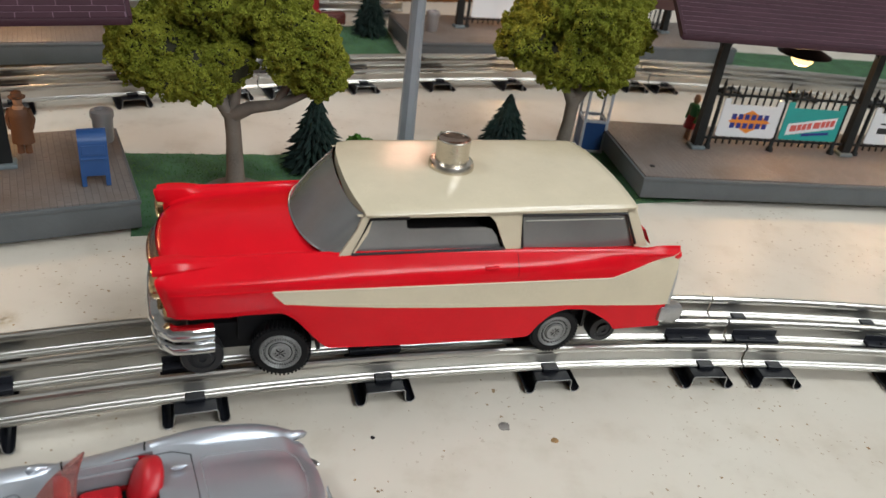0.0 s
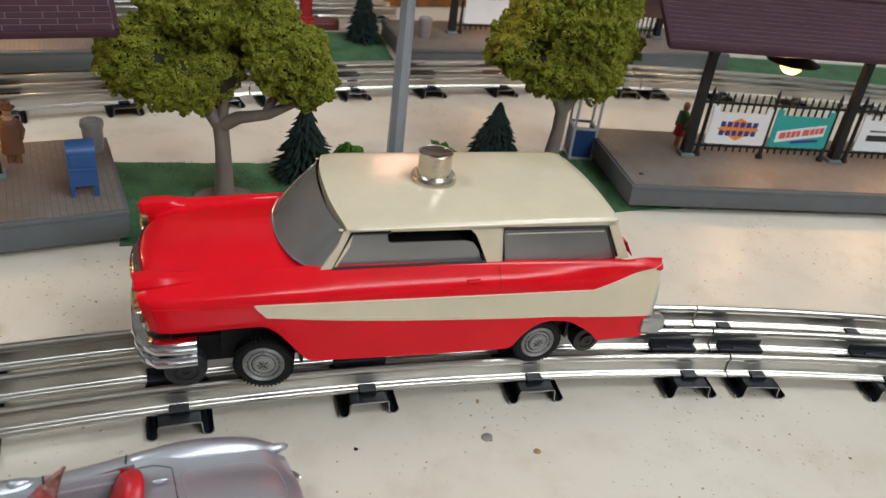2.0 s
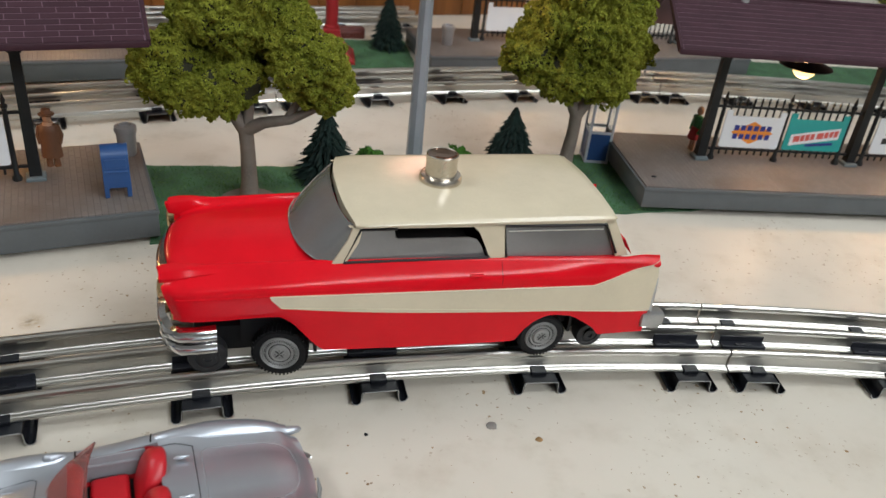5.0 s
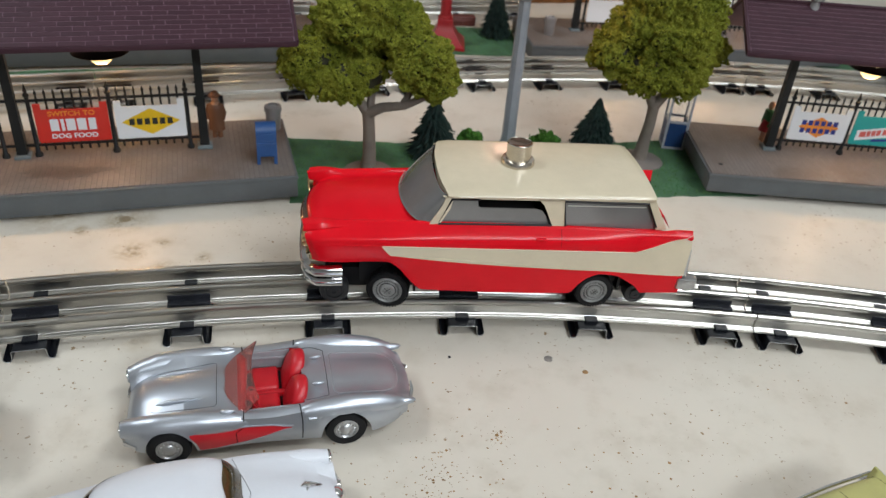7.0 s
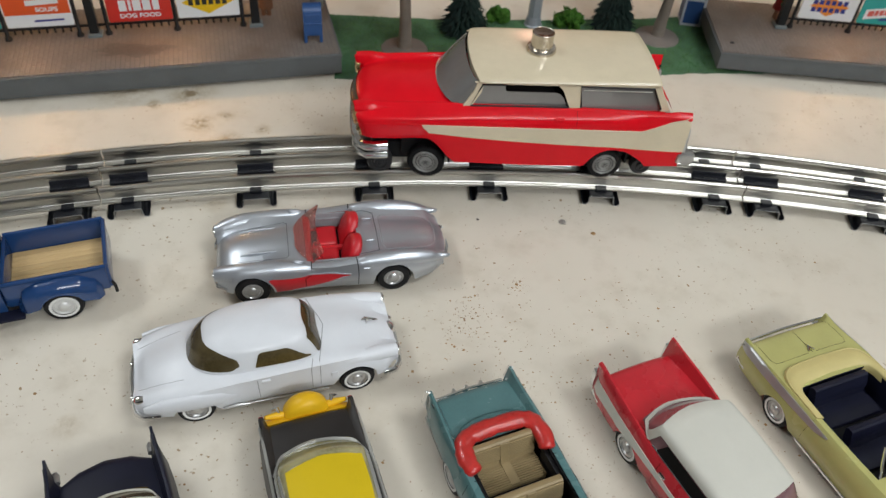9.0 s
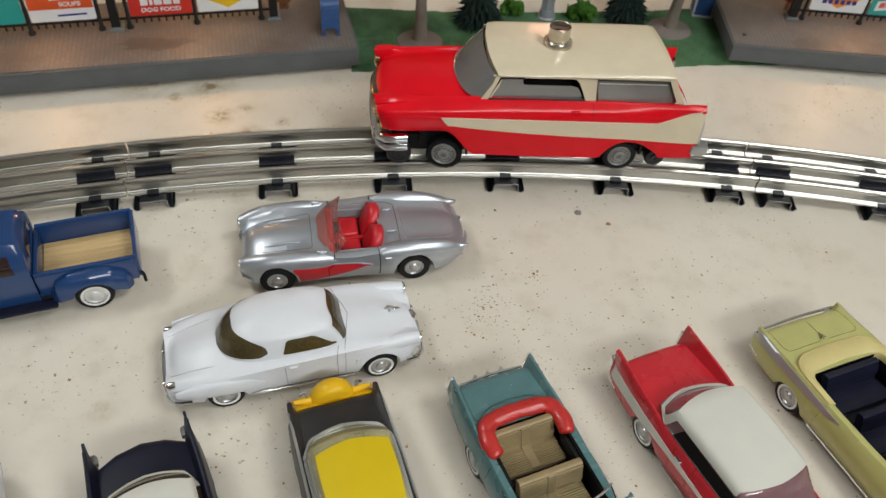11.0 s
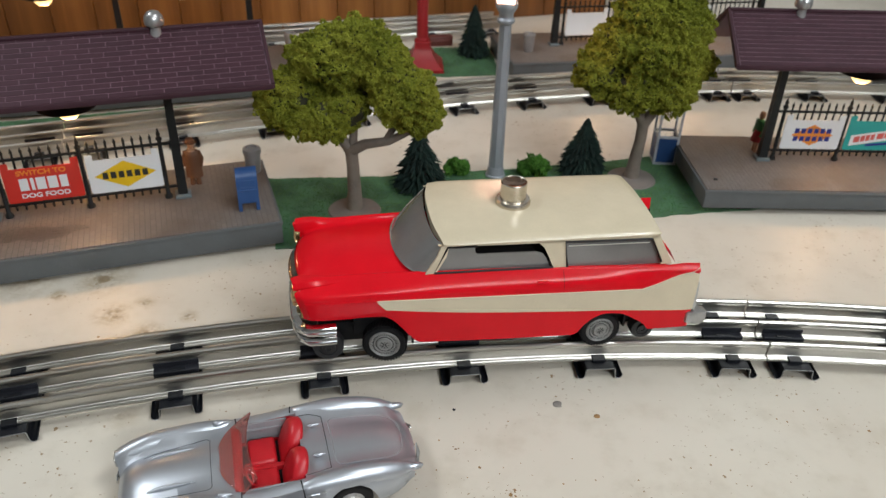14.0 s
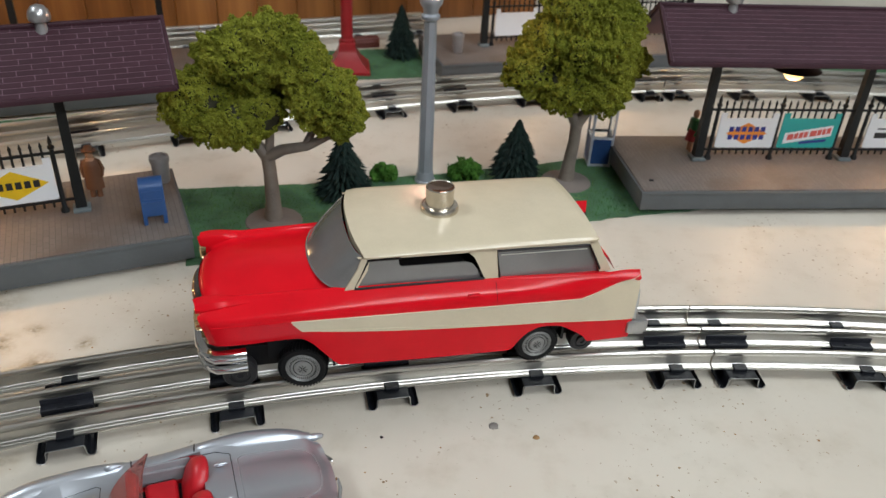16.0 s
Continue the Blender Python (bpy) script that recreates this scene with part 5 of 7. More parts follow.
    tube(bm, [(r[0][0] + 0.1, r[0][1], r[0][2] + 0.1) for r in rings], 0.35, 6)
    part("screen_gasket", bm, WINGREY, W)
    # roof: a thick crowned slab with rounded edges
    bm = bmesh.new()
    rows = []
    for x, half, zz in [(x, K(x, (-68.6, 29.8), (-66, 31.0), (30, 31.2), (36, 31.0), (38.8, 30.5)), K(x, (-68.6, -1.6), (-65, -0.3), (-40, 0.1), (20, 0.1), (34, 0.0), (38.8, -0.5))) for x in [-68.6, -68, -66.5, -64] + steps(-60, 28, 8) + [31, 34, 36.5, 38.0, 38.8]]:
        sweep = lambda y: 4.2 * (1 - (abs(y) / 31.5) ** 2.4) * K(x, (0, 0.0), (38.8, 1.0))
        top = [(half, 87.0), (half + 0.25, 87.8), (half - 0.2, 88.6 + zz * 0.5), (half - 1.4, 89.3 + zz), (half * 0.85, 89.9 + zz), (half * 0.7, 90.4 + zz), (half * 0.5, 90.95 + zz), (half * 0.3, 91.3 + zz), (half * 0.15, 91.45 + zz), (0, 91.5 + zz)]
        ring = [(x + sweep(y), y, z) for y, z in top] + [(x + sweep(y), -y, z) for y, z in reversed(top[:-1])]
        rows.append(ring + [(x + sweep(0), -half * 0.5, 86.4), (x + sweep(0), half * 0.5, 86.4)])
    loft(bm, rows, closed=True, caps=True)
    part("roof", bm, CREAM, W, "cream roof panel", 40)
    bm = bmesh.new()
    rings = [[(-67.5 - (1 - q) * 9.5, y, 70 + 16.5 * q) for y in (-27, -14, 0, 14, 27)] for q in (0, 0.5, 1)]
    loft(bm, rings)
    part("tailgate_glass", bm, WINGREY, W)
    bm = bmesh.new()
    rings = [[(-68.4 - (1 - q) * 9.6, y, 69.6 + 16.5 * q) for y in (-29.4, -14, 0, 14, 29.4)] for q in (0, 0.2, 0.45)]
    rings.append([(x + 1.2, y, z) for x, y, z in rings[-1]])
    loft(bm, rings)
    part("tailgate", bm, RED, W, "red lower tailgate", 30)
    bm = bmesh.new()
    loft(bm, [[lean_back(Vector((x, y, over(soft_sec, x, abs(y)) + 0.15))) + Vector((0.35, 0, 0)) for y in steps(-22, 22, 2)] for x in (105.6, 107.0, 108.4, 109.4, 110.0)])
    part("grille_shell", bm, COPPER, W, "dark tarnished plating over the grille", 60)
    # near-black boxes put the cabin's shade, over floor and seat, into colour
    bm = bmesh.new()
    box(bm, -66, 36, -27.8, 27.8, 66, 71.9)
    box(bm, -66, 30, -3, 3, 70, 84)
    part("inside", bm, DARK, W, smooth=0)
    bm = bmesh.new()
    box(bm, -8, 26, -24, 24, 70, 78, 3)
    part("seat", bm, DARK, W)
    # beacon
    bm = bmesh.new()
    lathe(bm, [(8.7, 90.3), (8.9, 91.0), (8.9, 93.0), (8.3, 94.2), (7.0, 94.6)], 32)
    b = part("beacon_base", bm, BEACON, W, "chrome beacon collar")
    bm = bmesh.new()
    lathe(bm, [(6.6, 94.0), (6.4, 99.0), (6.55, 102.4), (6.6, 102.9), (6.3, 103.3), (5.9, 103.0), (5.8, 101.0)], 32)
    cap = part("beacon_cap", bm, BEACON, W, "chrome beacon drum")
    # the dish's own colour holds the dark copper reflection of a mirror top
    bm = bmesh.new()
    lathe(bm, [(5.95, 102.6), (4.4, 101.9), (2.4, 101.5), (0.2, 101.4)], 32, cap=False)
    part("beacon_dish", bm, COPPER, cap, "dished top coloured as a dark copper reflection")
    # front: grille, lamps, bumper
    bm = bmesh.new()
    box(bm, 100.0, 107.4, -27.0, 27.0, 46.5, 61, 1.5)
    for k in range(9):
        box(bm, 106.0, 109.0, -24 + k * 6 - 0.5, -24 + k * 6 + 0.5, 49, 59.5, 0.2, seg=1)
    part("grille", bm, TARNISH, W, "tarnished toothed grille")
    for s in (1, -1):
        bm = bmesh.new()
        lathe(bm, [(5.2, 0), (5.2, 2.2), (4.6, 2.9), (4.2, 2.4), (3.0, 3.2), (0.5, 3.6)], 20, Matrix.Translation((107.2, s * 28.4, 62.6)) @ Matrix.Rotation(math.pi / 2, 4, "Y"))
        part("headlamp", bm, TARNISH, W, "gold-tinted plated headlamp")
        bm = bmesh.new()
        rings = []
        for x, y0, y1, zb, zt in ((82, 26.6, 29.0, 68.6, 70.4), (92, 25.4, 30.2, 67.8, 71.2), (100, 24.2, 31.0, 66.4, 71.7), (105.5, 23.6, 31.3, 65.6, 71.5), (109.4, 24.0, 31.0, 66.4, 70.9)):
            c = (y0 + y1) / 2
            rings.append([(x, s * y, z) for y, z in ((y0, zb), (y1, zb), (y1 + 0.4, zb * 0.5 + zt * 0.5), (y1 - 0.8, zt - 0.5), (c, zt), (y0 + 0.6, zt - 0.4), (y0 - 0.3, zb * 0.5 + zt * 0.5))])
        loft(bm, rings, closed=True, caps=True)
        part("headlamp_brow", bm, RED, W, smooth=30)
    bm = bmesh.new()
    bar = [(90.5, 35.6), (97, 36.2), (103, 36.0), (107.0, 33.0), (109.4, 26), (110.6, 14), (111.0, 0)]
    path = bar + [(x, -y) for x, y in reversed(bar[:-1])]
    prof = [(-0.9, 38.2), (1.2, 38.3), (1.9, 39.0), (2.2, 40.4), (2.0, 41.9), (1.4, 42.8), (-0.6, 43.2), (-0.6, 43.9), (1.6, 44.2), (2.5, 45.2), (2.8, 46.6), (2.5, 48.0), (1.7, 49.0), (-0.9, 49.6)]
    rings = []
    for k, (x, y) in enumerate(path):
        xa, ya = path[max(0, k - 1)]
        xb, yb = path[min(len(path) - 1, k + 1)]
        n = Vector((-(yb - ya), xb - xa)).normalized()
        n = -n if n.x * 1 + n.y * (1 if y > 0 else -1) < 0 else n
        rings.append([(x + n.x * o, y + n.y * o, z) for o, z in prof])
    loft(bm, rings, closed=True, caps=True)
    part("front_bumper", bm, CHROME, W, "two-bar chrome front bumper", 38)
    bm = bmesh.new()
    box(bm, -96.6, -90.2, -36.4, 36.4, 34.5, 41.5, 1.6)
    for s in (1, -1):
        box(bm, -97.6, -86.4, s * 33.6 - 3.2, s * 33.6 + 3.2, 36.0, 43.0, 1.4)
    part("rear_bumper", bm, DULL, W, "dull chrome rear bumper")
    for s in (1, -1):
        bm = bmesh.new()
        prism(bm, [(-90.6, 45.5), (-93.0, 43.6), (-92.8, 54), (-92.2, 61.0), (-91.6, 61.4), (-90.4, 61.4)], s * 31.2, s * 35.6)
        lens = part("tail_lamp", bm, DULL, W, "plated tail lamp housing", 0)
        bm = bmesh.new()
        lathe(bm, [(1.5, -1.0), (1.5, 0.4), (1.1, 0.7), (0.2, 0.8)], 14, Matrix.Translation((-88.5, s * 33.6, 63.6)) @ Matrix.Rotation(-math.pi / 2, 4, "Y"))
        part("lens", bm, DARK, lens, "dark lens", 50)
    # running gear
    bm = bmesh.new()
    box(bm, -84, 100, -17, 17, 24, 36, 1.0)
    box(bm, -30, 48, -27, 27, 31, 36, 1.0)
    for x in (-46, 66.8):
        box(bm, x - 15, x + 15, -20, 20, 30, 52)
    part("chassis", bm, BLACK, W)
    for x, y in ((-60, 24), (52, 26)):
        bm = bmesh.new()
        box(bm, x, x + 1.2, 17, y, 27, 45)
        part("wheel_bracket", bm, BLACK, W, smooth=0)
    for s in (1, -1):
        tyre_wheel(W, 67.0, s * 27.4, 28.2, 11.0, 8.5, s, HUB, turn=-9, dish=0.72, tread=True, hub=ring_hub(7.9, 8.5, True))
        tyre_wheel(W, -45.6, s * 27.0, 27.6, 10.4, 8.5, s, HUB, dish=0.72, tread=True, hub=ring_hub(7.5, 8.5, False))
        for x, r in ((95, 7.8), (-71, 6.4)):
            bm = bmesh.new()
            lathe(bm, [(2.2, -6), (r, -6), (r, -1.2), (r * 0.92, -0.4), (r * 0.62, -0.3), (r * 0.60, -0.9), (r * 0.44, -0.9), (r * 0.42, 0.2), (r * 0.2, 0.3), (r * 0.18, -0.4), (r * 0.05, -0.4)], 28)
            part("guide_wheel", bm, GUIDE, W, "small dark grey guide wheel", at=mm(x, s * 23.2, 17.1 + r) @ pose(0, 0, 0, -90 * s))
    # the tail is a little shorter than the side's even run
    for ob in W.children:
        if ob.name.split(".")[0] in ("body", "side_stripe", "stripe_edge", "rear_pillar", "quarter_glass", "window_gasket", "glass_lip", "roof", "tailgate_glass", "window_rail", "inside", "tail_lamp"):
            for v in ob.data.vertices:
                if v.co.x < -0.040:
                    v.co.x = -0.040 + (v.co.x + 0.040) * 0.955



wagon()

# ---- the parked toy cars ----
def surface(section):
    """A body as a map from x, u (0 at the sill or belt, 1 at the middle of the top) and side to a place."""
    def at(x, u, side):
        half = section(x)
        ds = [0.0]
        for (ya, za), (yb, zb) in zip(half, half[1:]):
            ds.append(ds[-1] + math.hypot(yb - ya, zb - za))
        d = min(max(u, 0.0), 1.0) * ds[-1]
        for k in range(len(half) - 1):
            if d <= ds[k + 1] + 1e-9:
                q = (d - ds[k]) / max(1e-9, ds[k + 1] - ds[k])
                return Vector((x, side * (half[k][0] + (half[k + 1][0] - half[k][0]) * q), half[k][1] + (half[k + 1][1] - half[k][1]) * q))
        return Vector((x, side * half[-1][0], half[-1][1]))
    return at


def patch(bm, surf, side, corners, nx=8, nu=8, out=0.25):
    """A thin panel on a surface, between four corners (x, u) in turn."""
    (xa, ua), (xb, ub), (xc, uc), (xd, ud) = corners
    rows = []
    for i in range(nx + 1):
        row = []
        for j in range(nu + 1):
            a, b = i / nx, j / nu
            x = (xa * (1 - a) + xb * a) * (1 - b) + (xd * (1 - a) + xc * a) * b
            u = (ua * (1 - a) + ub * a) * (1 - b) + (ud * (1 - a) + uc * a) * b
            p = surf(x, u, side)
            n = (surf(x + 0.4, u, side) - surf(x - 0.4, u, side)).cross(surf(x, min(1, u + 0.02), side) - surf(x, max(0, u - 0.02), side))
            n = n.normalized() if n.length > 1e-9 else Vector((0, 0, 1))
            if n.y * side < -0.2 or (abs(n.y) <= 0.2 and n.z < 0):
                n = -n
            row.append(p + n * out)
        rows.append(row)
    loft(bm, rows)


def both(surf, corners, out=0.25, nx=8, nu=8):
    bm = bmesh.new()
    for s in (1, -1):
        patch(bm, surf, s, corners, nx, nu, out)
    return bm


def lines(surf, pts, r=0.16, sides=(1, -1)):
    """Thin grooves or trims that follow the surface through (x, u) points."""
    bm = bmesh.new()
    for s in sides:
        path = []
        for (xa, ua), (xb, ub) in zip(pts, pts[1:]):
            for k in range(6):
                path.append(surf(xa + (xb - xa) * k / 6, ua + (ub - ua) * k / 6, s))
        path.append(surf(*pts[-1], s))
        tube(bm, path, r, 5)
    return bm


def deck_line(name, sec, pts, r, mat, parent, warp=None):
    """A groove on the top of a body through (x, y) points, drawn on both sides."""
    for s in (1, -1):
        path = []
        for (xa, ya), (xb, yb) in zip(pts, pts[1:]):
            for k in range(8):
                x, y = xa + (xb - xa) * k / 8, ya + (yb - ya) * k / 8
                p = Vector((x, s * y, over(sec, x, y)))
                path.append(warp(p) if warp else p)
        bm = bmesh.new()
        tube(bm, path, r, 5)
        part(name, bm, mat, parent)


def trim_line(name, surf, pts, r, mat, parent):
    """A trim on both sides: one part where it runs across the middle, else one a side."""
    for sides in (((1, -1),) if max(u for _, u in pts) > 0.99 else ((1,), (-1,))):
        part(name, lines(surf, pts, r, sides), mat, parent)


def hole(xs, x0, x1, k, n):
    """Leaves out the faces of a shell between x0 and x1, inside the k-th row of n."""
    return lambda i, j: x0 <= xs[i] and xs[i + 1] <= x1 and k <= j <= 2 * (n + 1) - 3 - k


def tub(parent, x0, x1, half, z0, z1, mat, name="cockpit"):
    bm = bmesh.new()
    box(bm, x0, x1, -half, half, z0 - 0.8, z0)
    for s in (-1, 1):
        box(bm, x0, x1, s * half - 0.5, s * half + 0.5, z0, z1)
    for x in (x0, x1):
        box(bm, x - 0.4, x + 0.4, -half, half, z0, z1 - 0.3)
    return part(name, bm, mat, parent, smooth=0)


def seat(parent, x, y, w, z, mat, back_h, name="seat", depth=11.0, lean=14, ribs=0, split=0.0):
    bm = bmesh.new()
    top = [(x - depth * 0.2, z + 4.4)]
    for k in range(ribs):
        x2, d = x + depth * (0.1 + 0.84 * k / ribs), depth * 0.84 / ribs
        top += [(x2, z + 4.4), (x2 + d * 0.2, z + 4.95), (x2 + d * 0.7, z + 4.95), (x2 + d * 0.9, z + 4.4)]
    prism(bm, [(x - depth * 0.2, z)] + top + [(x + depth * 0.96, z + 4.4), (x + depth, z + 3.6), (x + depth, z)], y - w / 2, y + w / 2)
    s = part(name, bm, mat, parent, smooth=20)
    m = Matrix.Translation((x - depth * 0.15, 0, z + 3.0)) @ Matrix.Rotation(-radians(lean), 4, "Y")
    bm = bmesh.new()
    face = [(1.9, 0)]
    for k in range(ribs):
        z2, d = back_h * (0.25 + 0.62 * k / ribs), back_h * 0.62 / ribs
        face += [(1.9, z2), (2.4, z2 + d * 0.2), (2.4, z2 + d * 0.7), (1.9, z2 + d * 0.9)]
    vs = prism(bm, face + [(1.9, back_h - 0.9), (1.2, back_h - 0.2), (0, back_h), (-1.2, back_h - 0.2), (-2.0, back_h - 1.0), (-2.0, 0)], y - w / 2, y + w / 2)
    bmesh.ops.transform(bm, matrix=m, verts=vs)
    back = part("backrest", bm, mat, s, smooth=20)
    if split:
        bm = bmesh.new()
        box(bm, x - depth * 0.1, x + depth * 0.97, y - split, y + split, z + 4.0, z + 5.15, 0.2, seg=1)
        part("centre_strip", bm, mat, s, smooth=20)
        bm = bmesh.new()
        vs = box(bm, 1.6, 2.65, y - split, y + split, 0, back_h - 0.9, 0.2, seg=1)
        bmesh.ops.transform(bm, matrix=m, verts=[v for v in vs if v.is_valid])
        part("centre_strip", bm, mat, back, smooth=20)
    return s


def windscreen(parent, base, top, half_b, half_t, bow, glass, rim, fat=1.0, flat=0.25):
    """A curved screen. base, top: x and z of the middle."""
    rows = []
    for k in range(13):
        a = -1 + 2 * k / 12
        rows.append([(bx + (tx - bx) * q - bow * a * a * (1 - flat * q), a * (half_b + (half_t - half_b) * q), bz + (tz - bz) * q - 1.2 * a * a) for q in (0, 0.5, 1) for (bx, bz), (tx, tz) in ((base, top),)])
    bm = bmesh.new()
    back = [[(x - 0.5, y, z) for x, y, z in r] for r in rows]
    loft(bm, [r + list(reversed(b)) for r, b in zip(rows, back)], closed=True, caps=True)
    w = part("windscreen", bm, glass, parent, smooth=60)
    bm = bmesh.new()
    tube(bm, [r[0] for r in rows], 0.6 * fat, 6)
    tube(bm, [r[2] for r in rows], 0.5 * fat, 6)
    for r in (rows[0], rows[-1]):
        tube(bm, r, 0.7 * fat, 6)
    part("screen_rim", bm, rim, w)
    return w


def bumper(parent, x, half, z, wrap, name="bumper", r=1.5, sign_x=1):
    pts = [(x - sign_x * wrap, half, z), (x - sign_x * wrap * 0.4, half - 0.6, z), (x - sign_x * 1.2, half - 4, z), (x, half * 0.5, z), (x + sign_x * 0.5, 0, z)]
    bm = bmesh.new()
    tube(bm, pts + [(a, -b, c) for a, b, c in reversed(pts[:-1])], r, 8)
    for s in (-1, 1):
        box(bm, x - 1.2, x + 2.0 * 0.8, s * half * 0.45 - 1.0, s * half * 0.45 + 1.0, z - 2.2, z + 2.2, 0.6)
    part(name, bm, CHROME, parent, "chrome " + name.replace("_", " "), 45)


def round_lamp(parent, x, y, z, r, mat, name, face=1, depth=2.0):
    bm = bmesh.new()
    lathe(bm, [(r, -depth), (r * 1.05, 0), (r * 0.9, 0.5), (r * 0.8, 0.1)], 18, Matrix.Translation((x, y, z)) @ Matrix.Rotation(face * math.pi / 2, 4, "Y"))
    b = part(name, bm, CHROME, parent)
    bm = bmesh.new()
    lathe(bm, [(r * 0.82, -0.4), (r * 0.7, 0.7), (r * 0.3, 1.2), (0.1, 1.3)], 16, Matrix.Translation((x, y, z)) @ Matrix.Rotation(face * math.pi / 2, 4, "Y"))
    part("lens", bm, mat, b)


def four_wheels(parent, front, rear, half, r, cap=WHEELCAP, white=True, w=6.5, fancy=False):
    for x in (front, rear):
        for s in (1, -1):
            tyre_wheel(parent, x, s * half, r + 0.02, r, w, s, cap, white, fancy=fancy, dish=0.6)


def underside(parent, x0, x1, half, z0=6.0, z1=14.0):
    bm = bmesh.new()
    box(bm, x0, x1, -half, half, z0, z1, 1.0)
    part("chassis", bm, BLACK, parent)


GROUP = "parked toy cars on the board"


def sports_car():
    C = thing("convertible_car", mm(-95.5, 152.0, 0, 207.6), "silver toy convertible with red side coves and red seats", "toy car", GROUP)
    FA, RA, R = 38.2, -38.2, 9.5

    def sec(x):
        s = max(K(x, (-66, 10), (-58, 7), (-50, 6), (24, 6), (52, 7), (57, 9), (60.5, 11.5)), arch(x, FA, 11.2, 8.6), arch(x, RA, 11.2, 9.2))
        out = K(x, (-66, 19.0), (-61, 23.0), (-48, 26.4), (-30, 26.8), (-8, 25.6), (12, 25.2), (30, 26.0), (46, 25.0), (54, 23.4), (58, 21.4), (60.5, 19.6))
        cz = K(x, (-66, 17.0), (-60, 21.0), (-46, 24.6), (-32, 25.6), (-18, 24.2), (-4, 23.0), (10, 23.4), (30, 25.2), (46, 24.4), (54, 22.8), (58, 21.4), (60.5, 20.2))
        cy = K(x, (-66, 15.0), (-60, 18.6), (-40, 21.4), (-10, 22.2), (20, 20.6), (46, 20.0), (58, 17.0), (60.5, 16.2))
        hz = K(x, (-66, 15.5), (-60, 20.0), (-50, 22.6), (-30, 24.2), (-19, 24.6), (8, 24.4), (20, 25.2), (36, 24.4), (50, 22.0), (56, 18.8), (59, 14.8), (60.5, 12.4))
        vz = K(x, (-66, 15.2), (-60, 18.8), (-46, 21.2), (-22, 22.6), (10, 22.6), (30, 21.4), (48, 19.0), (56, 16.6), (59, 14.2), (60.5, 12.4))
        return trimmed([(out - 2.6, 5), (out - 0.6, 11), (out, 15.5), (out - 0.8, min(19, cz - 2.2)), (cy + 2.6, cz - 0.9), (cy, cz), (cy - 2.6, cz - 0.5), (cy * 0.68, vz), (cy * 0.35, vz * 0.3 + hz * 0.7), (0, hz)], s, 5)

    xs = steps(-66, 60.5, 1.3)
    bm = bmesh.new()
    shell(bm, xs, sec, hole(xs, -20.6, 8.5, 7, 10), 2.0)

    def bow(p):
        """Rounds the nose and the tail in plan."""
        q = max(0.0, 1 - (p.y / 22) ** 2)
        p.x += 1.2 * q * K(p.x, (35, 0), (60, 1)) - 4.6 * q * K(p.x, (-66, 1), (-40, 0))
        return p

    for v in bm.verts:
        bow(v.co)
    part("body", bm, SILVER, C, "silver painted body", 60)
    S0 = surface(sec)

    def S(x, u, side):
        return bow(S0(x, u, side))
    tub(C, -21, 9, 19.6, 10, 22.3, SEATRED)
    for y in (9.2, -9.2):
        bm = bmesh.new()
        pts = [(math.cos(a) * 9.2, math.sin(a) * 7.4) for a in [math.pi * k / 12 for k in range(13)]]
        rings = []
        for d, q in ((-3.6, 0.80), (-2.9, 0.93), (-1.8, 1.0), (1.0, 1.0), (2.2, 0.95), (3.0, 0.82)):
            ring = [(d, y + px * q, 18.2 + pz * q * 1.25) for px, pz in pts] + [(d, y - 8.0 * q, 9.5), (d, y + 8.0 * q, 9.5)]
            rings.append([((p[2] - 10) * -0.34 - 13.8 + p[0], p[1], p[2] + 0.9) for p in ring])
        loft(bm, rings, closed=True, caps=True)
        back = part("seat", bm, SEATRED, C, "rounded red bucket seat", 45)
        bm = bmesh.new()
        box(bm, -10, 2.6, y - 7.8, y + 7.8, 10.2, 15.6, 1.8, seg=3)
        part("cushion", bm, SEATRED, back, smooth=45)
    bm = bmesh.new()
    box(bm, -14, 6, -1.3, 1.3, 10, 14.5, 0.5)
    box(bm, 5.0, 9.2, -18.6, 18.6, 18.0, 22.6, 1.5)
    part("dashboard", bm, SEATRED, C)
    bm = bmesh.new()
    ring = [(1.8 + 0.45 * math.sin(a) * 4.6, 9.2 + 4.6 * math.cos(a), 20.6 + 4.2 * math.sin(a)) for a in [2 * math.pi * k / 20 for k in range(21)]]
    tube(bm, ring, 0.45, 6, caps=False)
    tube(bm, [(1.8, 4.7, 20.6), (1.8, 13.7, 20.6)], 0.4, 5)
    part("steering_wheel", bm, SEATRED, C)
    for s in (1, -1):
        bm = bmesh.new()
        box(bm, -16, 6, s * 19.0 - 0.5, s * 19.0 + 0.5, 12, 22.8, 0.3)
        tube(bm, [(-14, s * 18.2, 19), (4, s * 18.2, 19.6)], 0.6, 6)
        part("door_lining", bm, PALESEAM, C)
    windscreen(C, (15.0, 24.2), (2.2, 30.4), 20.8, 19.2, 9.5, REDGLASS, REDGLASS, 0.5, 0.7)
    # side coves
    for s in (1, -1):
        bm = bmesh.new()
        skin(bm, sec, steps(29, -14, 1.2), lambda x: max(K(x, (-14, 15.6), (0, 11.0), (12, 7.6), (19, 6.6)), arch(x, FA, 12.2, 8.6)), lambda x: K(x, (-14, 16.4), (-4, 17.8), (10, 18.2), (29, 17.8)), 0.22, 4, s)
        part("side_cove", bm, SEATRED, C, "red painted side cove", 50)
        bm = bmesh.new()
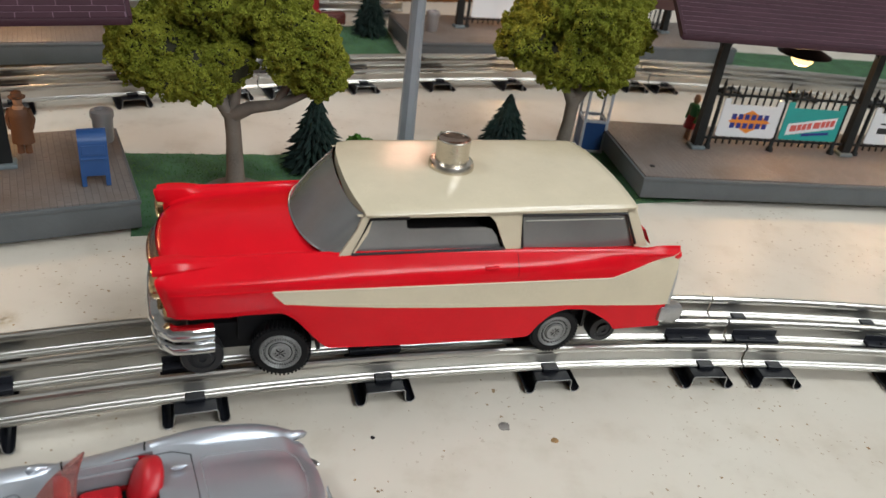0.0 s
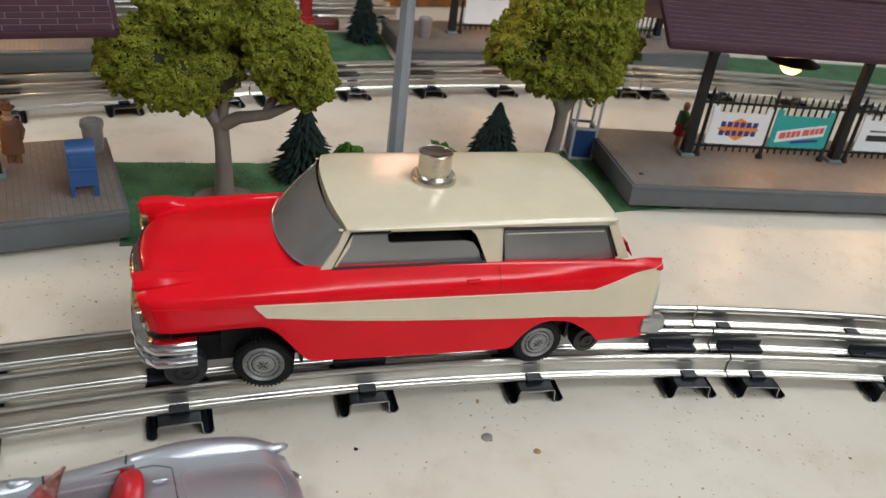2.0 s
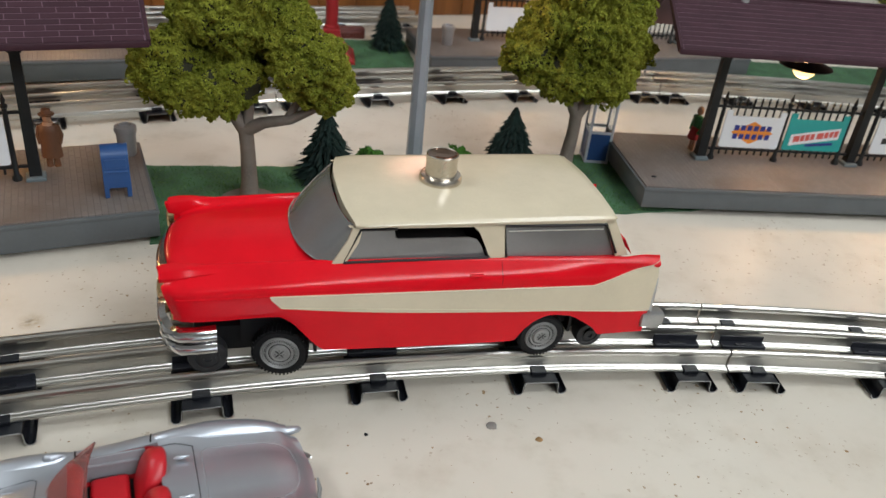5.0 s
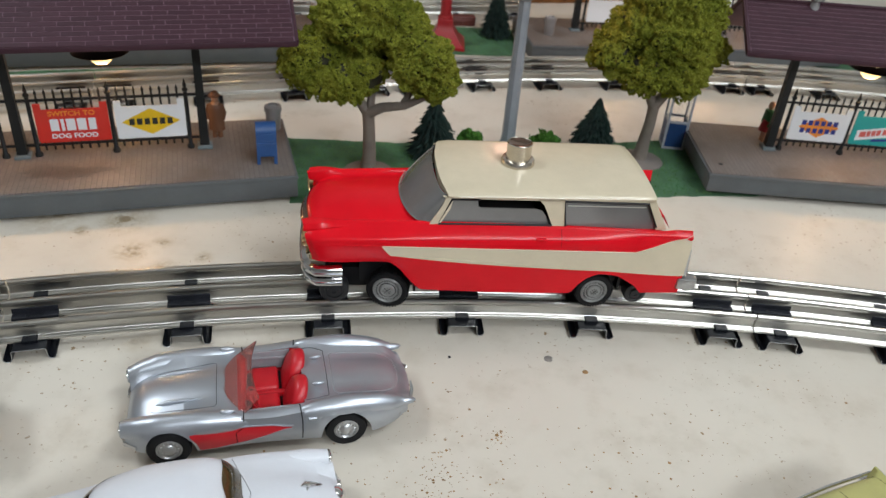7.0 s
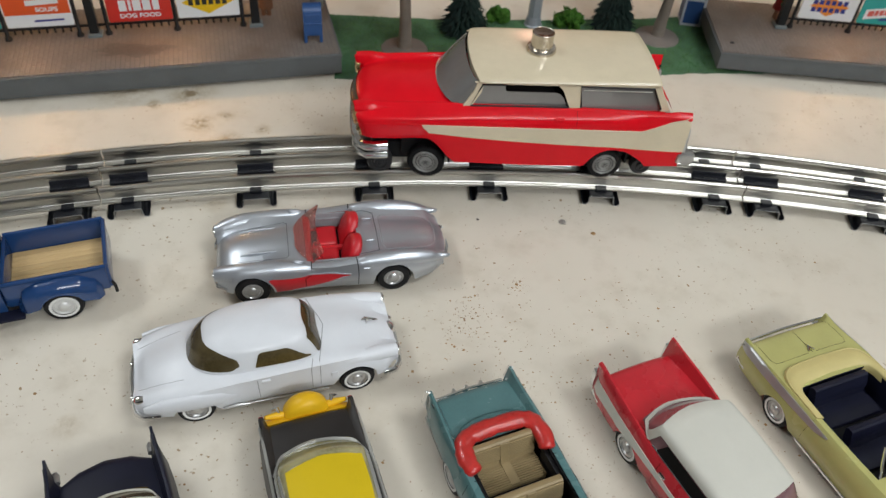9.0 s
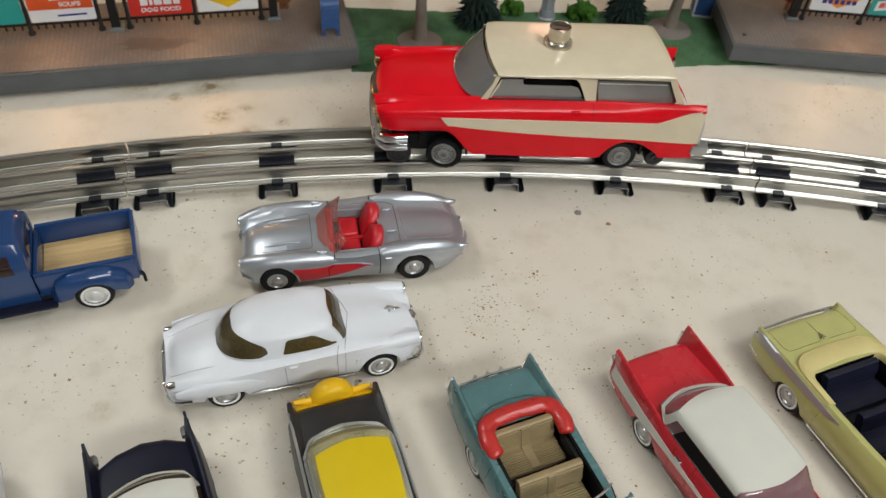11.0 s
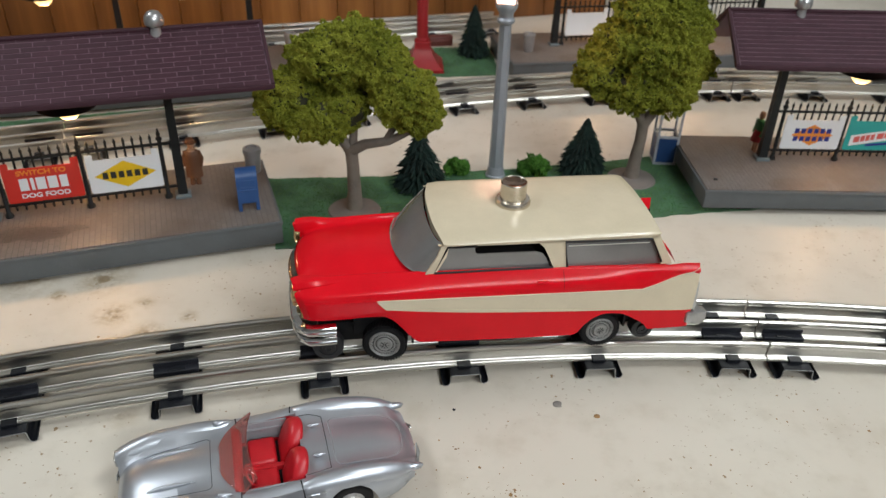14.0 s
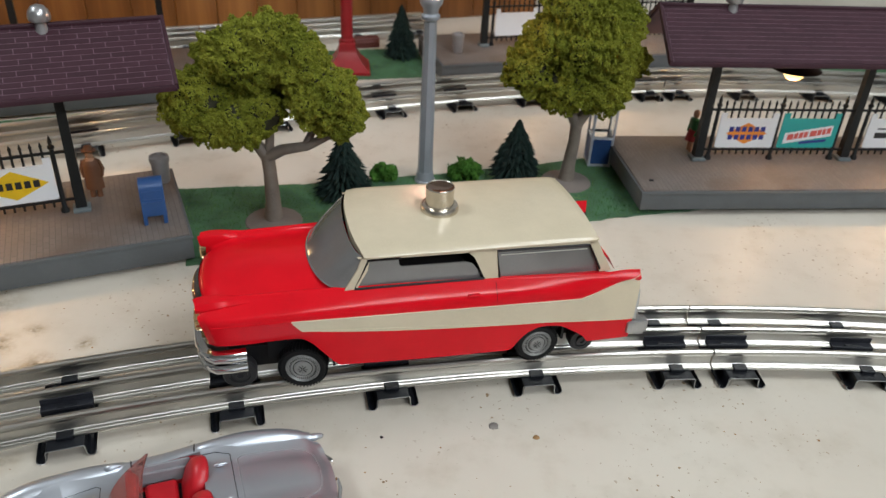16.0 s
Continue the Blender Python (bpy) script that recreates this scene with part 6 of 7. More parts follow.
        edge = [(x, K(x, (-14, 16.6), (-4, 18.1), (10, 18.5), (29, 18.1))) for x in steps(29.4, -14.6, 3)] + [(x, K(x, (-14, 15.4), (0, 10.8), (12, 7.4), (19, 6.4))) for x in steps(-14.2, 17, 3)]
        tube(bm, [(x, s * (side_y(sec, x, z) + 0.15), z) for x, z in edge], 0.4, 6)
        part("cove_trim", bm, SILVER, C, "bright cove moulding")
        for pts in (((9.6, 0.04), (9.8, 0.24), (6.4, 0.30), (6.0, 0.52)), ((-18.6, 0.04), (-18.9, 0.30), (-18.0, 0.52))):
            part("door_gap", lines(S, pts, 0.3, (s,)), DARK, C)
        bm = bmesh.new()
        ys = side_y(sec, -23.2, 19.4)
        box(bm, -25.2, -21.2, s * ys - 0.5, s * ys + 0.6, 18.4, 20.4, 0.3, seg=1)
        part("side_badge", bm, SILVER, C)
        bm = bmesh.new()
        tube(bm, [bow(Vector((x, s * y, over(sec, x, y) + dz))) for x, y, dz in ((43, 9.0, 0.0), (38, 9.2, 0.4), (32, 9.4, 0.5), (24, 9.6, 0.0))], [0.4, 1.0, 0.8, 0.2], 8)
        part("hood_ridge", bm, SILVER, C, "raised hood ridge", 60)
        bm = bmesh.new()
        lathe(bm, [(0.2, -4), (1.4, -1), (1.5, 1.5), (0.3, 2.6)], 10, Matrix.Translation((13.5, s * 20.8, 24.6)) @ Matrix.Rotation(math.pi / 2, 4, "Y"))
        part("cowl_vent", bm, SILVER, C, smooth=50)
        bm = bmesh.new()
        lathe(bm, [(0.2, -2.4), (0.9, -1), (0.8, 1), (0.1, 3.0)], 8, Matrix.Translation((-27, s * 9.0, 25.0)) @ Matrix.Rotation(-math.pi / 2, 4, "Y"))
        part("deck_bump", bm, SILVER, C, smooth=50)
        round_lamp(C, 62.8, s * 17.3, 17.7, 3.3, LENSCLEAR, "headlamp", 1, 2.0)
        for nm, rows, axle in (("front_fender", ((2, 22.6, 19.4, 1.8, 2.4), (12, 21.8, 19.6, 3.8, 4.8), (26, 21.0, 19.8, 4.9, 5.9), (40, 20.3, 19.6, 5.0, 5.8), (52, 19.0, 18.9, 4.7, 5.0), (59.5, 17.8, 18.0, 4.1, 4.3), (62.4, 17.4, 17.7, 3.6, 3.7)), FA),
                               ("rear_fender", ((-65.0, 19.2, 17.9, 2.3, 2.5), (-60, 19.6, 18.5, 3.7, 4.0), (-51, 20.4, 19.6, 4.6, 5.4), (-38, 21.2, 20.4, 4.9, 6.0), (-24, 21.8, 20.4, 4.0, 5.0), (-13, 22.4, 20.2, 2.2, 2.8)), RA)):
            bm = bmesh.new()
            xs2 = steps(rows[0][0], rows[-1][0], 1.5)
            rings = []
            for x in xs2:
                cy2, cz2, ry, rz = (K(x, *[(q[0], q[k]) for q in rows]) for k in (1, 2, 3, 4))
                low = 20.4 if abs(x - axle) < 11.8 else 14.5
                rings.append([(x, s * (cy2 + ry * math.cos(a)), max(cz2 + rz * math.sin(a), low)) for a in [2 * math.pi * k / 20 for k in range(20)]])
            loft(bm, rings, closed=True, caps=True)
            part(nm, bm, SILVER, C, "rounded silver fender crest", 50)
        bm = bmesh.new()
        lathe(bm, [(1.9, 0), (1.7, 3.0), (1.2, 5.6), (0.2, 6.6)], 12, Matrix.Translation((-64.2, s * 19.2, 17.8)) @ Matrix.Rotation(-math.pi / 2, 4, "Y"))
        part("tail_lamp", bm, SILVER, C, "bullet tail lamp", 50)
        bm = bmesh.new()
        tube(bm, [(63.0, s * 11.0, 10.0), (63.4, s * 14, 10.2), (61.5, s * 19, 11.0), (54, s * 23.4, 11.6)], 1.1, 7)
        part("front_bumper", bm, CHROME, C, "chrome corner bumper")
        bm = bmesh.new()
        tube(bm, [(-71.2, s * 5, 16.5), (-71.4, s * 8, 14.0), (-69.5, s * 13, 11.5), (-62.5, s * 21, 11.5)], [0.35, 0.8, 1.0, 0.8], 7)
        part("rear_bumper", bm, DULL, C, "dull chrome corner bumper")
    deck_line("trunk_line", sec, [(-34, 0), (-34, 12), (-36, 14), (-55, 13.4), (-59, 11.5), (-61, 8), (-61.5, 0)], 0.2, PALESEAM, C, bow)
    deck_line("deck_edge", sec, [(-31.5, 0), (-31.5, 15.5), (-26, 17.4), (-20, 17.8)], 0.2, SEAM, C, bow)
    deck_line("hood_line", sec, [(17.5, 0), (17.5, 13), (19, 14.4), (42, 12.6), (46, 11.4)], 0.16, SEAM, C, bow)
    bm = bmesh.new()
    box(bm, 55.0, 60.2, -10.5, 10.5, 8.4, 12.0, 1.4)
    for k in range(8):
        box(bm, 59.8, 60.8, -9.1 + k * 2.6 - 0.6, -9.1 + k * 2.6 + 0.6, 8.8, 12.0, 0.3, seg=1)
    part("grille", bm, CHROME, C, "chrome toothed grille")
    underside(C, -58, 52, 17, 5.5, 12)
    # a short nose before the front wheels
    for ob in C.children_recursive:
        if ob.matrix_basis.translation.length < 1e-6:
            for v in ob.data.vertices:
                if v.co.x > 0.044:
                    v.co.x = 0.044 + (v.co.x - 0.044) * 0.72
    four_wheels(C, FA, RA, 25.2, R, WHEELCAP, False, 7.5, True)


sports_car()


def coupe():
    C = thing("coupe_car", mm(-89.3, 75.6, 0, 32.6), "white toy coupe with wrap-round rear window and chrome bumpers", "toy car", GROUP)
    FA, RA, R = 38.2, -37.8, 8.8

    def sec(x):
        s = max(K(x, (-64, 9), (-56, 6.5), (50, 6.5), (60, 9)), arch(x, FA, 10.4, 8.4), arch(x, RA, 10.2, 6.2))
        out = K(x, (-64, 18.5), (-58, 22.2), (-36, 25.0), (-22, 24.6), (-12, 23.4), (20, 23.4), (38, 24.2), (52, 22.2), (60, 16.5))
        sz = K(x, (-64, 19.0), (-50, 21.6), (-30, 23.4), (-16, 24.6), (20, 25.2), (40, 24.6), (54, 21.6), (60, 18.5))
        sy = K(x, (-64, 15.6), (-56, 18.4), (-40, 20.6), (-20, 21.4), (20, 20.4), (44, 19.0), (60, 14.6))
        hz = K(x, (-64, 15.6), (-58, 20.4), (-44, 25.0), (-30, 26.6), (20, 27.6), (36, 26.6), (50, 23.6), (58, 20.0), (61, 16.5))
        vz = K(x, (-64, 16.2), (-56, 19.6), (-40, 23.6), (-20, 25.4), (20, 26.0), (40, 23.6), (52, 20.2), (60, 16.5))
        return trimmed([(out - 2.4, 5), (out - 0.5, 10.5), (out, 14), (out - 0.5, min(17.8, sz - 2)), (sy + 2.0, sz - 1.0), (sy, sz), (sy - 3.4, sz * 0.6 + vz * 0.4), (sy * 0.58, vz), (sy * 0.3, hz * 0.75 + vz * 0.25), (0, hz)], s, 5)

    bm = bmesh.new()
    shell(bm, steps(-64, 60.5, 1.3), sec, lip=2.0)
    part("body", bm, WHITE, C, "white painted body", 42)
    S = surface(sec)

    def G(phi, h, side):
        """The domed top: phi in degrees from the nose round to the tail, h from belt to crown."""
        a = radians(phi)
        ax = 32.6 if phi < 90 else 30.6
        n = K(phi, (0, 5.0), (50, 5.0), (105, 2.5), (180, 2.5))
        rad = (abs(math.cos(a) / ax) ** n + abs(math.sin(a) / 19.0) ** n) ** (-1 / n)
        lean = K(phi, (0, 1.0), (28, 0.9), (60, 0.50), (90, 0.40), (130, 0.62), (180, 1.0))
        d = K(h, (0, 0.0), (0.3, 3.6), (0.5, 7.6), (0.65, 12.0), (0.8, 18.0), (1.0, 33.0))
        q, z = max(0.0, rad - d * lean), K(h, (0, 24.6), (0.3, 31.2), (0.5, 35.4), (0.65, 38.2))
        if h > 0.5:
            f = (h - 0.5) / 0.5
            q, z = (rad - 7.6 * lean) * (1 - f ** 1.15), 35.4 + 5.2 * (1 - (1 - f) ** 2.2)
        return Vector((-8.5 + q * math.cos(a), side * q * math.sin(a), z))

    bm = bmesh.new()
    rows = [[G(phi, k / 24, 1) for k in range(25)] for phi in steps(0, 180, 4)] + [[G(phi, k / 24, -1) for k in range(25)] for phi in steps(180, 0, 4)]
    loft(bm, rows)
    bmesh.ops.remove_doubles(bm, verts=bm.verts, dist=0.02)
    part("roof", bm, WHITE, C, "white domed roof", 60)

    def band(p0, p1, low, high, sides=(1, -1)):
        bm = bmesh.new()
        for s in sides:
            rows = []
            for phi in steps(p0, p1, 3):
                row = []
                for k in range(9):
                    h = low(phi) + (high(phi) - low(phi)) * k / 8
                    p = G(phi, h, s)
                    n = (G(phi + 1, h, s) - G(phi - 1, h, s)).cross(G(phi, h + 0.02, s) - G(phi, max(0, h - 0.02), s)).normalized()
                    c = p - Vector((-8.5, 0, 28))
                    row.append(p + (n if n.dot(c) > 0 else -n) * 0.22)
                rows.append(row)
            loft(bm, rows)
        return bm

    part("rear_glass", band(112, 180, lambda p: K(p, (112, 0.20), (122, 0.13), (150, 0.10), (180, 0.08)), lambda p: K(p, (112, 0.24), (115, 0.33), (122, 0.39), (150, 0.52), (180, 0.54))), AMBERGLASS, C, "smoked wrap-round rear window", 60)
    for s in (1, -1):
        part("side_glass", band(33, 90, lambda p: K(p, (33, 0.13), (83, 0.13), (90, 0.14)), lambda p: K(p, (33, 0.16), (48, 0.43), (78, 0.44), (84, 0.40), (90, 0.16)), (s,)), AMBERGLASS, C, "smoked side window", 60)
    part("front_glass", band(0, 27, lambda p: 0.10, lambda p: K(p, (0, 0.52), (22, 0.50), (27, 0.45))), AMBERGLASS, C, "smoked windscreen", 60)
    trim_line("door_line", S, [(16.5, 0.06), (16.5, 0.42), (18, 0.55)], 0.18, PALESEAM, C)
    trim_line("door_line", S, [(-8.4, 0.06), (-8.8, 0.45)], 0.18, PALESEAM, C)
    trim_line("cowl_line", S, [(20.4, 0.1), (20.8, 0.5), (24, 0.8), (26, 1.0)], 0.18, PALESEAM, C)
    deck_line("trunk_line", sec, [(-62, 12.5), (-48, 14.2), (-40, 15.2)], 0.12, PALESEAM, C)
    for s in (1, -1):
        bm = bmesh.new()
        rings = []
        for x, r in ((-60, 2.0), (-52, 4.4), (-38, 5.4), (-26, 5.0), (-19, 3.0), (-16.5, 0.4)):
            rings.append([(x, s * (22.6 + 0.5 * r * math.cos(a)), 15.6 + r * math.sin(a)) for a in [2 * math.pi * k / 14 for k in range(14)]])
        loft(bm, rings, closed=True, caps=True)
        part("rear_fender", bm, WHITE, C, "bulging rear fender", 60)
        bm = bmesh.new()
        box(bm, -7.0, -2.6, s * 23.4 - 0.7, s * 23.4 + 0.9, 20.6, 22.4, 0.8, seg=3)
        part("door_handle", bm, WHITE, C)
        bm = bmesh.new()
        tube(bm, [(-26, s * 25.2, 9.6), (-19, s * 25.0, 9.8), (-13, s * 24.6, 8.6)], [0.5, 1.1, 0.4], 7)
        part("side_trim", bm, DULL, C)
        bm = bmesh.new()
        box(bm, -14, 24, s * 23.2 - 0.4, s * 23.2 + 0.4, 6.6, 7.6, 0.2, seg=1)
        part("sill_trim", bm, DULL, C)
        bm = bmesh.new()
        box(bm, 25.6, 29.0, s * 23.6 - 0.3, s * 23.6 + 0.3, 15.5, 19.0, 0.3, seg=1)
        part("fender_badge", bm, WHITE, C)
        round_lamp(C, 59.6, s * 17.2, 19.4, 3.2, LENSCLEAR, "headlamp", 1, 1.2)
        bm = bmesh.new()
        tube(bm, [(20, s * 20.4, 21.0), (36, s * 19.4, 21.0), (50, s * 18.0, 20.2), (59, s * 17.2, 19.4)], [1.5, 3.4, 3.9, 3.3], 14)
        part("front_fender", bm, WHITE, C, "rounded front fender", 60)
        round_lamp(C, -62.8, s * 17.4, 17.6, 1.9, LENSRED, "tail_lamp", -1, 3.0)
    bm = bmesh.new()
    lathe(bm, [(3.9, -4), (3.8, 0), (2.6, 1.8), (1.0, 2.8), (0.2, 3)], 16, Matrix.Translation((59.8, 0, 15.6)) @ Matrix.Rotation(math.pi / 2, 4, "Y"))
    part("bullet_nose", bm, CHROME, C, "chrome bullet nose", 50)
    bm = bmesh.new()
    tube(bm, [(45, 0, 25.2), (46.5, 0, 25.4), (49, 0, 25.0), (52, 0, 24.2), (53.5, 0, 23.6)], [0.2, 1.0, 1.2, 0.6, 0.2], 8)
    tube(bm, [(47.0, -2.4, 24.7), (48.6, 0, 25.2), (47.0, 2.4, 24.7)], [0.2, 0.5, 0.2], 5)
    part("hood_ornament", bm, CHROME, C)
    bumper(C, 61.5, 22.5, 9.6, 10, "front_bumper", 1.5)
    bumper(C, -65.5, 22.5, 9.6, 12, "rear_bumper", 1.5, -1)
    underside(C, -56, 54, 17, 5.0, 11)
    four_wheels(C, FA, RA, 23.2, R, WHEELCAP, True)


coupe()


def finned(name, at, label, body_mat, deck_mat, fin, top, fin_y=21.5, half_w=25.2, opening=None, nose_mat=None):
    """The shared lower body of the finned cars. Returns the thing, its section and surface."""
    C = thing(name, at, label, "toy car", GROUP)
    FA, RA = 38.0, -37.5

    def sec(x):
        s = max(K(x, (-72, 9), (-64, 7), (54, 6.5), (64, 9)), arch(x, FA, 9.9, 6.6), arch(x, RA, 9.8, 6.2))
        out = K(x, (-72, half_w - 3.4), (-66, half_w - 1.2), (-40, half_w), (20, half_w - 0.6), (50, half_w - 1.5), (64, half_w - 6))
        fz = K(x, (-72, fin), (-64, fin - 0.8), (-44, (fin + 24.5) / 2), (-20, 24.4), (30, 24.2), (56, 22.4), (64, 18))
        dz = K(x, (-72, top - 5.5), (-69.5, top - 1.6), (-66, top - 0.4), (-40, top + 0.8), (-20, 24.0), (30, 24.6), (54, 22.4), (64, 17))
        fy = K(x, (-72, fin_y - 0.6), (-40, fin_y + 0.4), (0, fin_y), (64, fin_y - 4))
        return trimmed([(out - 1.8, 5), (out, 11.5), (out + 0.2, 15), (out - 0.8, min(18.6, fz - 2)), (fy + 1.3, fz - 0.9), (fy + 0.5, fz), (fy - 0.5, fz - 0.1), (fy - 2.6, dz), (fy * 0.5, dz + 0.9), (0, dz + 1.2)], s, 5)

    xs = steps(-72, 64, 1.4)
    bm = bmesh.new()
    shell(bm, xs, sec, hole(xs, opening[0], opening[1], 8, 10) if opening else None, 2.0)
    part("body", bm, body_mat, C, "", 38)
    underside(C, -62, 56, 17, 5.5, 12)
    four_wheels(C, FA, RA, half_w - 0.8, 8.9, WHEELCAP, True)
    bumper(C, -73.0, half_w - 2.5, 10.5, 10, "rear_bumper", 1.6, -1)
    bumper(C, 65.5, half_w - 5, 10.0, 10, "front_bumper", 1.6)
    return C, sec, surface(sec)


def hardtop(C, roof_mat, glass, x_rear, x_front, z_top, half, trim, frame_r=0.75, back=0.0, edge=0.30, pillars=(1, -1)):
    """A hardtop with glass all round and a thin roof panel."""
    def green(x):
        top = K(x, (x_rear - 12, 24.4), (x_rear - 5, 30.5), (x_rear + 1, z_top - 0.9), ((x_rear + x_front) / 2, z_top), (x_front, z_top - 1.0), (x_front + 6, 30.5), (x_front + 14, 24.4))
        h = K(x, (x_rear - 12, half - 4.0), (x_rear - 2, half + 0.6), (x_front, half - 0.2), (x_front + 14, half - 2.0))
        t = max(0.2, top - 23.8)
        up = h - 0.20 * t
        return [(h, 23.8), (h - 0.10 * t, 23.8 + t * 0.45), (up, 23.8 + t * 0.86), (up - 1.2, 23.8 + t * 0.95), (up * 0.5, 23.8 + t * 0.99), (0, 23.8 + t)]

    G0, mid = surface(green), (x_rear + x_front) / 2

    def G(x, u, side):
        """The windows' surface, bowed outwards at the front and the back."""
        p = G0(x, u, side)
        p.x += 4.2 * (1 - (p.y / half) ** 2) * K(x, (x_rear - 2, -1.0), (mid, 0.0), (x_front + 2, 1.0))
        return p

    bm = bmesh.new()
    us = [k / 16 for k in range(17)]
    loft(bm, [[G(x, u, 1) for u in us] + [G(x, u, -1) for u in reversed(us[:-1])] for x in steps(x_rear - 12, x_front + 14, 1.2)])
    part("glasshouse", bm, glass, C, "tinted windows all round", 55)
    bm = both(G, ((x_rear + back, edge), (x_front, edge), (x_front + 0.6, 1.0), (x_rear - 1.2 + back, 1.0)), 0.7, 14, 12)
    bmesh.ops.remove_doubles(bm, verts=bm.verts, dist=0.05)
    part("roof", bm, roof_mat, C, "smooth roof panel", 55)
    for s in pillars:
        bm = bmesh.new()
        patch(bm, G, s, ((x_rear - 7.4, 0.05), (x_rear - 2.6, 0.05), (x_rear + 3.4, 0.40), (x_rear - 0.4, 0.42)), 4, 8, 0.6)
        part("rear_pillar", bm, roof_mat, C, smooth=55)
    trim_line("rear_glass_trim", G, [(x_rear - 11.6, 1.0), (x_rear - 11.0, 0.5), (x_rear - 9.6, 0.12), (x_rear - 3.2, 0.05)], frame_r, trim, C)
    trim_line("roof_trim", G, [(x_rear - 0.8 + back, 1.0), (x_rear - 0.4 + back, edge + 0.05), (x_front, edge + 0.01), (x_front + 0.5, 1.0)], 0.5, trim, C)
    return G


def red_car():
    C, sec, S = finned("hardtop_car", mm(129.6, 67.0, 0, -49.8), "red toy hardtop with tall fins and ivory roof", CARRED, CARRED, 30.5, 22.0)
    G = hardtop(C, IVORY, MAUVE, -27, 13, 38.0, 21.0, IVORY, 1.1)
    for s in (1, -1):
        # near-black panel over the glass paints the shade inside the open window
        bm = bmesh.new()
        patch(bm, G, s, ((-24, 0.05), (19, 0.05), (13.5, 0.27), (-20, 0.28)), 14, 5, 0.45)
        part("side_window", bm, DARK, C, "dark panel for the shaded open side window", 50)
        part("window_trim", lines(G, ((-27, 0.04), (19.5, 0.04)), 0.45, (s,)), CHROME, C)
    for s in (1, -1):
        bm = bmesh.new()
        skin(bm, sec, steps(30, -70, 4), lambda x: K(x, (-70, 14.6), (-10, 16.6), (30, 17.0)), lambda x: K(x, (-70, 21.6), (-40, 20.2), (-10, 18.8), (30, 18.0)), 0.3, 3, s)
        part("side_spear", bm, IVORY, C, "ivory side spear", 40)
        bm = bmesh.new()
        box(bm, -74.2, -71.4, s * 21.2 - 1.4, s * 21.2 + 1.4, 12, 24, 0.7)
        part("tail_lamp", bm, CHROME, C)
        bm = bmesh.new()
        box(bm, -20, 24, s * 24.9 - 0.5, s * 24.9 + 0.5, 6.6, 7.8, 0.3, seg=1)
        part("sill_trim", bm, CHROME, C)
        bm = bmesh.new()
        box(bm, -16, -12, s * 24.4 - 0.8, s * 24.4 + 0.8, 20.6, 21.6, 0.3, seg=1)
        part("door_handle", bm, CHROME, C)
    trim_line("door_line", S, [(-18, 0.06), (-18.4, 0.5)], 0.13, DARK, C)


red_car()


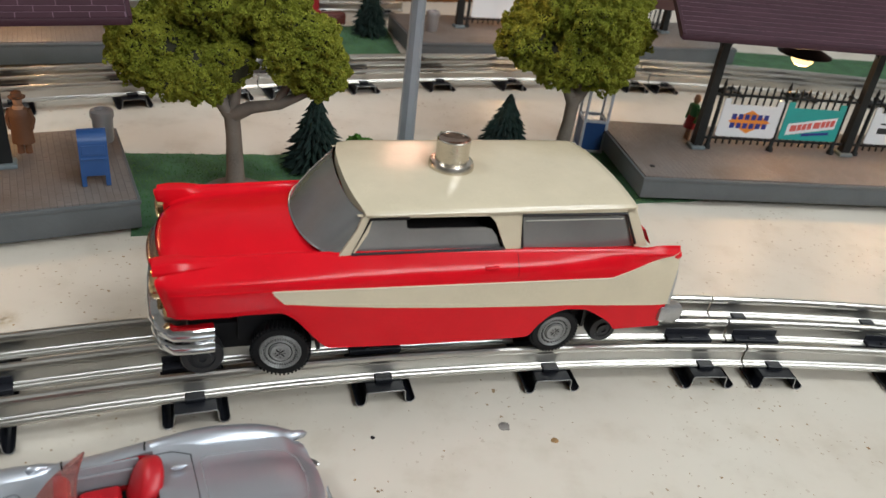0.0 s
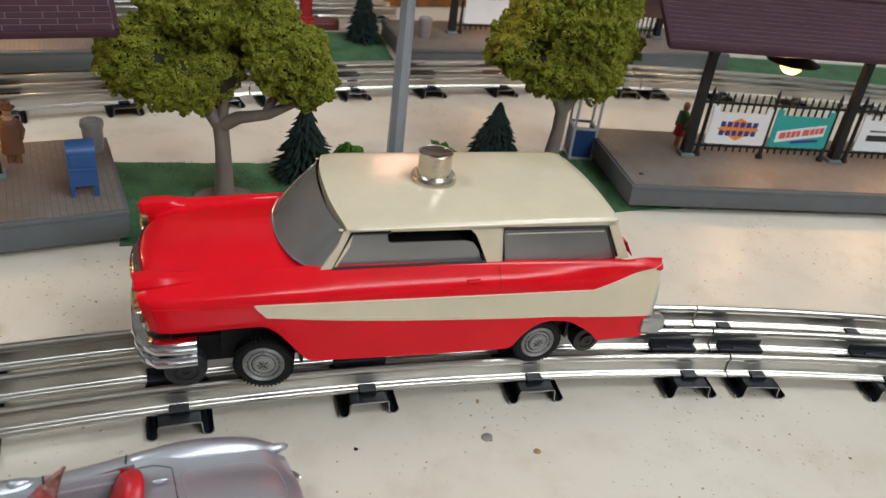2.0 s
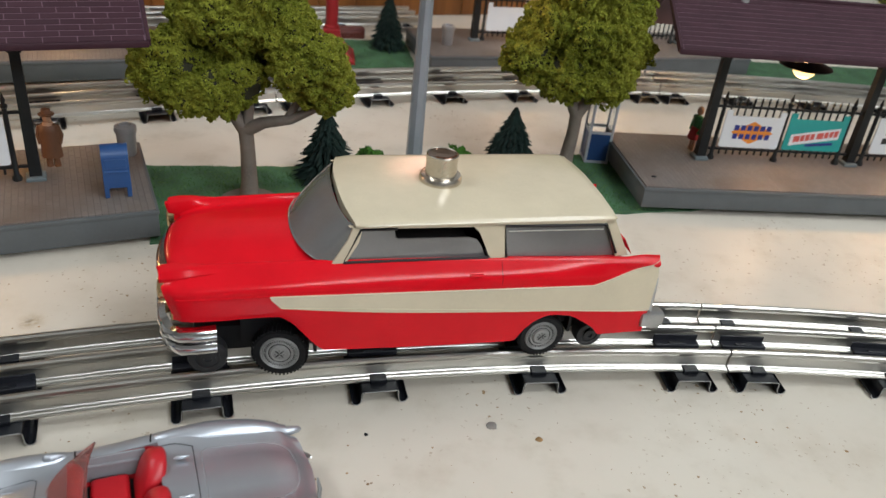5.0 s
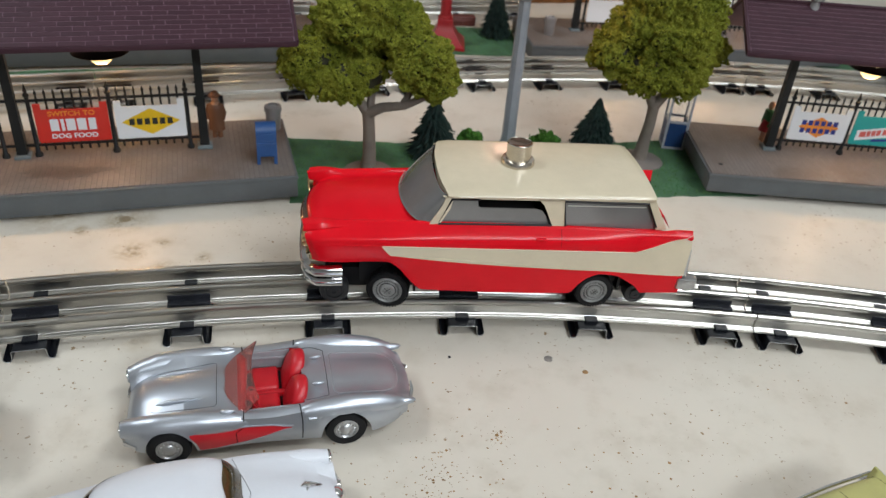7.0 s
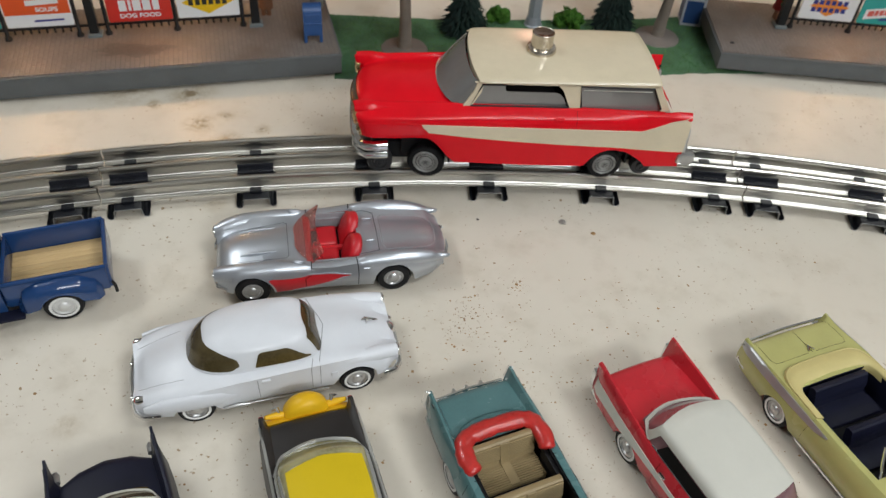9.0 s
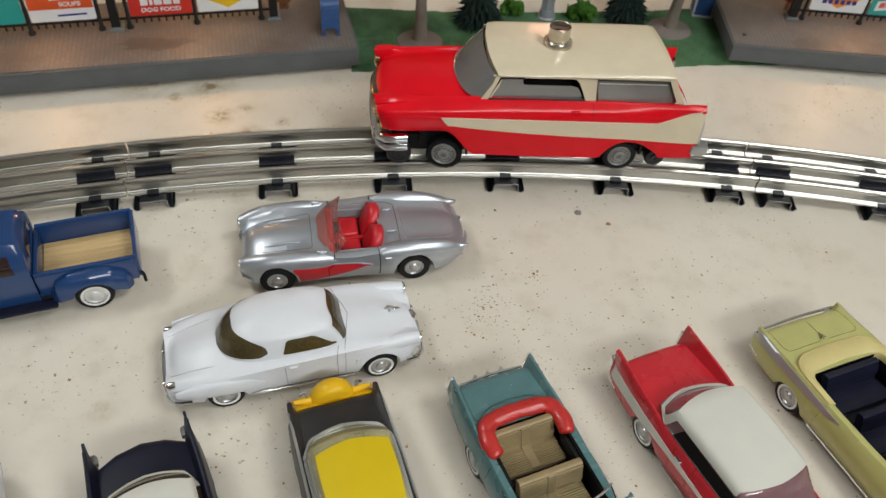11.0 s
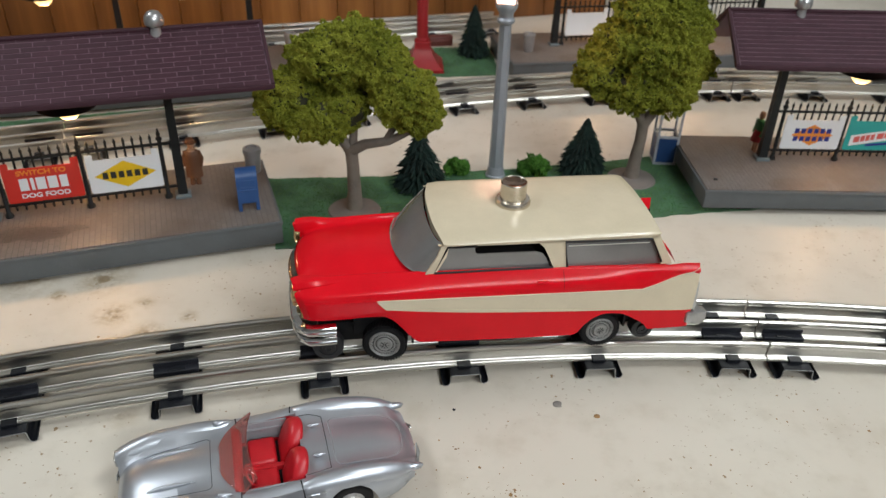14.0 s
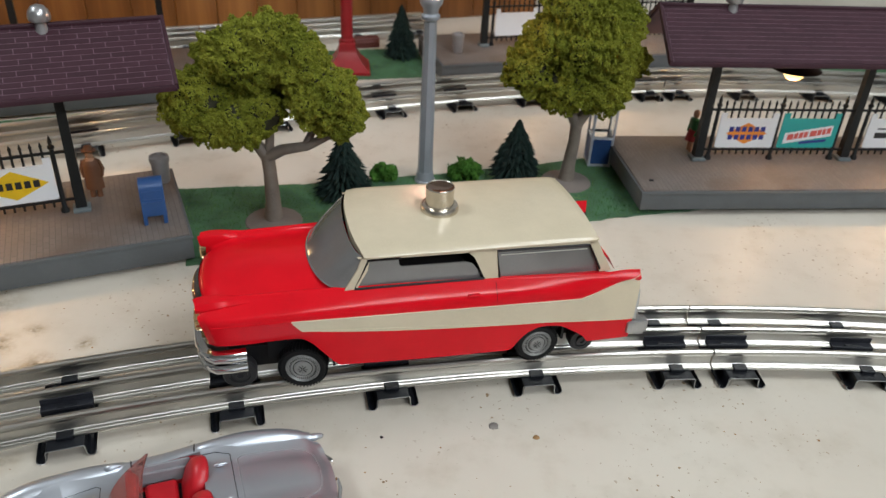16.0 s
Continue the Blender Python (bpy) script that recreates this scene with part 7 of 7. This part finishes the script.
def teal_car():
    C, sec, S = finned("convertible_car", mm(55.4, 25.6, 0, -50.9), "teal toy convertible with red folded top and tan seats", TEAL, TEAL, 27.0, 22.2, 21.0, 25.0, (-41.5, 14.2))
    tub(C, -42, 14.5, 18.4, 9.5, 23.4, BLACK)
    seat(C, -33, 0, 30, 10, TAN, 13, "rear_seat", 12, 16, 9, 2.2)
    seat(C, -8, 0, 31, 10, TAN, 13.5, "front_seat", 12, 12, 9, 2.2)
    bm = bmesh.new()
    pts = [(-27.5, 17.4, 23.0), (-34, 18.6, 24.4), (-41.0, 17.4, 25.0), (-44.6, 12.0, 25.4), (-45.4, 0, 25.6)]
    pts = pts + [(x, -y, z) for x, y, z in reversed(pts[:-1])]
    fine = [tuple(K(k / 32 * 8, *[(i, p[c]) for i, p in enumerate(pts)]) for c in range(3)) for k in range(33)]
    vs = tube(bm, fine, [2.6 if k in (0, 32) else 3.8 if k in (1, 31) else 4.2 + 0.45 * math.sin(k * 2.1) * math.sin(k * 0.7) for k in range(33)], 12)
    bmesh.ops.transform(bm, matrix=Matrix.Translation((0, 0, 6.2)) @ Matrix.Diagonal((1, 1, 0.76, 1)), verts=bm.verts[:])
    part("folded_top", bm, TOPRED, C, "lumpy red folded soft top", 60)
    deck_line("deck_trim", sec, [(-53.5, 0), (-53, 8), (-51, 14), (-47, 18)], 0.35, TEAL_TRIM, C)
    for s in (1, -1):
        bm = bmesh.new()
        tube(bm, [(-72.2, s * 21.2, 13.5), (-74.4, s * 21.4, 16.5), (-73.6, s * 21.2, 20), (-72.6, s * 21.2, 25.2), (-71.0, s * 21.2, 27.2)], [1.2, 2.0, 1.5, 1.4, 0.6], 9)
        part("tail_lamp", bm, CHROME, C)
        bm = bmesh.new()
        tube(bm, [(10, s * 23.2, 24), (10.4, s * 25.4, 26), (10.2, s * 27.4, 26.8)], [0.5, 0.5, 1.3], 7)
        part("mirror", bm, TEAL, C)
        bm = bmesh.new()
        tube(bm, [S(x, 0.42, s) for x in (-66, -40, -10, 20)], 0.4, 5)
        part("side_trim", bm, CHROME, C)
        bm = bmesh.new()
        box(bm, -30, -14, s * 17.2 - 1.2, s * 17.2 + 1.2, 10, 21.6, 0.5)
        part("door_lining", bm, BLACK, C)
    for y in (-7.5, -1.0, 6.5):
        bm = bmesh.new()
        tube(bm, [(-72.5, y, 11.5), (-74.4, y, 15), (-73.4, y, 19.4)], [1.3, 1.6, 1.0], 7)
        part("bumper_guard", bm, CHROME, C)
    bm = bmesh.new()
    tube(bm, [(-72.0, -17, 18.4), (-72.8, 0, 18.7), (-72.0, 17, 18.4)], 0.8, 6)
    part("tail_strip", bm, CHROME, C)
    windscreen(C, (20.0, 24.6), (11.0, 37.0), 20.6, 17.0, 6.0, CLEARGLASS, CHROME)
    trim_line("door_line", S, [(-24, 0.06), (-24.2, 0.6)], 0.13, DARK, C)


teal_car()


def yellow_car():
    C, sec, S = finned("convertible_car", mm(202.0, 113.8, 0, -51.9), "pale yellow toy convertible with dark seats and chrome side strips", LIME, LIME, 23.6, 22.6, 26.2, 31.0, (-37, 15))
    tub(C, -37.5, 15.5, 23.2, 9.5, 23.6, NAVY)
    seat(C, -29, 0, 33, 10, NAVY, 12.5, "rear_seat", 12, 15, 1)
    seat(C, -5, 0, 34, 10, NAVY, 13, "front_seat", 12, 12, 1)
    rows = []
    for k in range(41):
        a = abs(k / 20 - 1)
        sgn = 1 if k > 20 else -1
        ox, oy = K(a, (0, -50.5), (0.4, -49.6), (0.6, -46.0), (0.75, -38.0), (1.0, -20.0)), K(a, (0, 0.0), (0.4, 17.5), (0.6, 24.0), (0.75, 26.6), (1.0, 26.8))
        ix, iy = K(a, (0, -38.4), (0.4, -38.0), (0.6, -36.2), (0.75, -32.0), (1.0, -19.0)), K(a, (0, 0.0), (0.4, 16.0), (0.6, 20.6), (0.75, 22.4), (1.0, 23.0))
        rows.append([(ox + (ix - ox) * q, sgn * (oy + (iy - oy) * q), zc) for q, zc in ((0, 22.0), (0.03, 24.2), (0.10, 24.9), (0.5, 25.2), (0.88, 25.0), (0.98, 24.2), (1, 20.5))])
    bm = bmesh.new()
    loft(bm, rows, closed=True, caps=True)
    part("boot_cover", bm, LIME_SOFT, C, "smooth yellow folded-top cover", 55)
    bm = bmesh.new()
    tube(bm, [r[2] for r in rows], 0.28, 5)
    part("cover_piping", bm, LIME_SOFT, C)
    for s in (1, -1):
        bm = bmesh.new()
        skin(bm, sec, steps(-71.5, -10, 3), lambda x: K(x, (-71, 18.8), (-30, 19.9), (-16, 20.6), (-10, 22.2)), lambda x: K(x, (-71, 22.5), (-30, 23.1), (-10, 22.8)), 0.5, 3, s)
        part("side_strip", bm, WHEELCAP, C, "bright side strip", 55)
        bm = bmesh.new()
        box(bm, -22, 24, s * 30.2 - 0.5, s * 30.2 + 0.5, 6.6, 8.2, 0.3, seg=1)
        part("sill_trim", bm, CHROME, C)
        bm = bmesh.new()
        box(bm, -73.6, -70.6, s * 23.5 - 3.4, s * 23.5 + 3.4, 12.5, 17.4, 1.0)
        part("tail_lamp", bm, CHROME, C)
    deck_line("trunk_line", sec, [(-70, 23), (-56, 23.3), (-53.4, 22), (-53, 19), (-53, 0)], 0.10, DARK, C)
    bm = bmesh.new()
    tube(bm, [(-70.5, 27.5, 20.6), (-72.4, 25, 19.6), (-72.8, 0, 20.4), (-72.4, -25, 19.6), (-70.5, -27.5, 20.6)], 0.8, 7)
    part("tail_strip", bm, CHROME, C, "chrome strip along the trunk edge")
    trim_line("trunk_crease", S, [(-70, 1.0), (-53, 1.0)], 0.12, DARK, C)
    trim_line("door_line", S, [(-20, 0.06), (-20.2, 0.55)], 0.13, DARK, C)
    bm = bmesh.new()
    tube(bm, [(-54, 1.6, 24.4), (-55.5, 0, 25.0), (-54, -1.6, 24.4), (-57, 0, 24.6)], 0.5, 6)
    part("deck_badge", bm, CHROME, C, "small gilt deck badge")
    windscreen(C, (21, 24.6), (12, 37.5), 21.6, 18, 6.0, CLEARGLASS, CHROME)


yellow_car()


def taxi_car():
    C, sec, S = finned("sedan_car", mm(-14.6, -14.9, 0, -54.6), "black and yellow toy sedan with yellow spare-wheel cover", BLACKY, BLACKY, 24.2, 22.0, 20.6, 24.0)
    G = hardtop(C, TAXIROOF, TANGLASS, -38, -9, 36.0, 19.4, FRAMEGREY, 1.2, 3.5, 0.44, ())
    for s in (1, -1):
        part("window_frame", lines(G, ((-47, 0.07), (-2, 0.07)), 1.0, (s,)), FRAMEGREY, C, "pale plated window frame")
        part("window_frame", lines(G, ((-37, 0.27), (-8, 0.27)), 0.8, (s,)), FRAMEGREY, C, "pale plated window frame")
    part("front_glass", both(G, ((-8.0, 0.10), (4.4, 0.10), (4.0, 1.0), (-7.6, 1.0)), 0.4), GREENGLASS, C, "green tinted windscreen", 55)
    bm = bmesh.new()
    prism(bm, [(-70.6, 11.5), (-75.4, 12), (-75.0, 17.5), (-70.4, 20.4)], -19, 19)
    part("rear_panel", bm, YELLOW, C, "yellow rear panel", 30)
    bm = bmesh.new()
    lathe(bm, [(4, -4.6), (8.8, -4.4), (10.2, -2.8), (10.6, 0.2), (10.0, 3.0), (8.0, 5.0), (4.2, 6.0), (0.5, 6.3)], 32, Matrix.Translation((-76.0, 0, 16.6)) @ Matrix.Rotation(-math.pi / 2, 4, "Y"))
    part("spare_wheel_cover", bm, YELLOW, C, "round yellow spare-wheel cover", 50)
    for s in (1, -1):
        bm = bmesh.new()
        box(bm, -74.4, -70.0, s * 20.4 - 1.3, s * 20.4 + 1.3, 12, 22.6, 0.9)
        fin = part("tail_fin", bm, BLACKY, C)
        bm = bmesh.new()
        box(bm, -75.2, -74.0, s * 20.4 - 1.0, s * 20.4 + 1.0, 17, 21.8, 0.4, seg=1)
        part("tail_lamp", bm, LENSRED, fin, "small dark red tail lamp")
        bm = bmesh.new()
        tube(bm, [(-75.8, s * 8, 17.6), (-75.6, s * 14, 18.8), (-74.6, s * 18.6, 20.6)], [2.0, 1.7, 1.0], 8)
        part("rear_moulding", bm, YELLOW, C, smooth=50)
        bm = bmesh.new()
        tube(bm, [(-76.0, s * 12, 19.5), (-78.5, s * 12.6, 20.5), (-78.2, s * 15, 20.2)], [0.9, 1.1, 0.6], 7)
        part("bumper_guard", bm, CHROME, C)
        bm = bmesh.new()
        tube(bm, [(x, s * 21.6, over(sec, x, 21.6) + 0.1) for x in steps(-71, 40, 4)], 0.75, 6)
        part("side_strip", bm, FRAMEGREY, C)


taxi_car()


def navy_car():
    C, sec, S = finned("hardtop_car", mm(-81.5, -57.5, 0, -48.7), "dark navy toy hardtop with upright fins and pale roof", NAVY, NAVY, 29.6, 21.2, 21.4, 25.0)
    # the deck ends in a bowed edge short of the fins
    for ob in C.children:
        if ob.name.split(".")[0] in ("body", "rear_bumper"):
            for v in ob.data.vertices:
                y = abs(v.co.y) / MM
                if v.co.x < -56 * MM:
                    short = 0.2 + 6.0 * min(1.0, y / 18.6) ** 2 if y < 18.6 or ob.name.startswith("rear_bumper") else 3.4
                    v.co.x += short * MM * K(v.co.x / MM, (-70, 1.0), (-56, 0.0))
    hardtop(C, IVORY, AMBERGLASS, -34, 4, 36.5, 18.8, IVORY)
    for s in (1, -1):
        bm = bmesh.new()
        prism(bm, [(-66.0, 14), (-70.0, 15), (-71.2, 25), (-72.4, 29.6), (-68.0, 29.0), (-58, 26)], s * 20.5, s * 21.7)
        part("fin_tip", bm, NAVY, C, smooth=30)
        bm = bmesh.new()
        lathe(bm, [(1.7, -4), (1.7, 0), (1.2, 1.2), (0.2, 1.6)], 14, Matrix.Translation((-68.4, s * 19.0, 22.0)) @ Matrix.Rotation(-math.pi / 2, 4, "Y"))
        part("tail_lamp", bm, DULL, C, "dull grey tail lamp", 50)


navy_car()


def pale_car():
    C, sec, S = finned("hardtop_car", mm(-157.0, -96.0, 0, -49.5), "white toy hardtop at the end of the parked row", WHITE, WHITE, 25.0, 22.0)
    hardtop(C, WHITE, AMBERGLASS, -30, 10, 37, 19.0, CHROME)
    for s in (1, -1):
        bm = bmesh.new()
        tube(bm, [S(x, 0.30, s) for x in (-70, -40, -10, 20, 50)], 0.9, 6)
        part("side_strip", bm, BLACK, C)


pale_car()


def pickup():
    P = thing("pickup_truck", mm(-249.5, 67.5, 0, 216.0) @ Matrix.Diagonal((1.03, 0.90, 1, 1)), "blue toy pickup truck with a light wooden bed", "toy truck", GROUP)
    FA, RA, R = 38, -38, 9.6
    bm = bmesh.new()
    box(bm, -59.0, -14.8, 0, 4.25, 14.6, 15.8, 0.15, seg=1)
    plank0 = part("bed_plank", bm, WOODBED, P, "light wooden bed board", at=mm(0, -19.6, 0))
    for k in range(1, 9):
        link_part("bed_plank", plank0.data, P, "light wooden bed board", mm(0, -19.6 + k * 4.36, 0))
    for s in (1, -1):
        bm = bmesh.new()
        box(bm, -61.0, -13.6, s * 21.0 - 0.9, s * 21.0 + 0.9, 12, 27.6, 0.4)
        tube(bm, [(-61.5, s * 21.4, 27.6), (-13.4, s * 21.4, 27.6)], 1.3, 8)
        part("bed_side", bm, BLUE, P)
        bm = bmesh.new()
        rings = []
        for x, h, o in ((-57.5, 15.5, 3.0), (-55, 20.5, 6.0), (-48, 24.6, 7.8), (-38, 25.8, 8.2), (-28, 25.0, 8.0), (-21.5, 21.5, 6.4), (-18.0, 14.0, 3.0)):
            s0 = max(8.5, arch(x, RA, 10.6, 9.0))
            rings.append([(x, s * 21.2, s0), (x, s * (21.2 + o), max(s0, 10)), (x, s * (21.2 + o), max(s0 + 0.2, h * 0.72)), (x, s * (21.2 + o * 0.82), max(s0 + 0.4, h * 0.92)), (x, s * (21.2 + o * 0.4), max(s0 + 0.6, h)), (x, s * 21.2, max(s0 + 0.8, h * 1.02))])
        fine = []
        for a, b in zip(rings, rings[1:]):
            for q in range(6):
                x = a[0][0] + (b[0][0] - a[0][0]) * q / 6
                lo = max(8.5, arch(x, RA, 10.6, 9.0))
                fine.append([(x, ya + (yb - ya) * q / 6, max(lo + 0.12 * n, za + (zb - za) * q / 6) if n else lo) for n, ((_, ya, za), (_, yb, zb)) in enumerate(zip(a, b))])
        fine.append(rings[-1])
        loft(bm, fine, closed=True, caps=True)
        part("rear_fender", bm, BLUE, P, "rounded blue rear fender", 50)
        bm = bmesh.new()
        box(bm, -20, 23, s * 25.0 - 4.2, s * 25.0 + 4.2, 8.0, 9.4, 0.6)
        part("running_board", bm, NAVY, P)
        if s > 0:
            bm = bmesh.new()
            tube(bm, [(-62.0, 20.0, 15.5), (-63.0, 20.6, 13), (-63.2, 20.8, 8.0)], 0.9, 6)
            part("tail_lamp_bracket", bm, BLACK, P)
        bm = bmesh.new()
        rings = [[(x, s * (14 + o * math.cos(a)), max(9.0, arch(x, FA, 11, 9)) + (h - 9) * max(0, math.sin(a))) for a in [math.pi * k / 10 for k in range(6)]] for x, o, h in ((23, 10, 10), (28, 13.6, 20), (38, 14.6, 24), (50, 13.6, 22), (58, 10, 14))]
        loft(bm, rings)
        part("front_fender", bm, BLUE, P, smooth=60)
        round_lamp(P, 57.5, s * 17, 22, 3.6, LENSCLEAR, "headlamp", 1, 6.0)
    bm = bmesh.new()
    box(bm, -62.4, -60.2, -20.4, 20.4, 12.0, 27.2, 0.5)
    tube(bm, [(-61.6, -20.5, 27.4), (-61.6, 20.5, 27.4)], 1.2, 8)
    part("tailgate", bm, BLUE, P)
    bm = bmesh.new()
    box(bm, -14.8, -12.8, -21, 21, 12, 27.2, 0.4)
    part("bed_front", bm, BLUE, P)

    def cab(x):
        top = K(x, (-12.4, 42), (-9, 46.5), (4, 47.5), (12, 45.5), (18, 38), (24, 30.5))
        return [(21.8, 9.5), (22.6, 20), (22.6, 30), (21.4, min(top - 1.6, 36)), (18.6, min(top - 1, 42)), (15.4, top - 0.6), (8, top - 0.1), (0, top)]

    bm = bmesh.new()
    shell(bm, steps(-12.4, 24, 1.4), cab, lip=1)
    part("cab", bm, BLUE, P, "blue rounded cab", 45)
    G = surface(cab)
    for s in (1, -1):
        bm = bmesh.new()
        patch(bm, G, s, ((-6, 0.40), (13, 0.40), (8, 0.60), (-5, 0.60)))
        part("side_window", bm, SMOKE, P)
    part("windscreen", both(G, ((23.4, 0.60), (23.2, 1.0), (14.0, 1.0), (15.0, 0.68))), SMOKE, P)
    bm = bmesh.new()
    box(bm, -13.0, -12.3, -11, 11, 32, 40, 0.3)
    part("rear_window", bm, SMOKE, P)

    def hood(x):
        return [(14.6, 12), (15.2, 22), (13.6, 28.4), (9, 31.0 - (x - 24) * 0.06), (0, 32.0 - (x - 24) * 0.06)]

    bm = bmesh.new()
    shell(bm, steps(23.8, 60, 4), hood, lip=0.5)
    part("hood", bm, BLUE, P, smooth=45)
    bumper(P, 64, 24, 11, 6, "front_bumper", 1.5)
    underside(P, -58, 58, 15, 7, 14)
    four_wheels(P, FA, RA, 27.4, R, PALECAP, True, 7.0)


pickup()
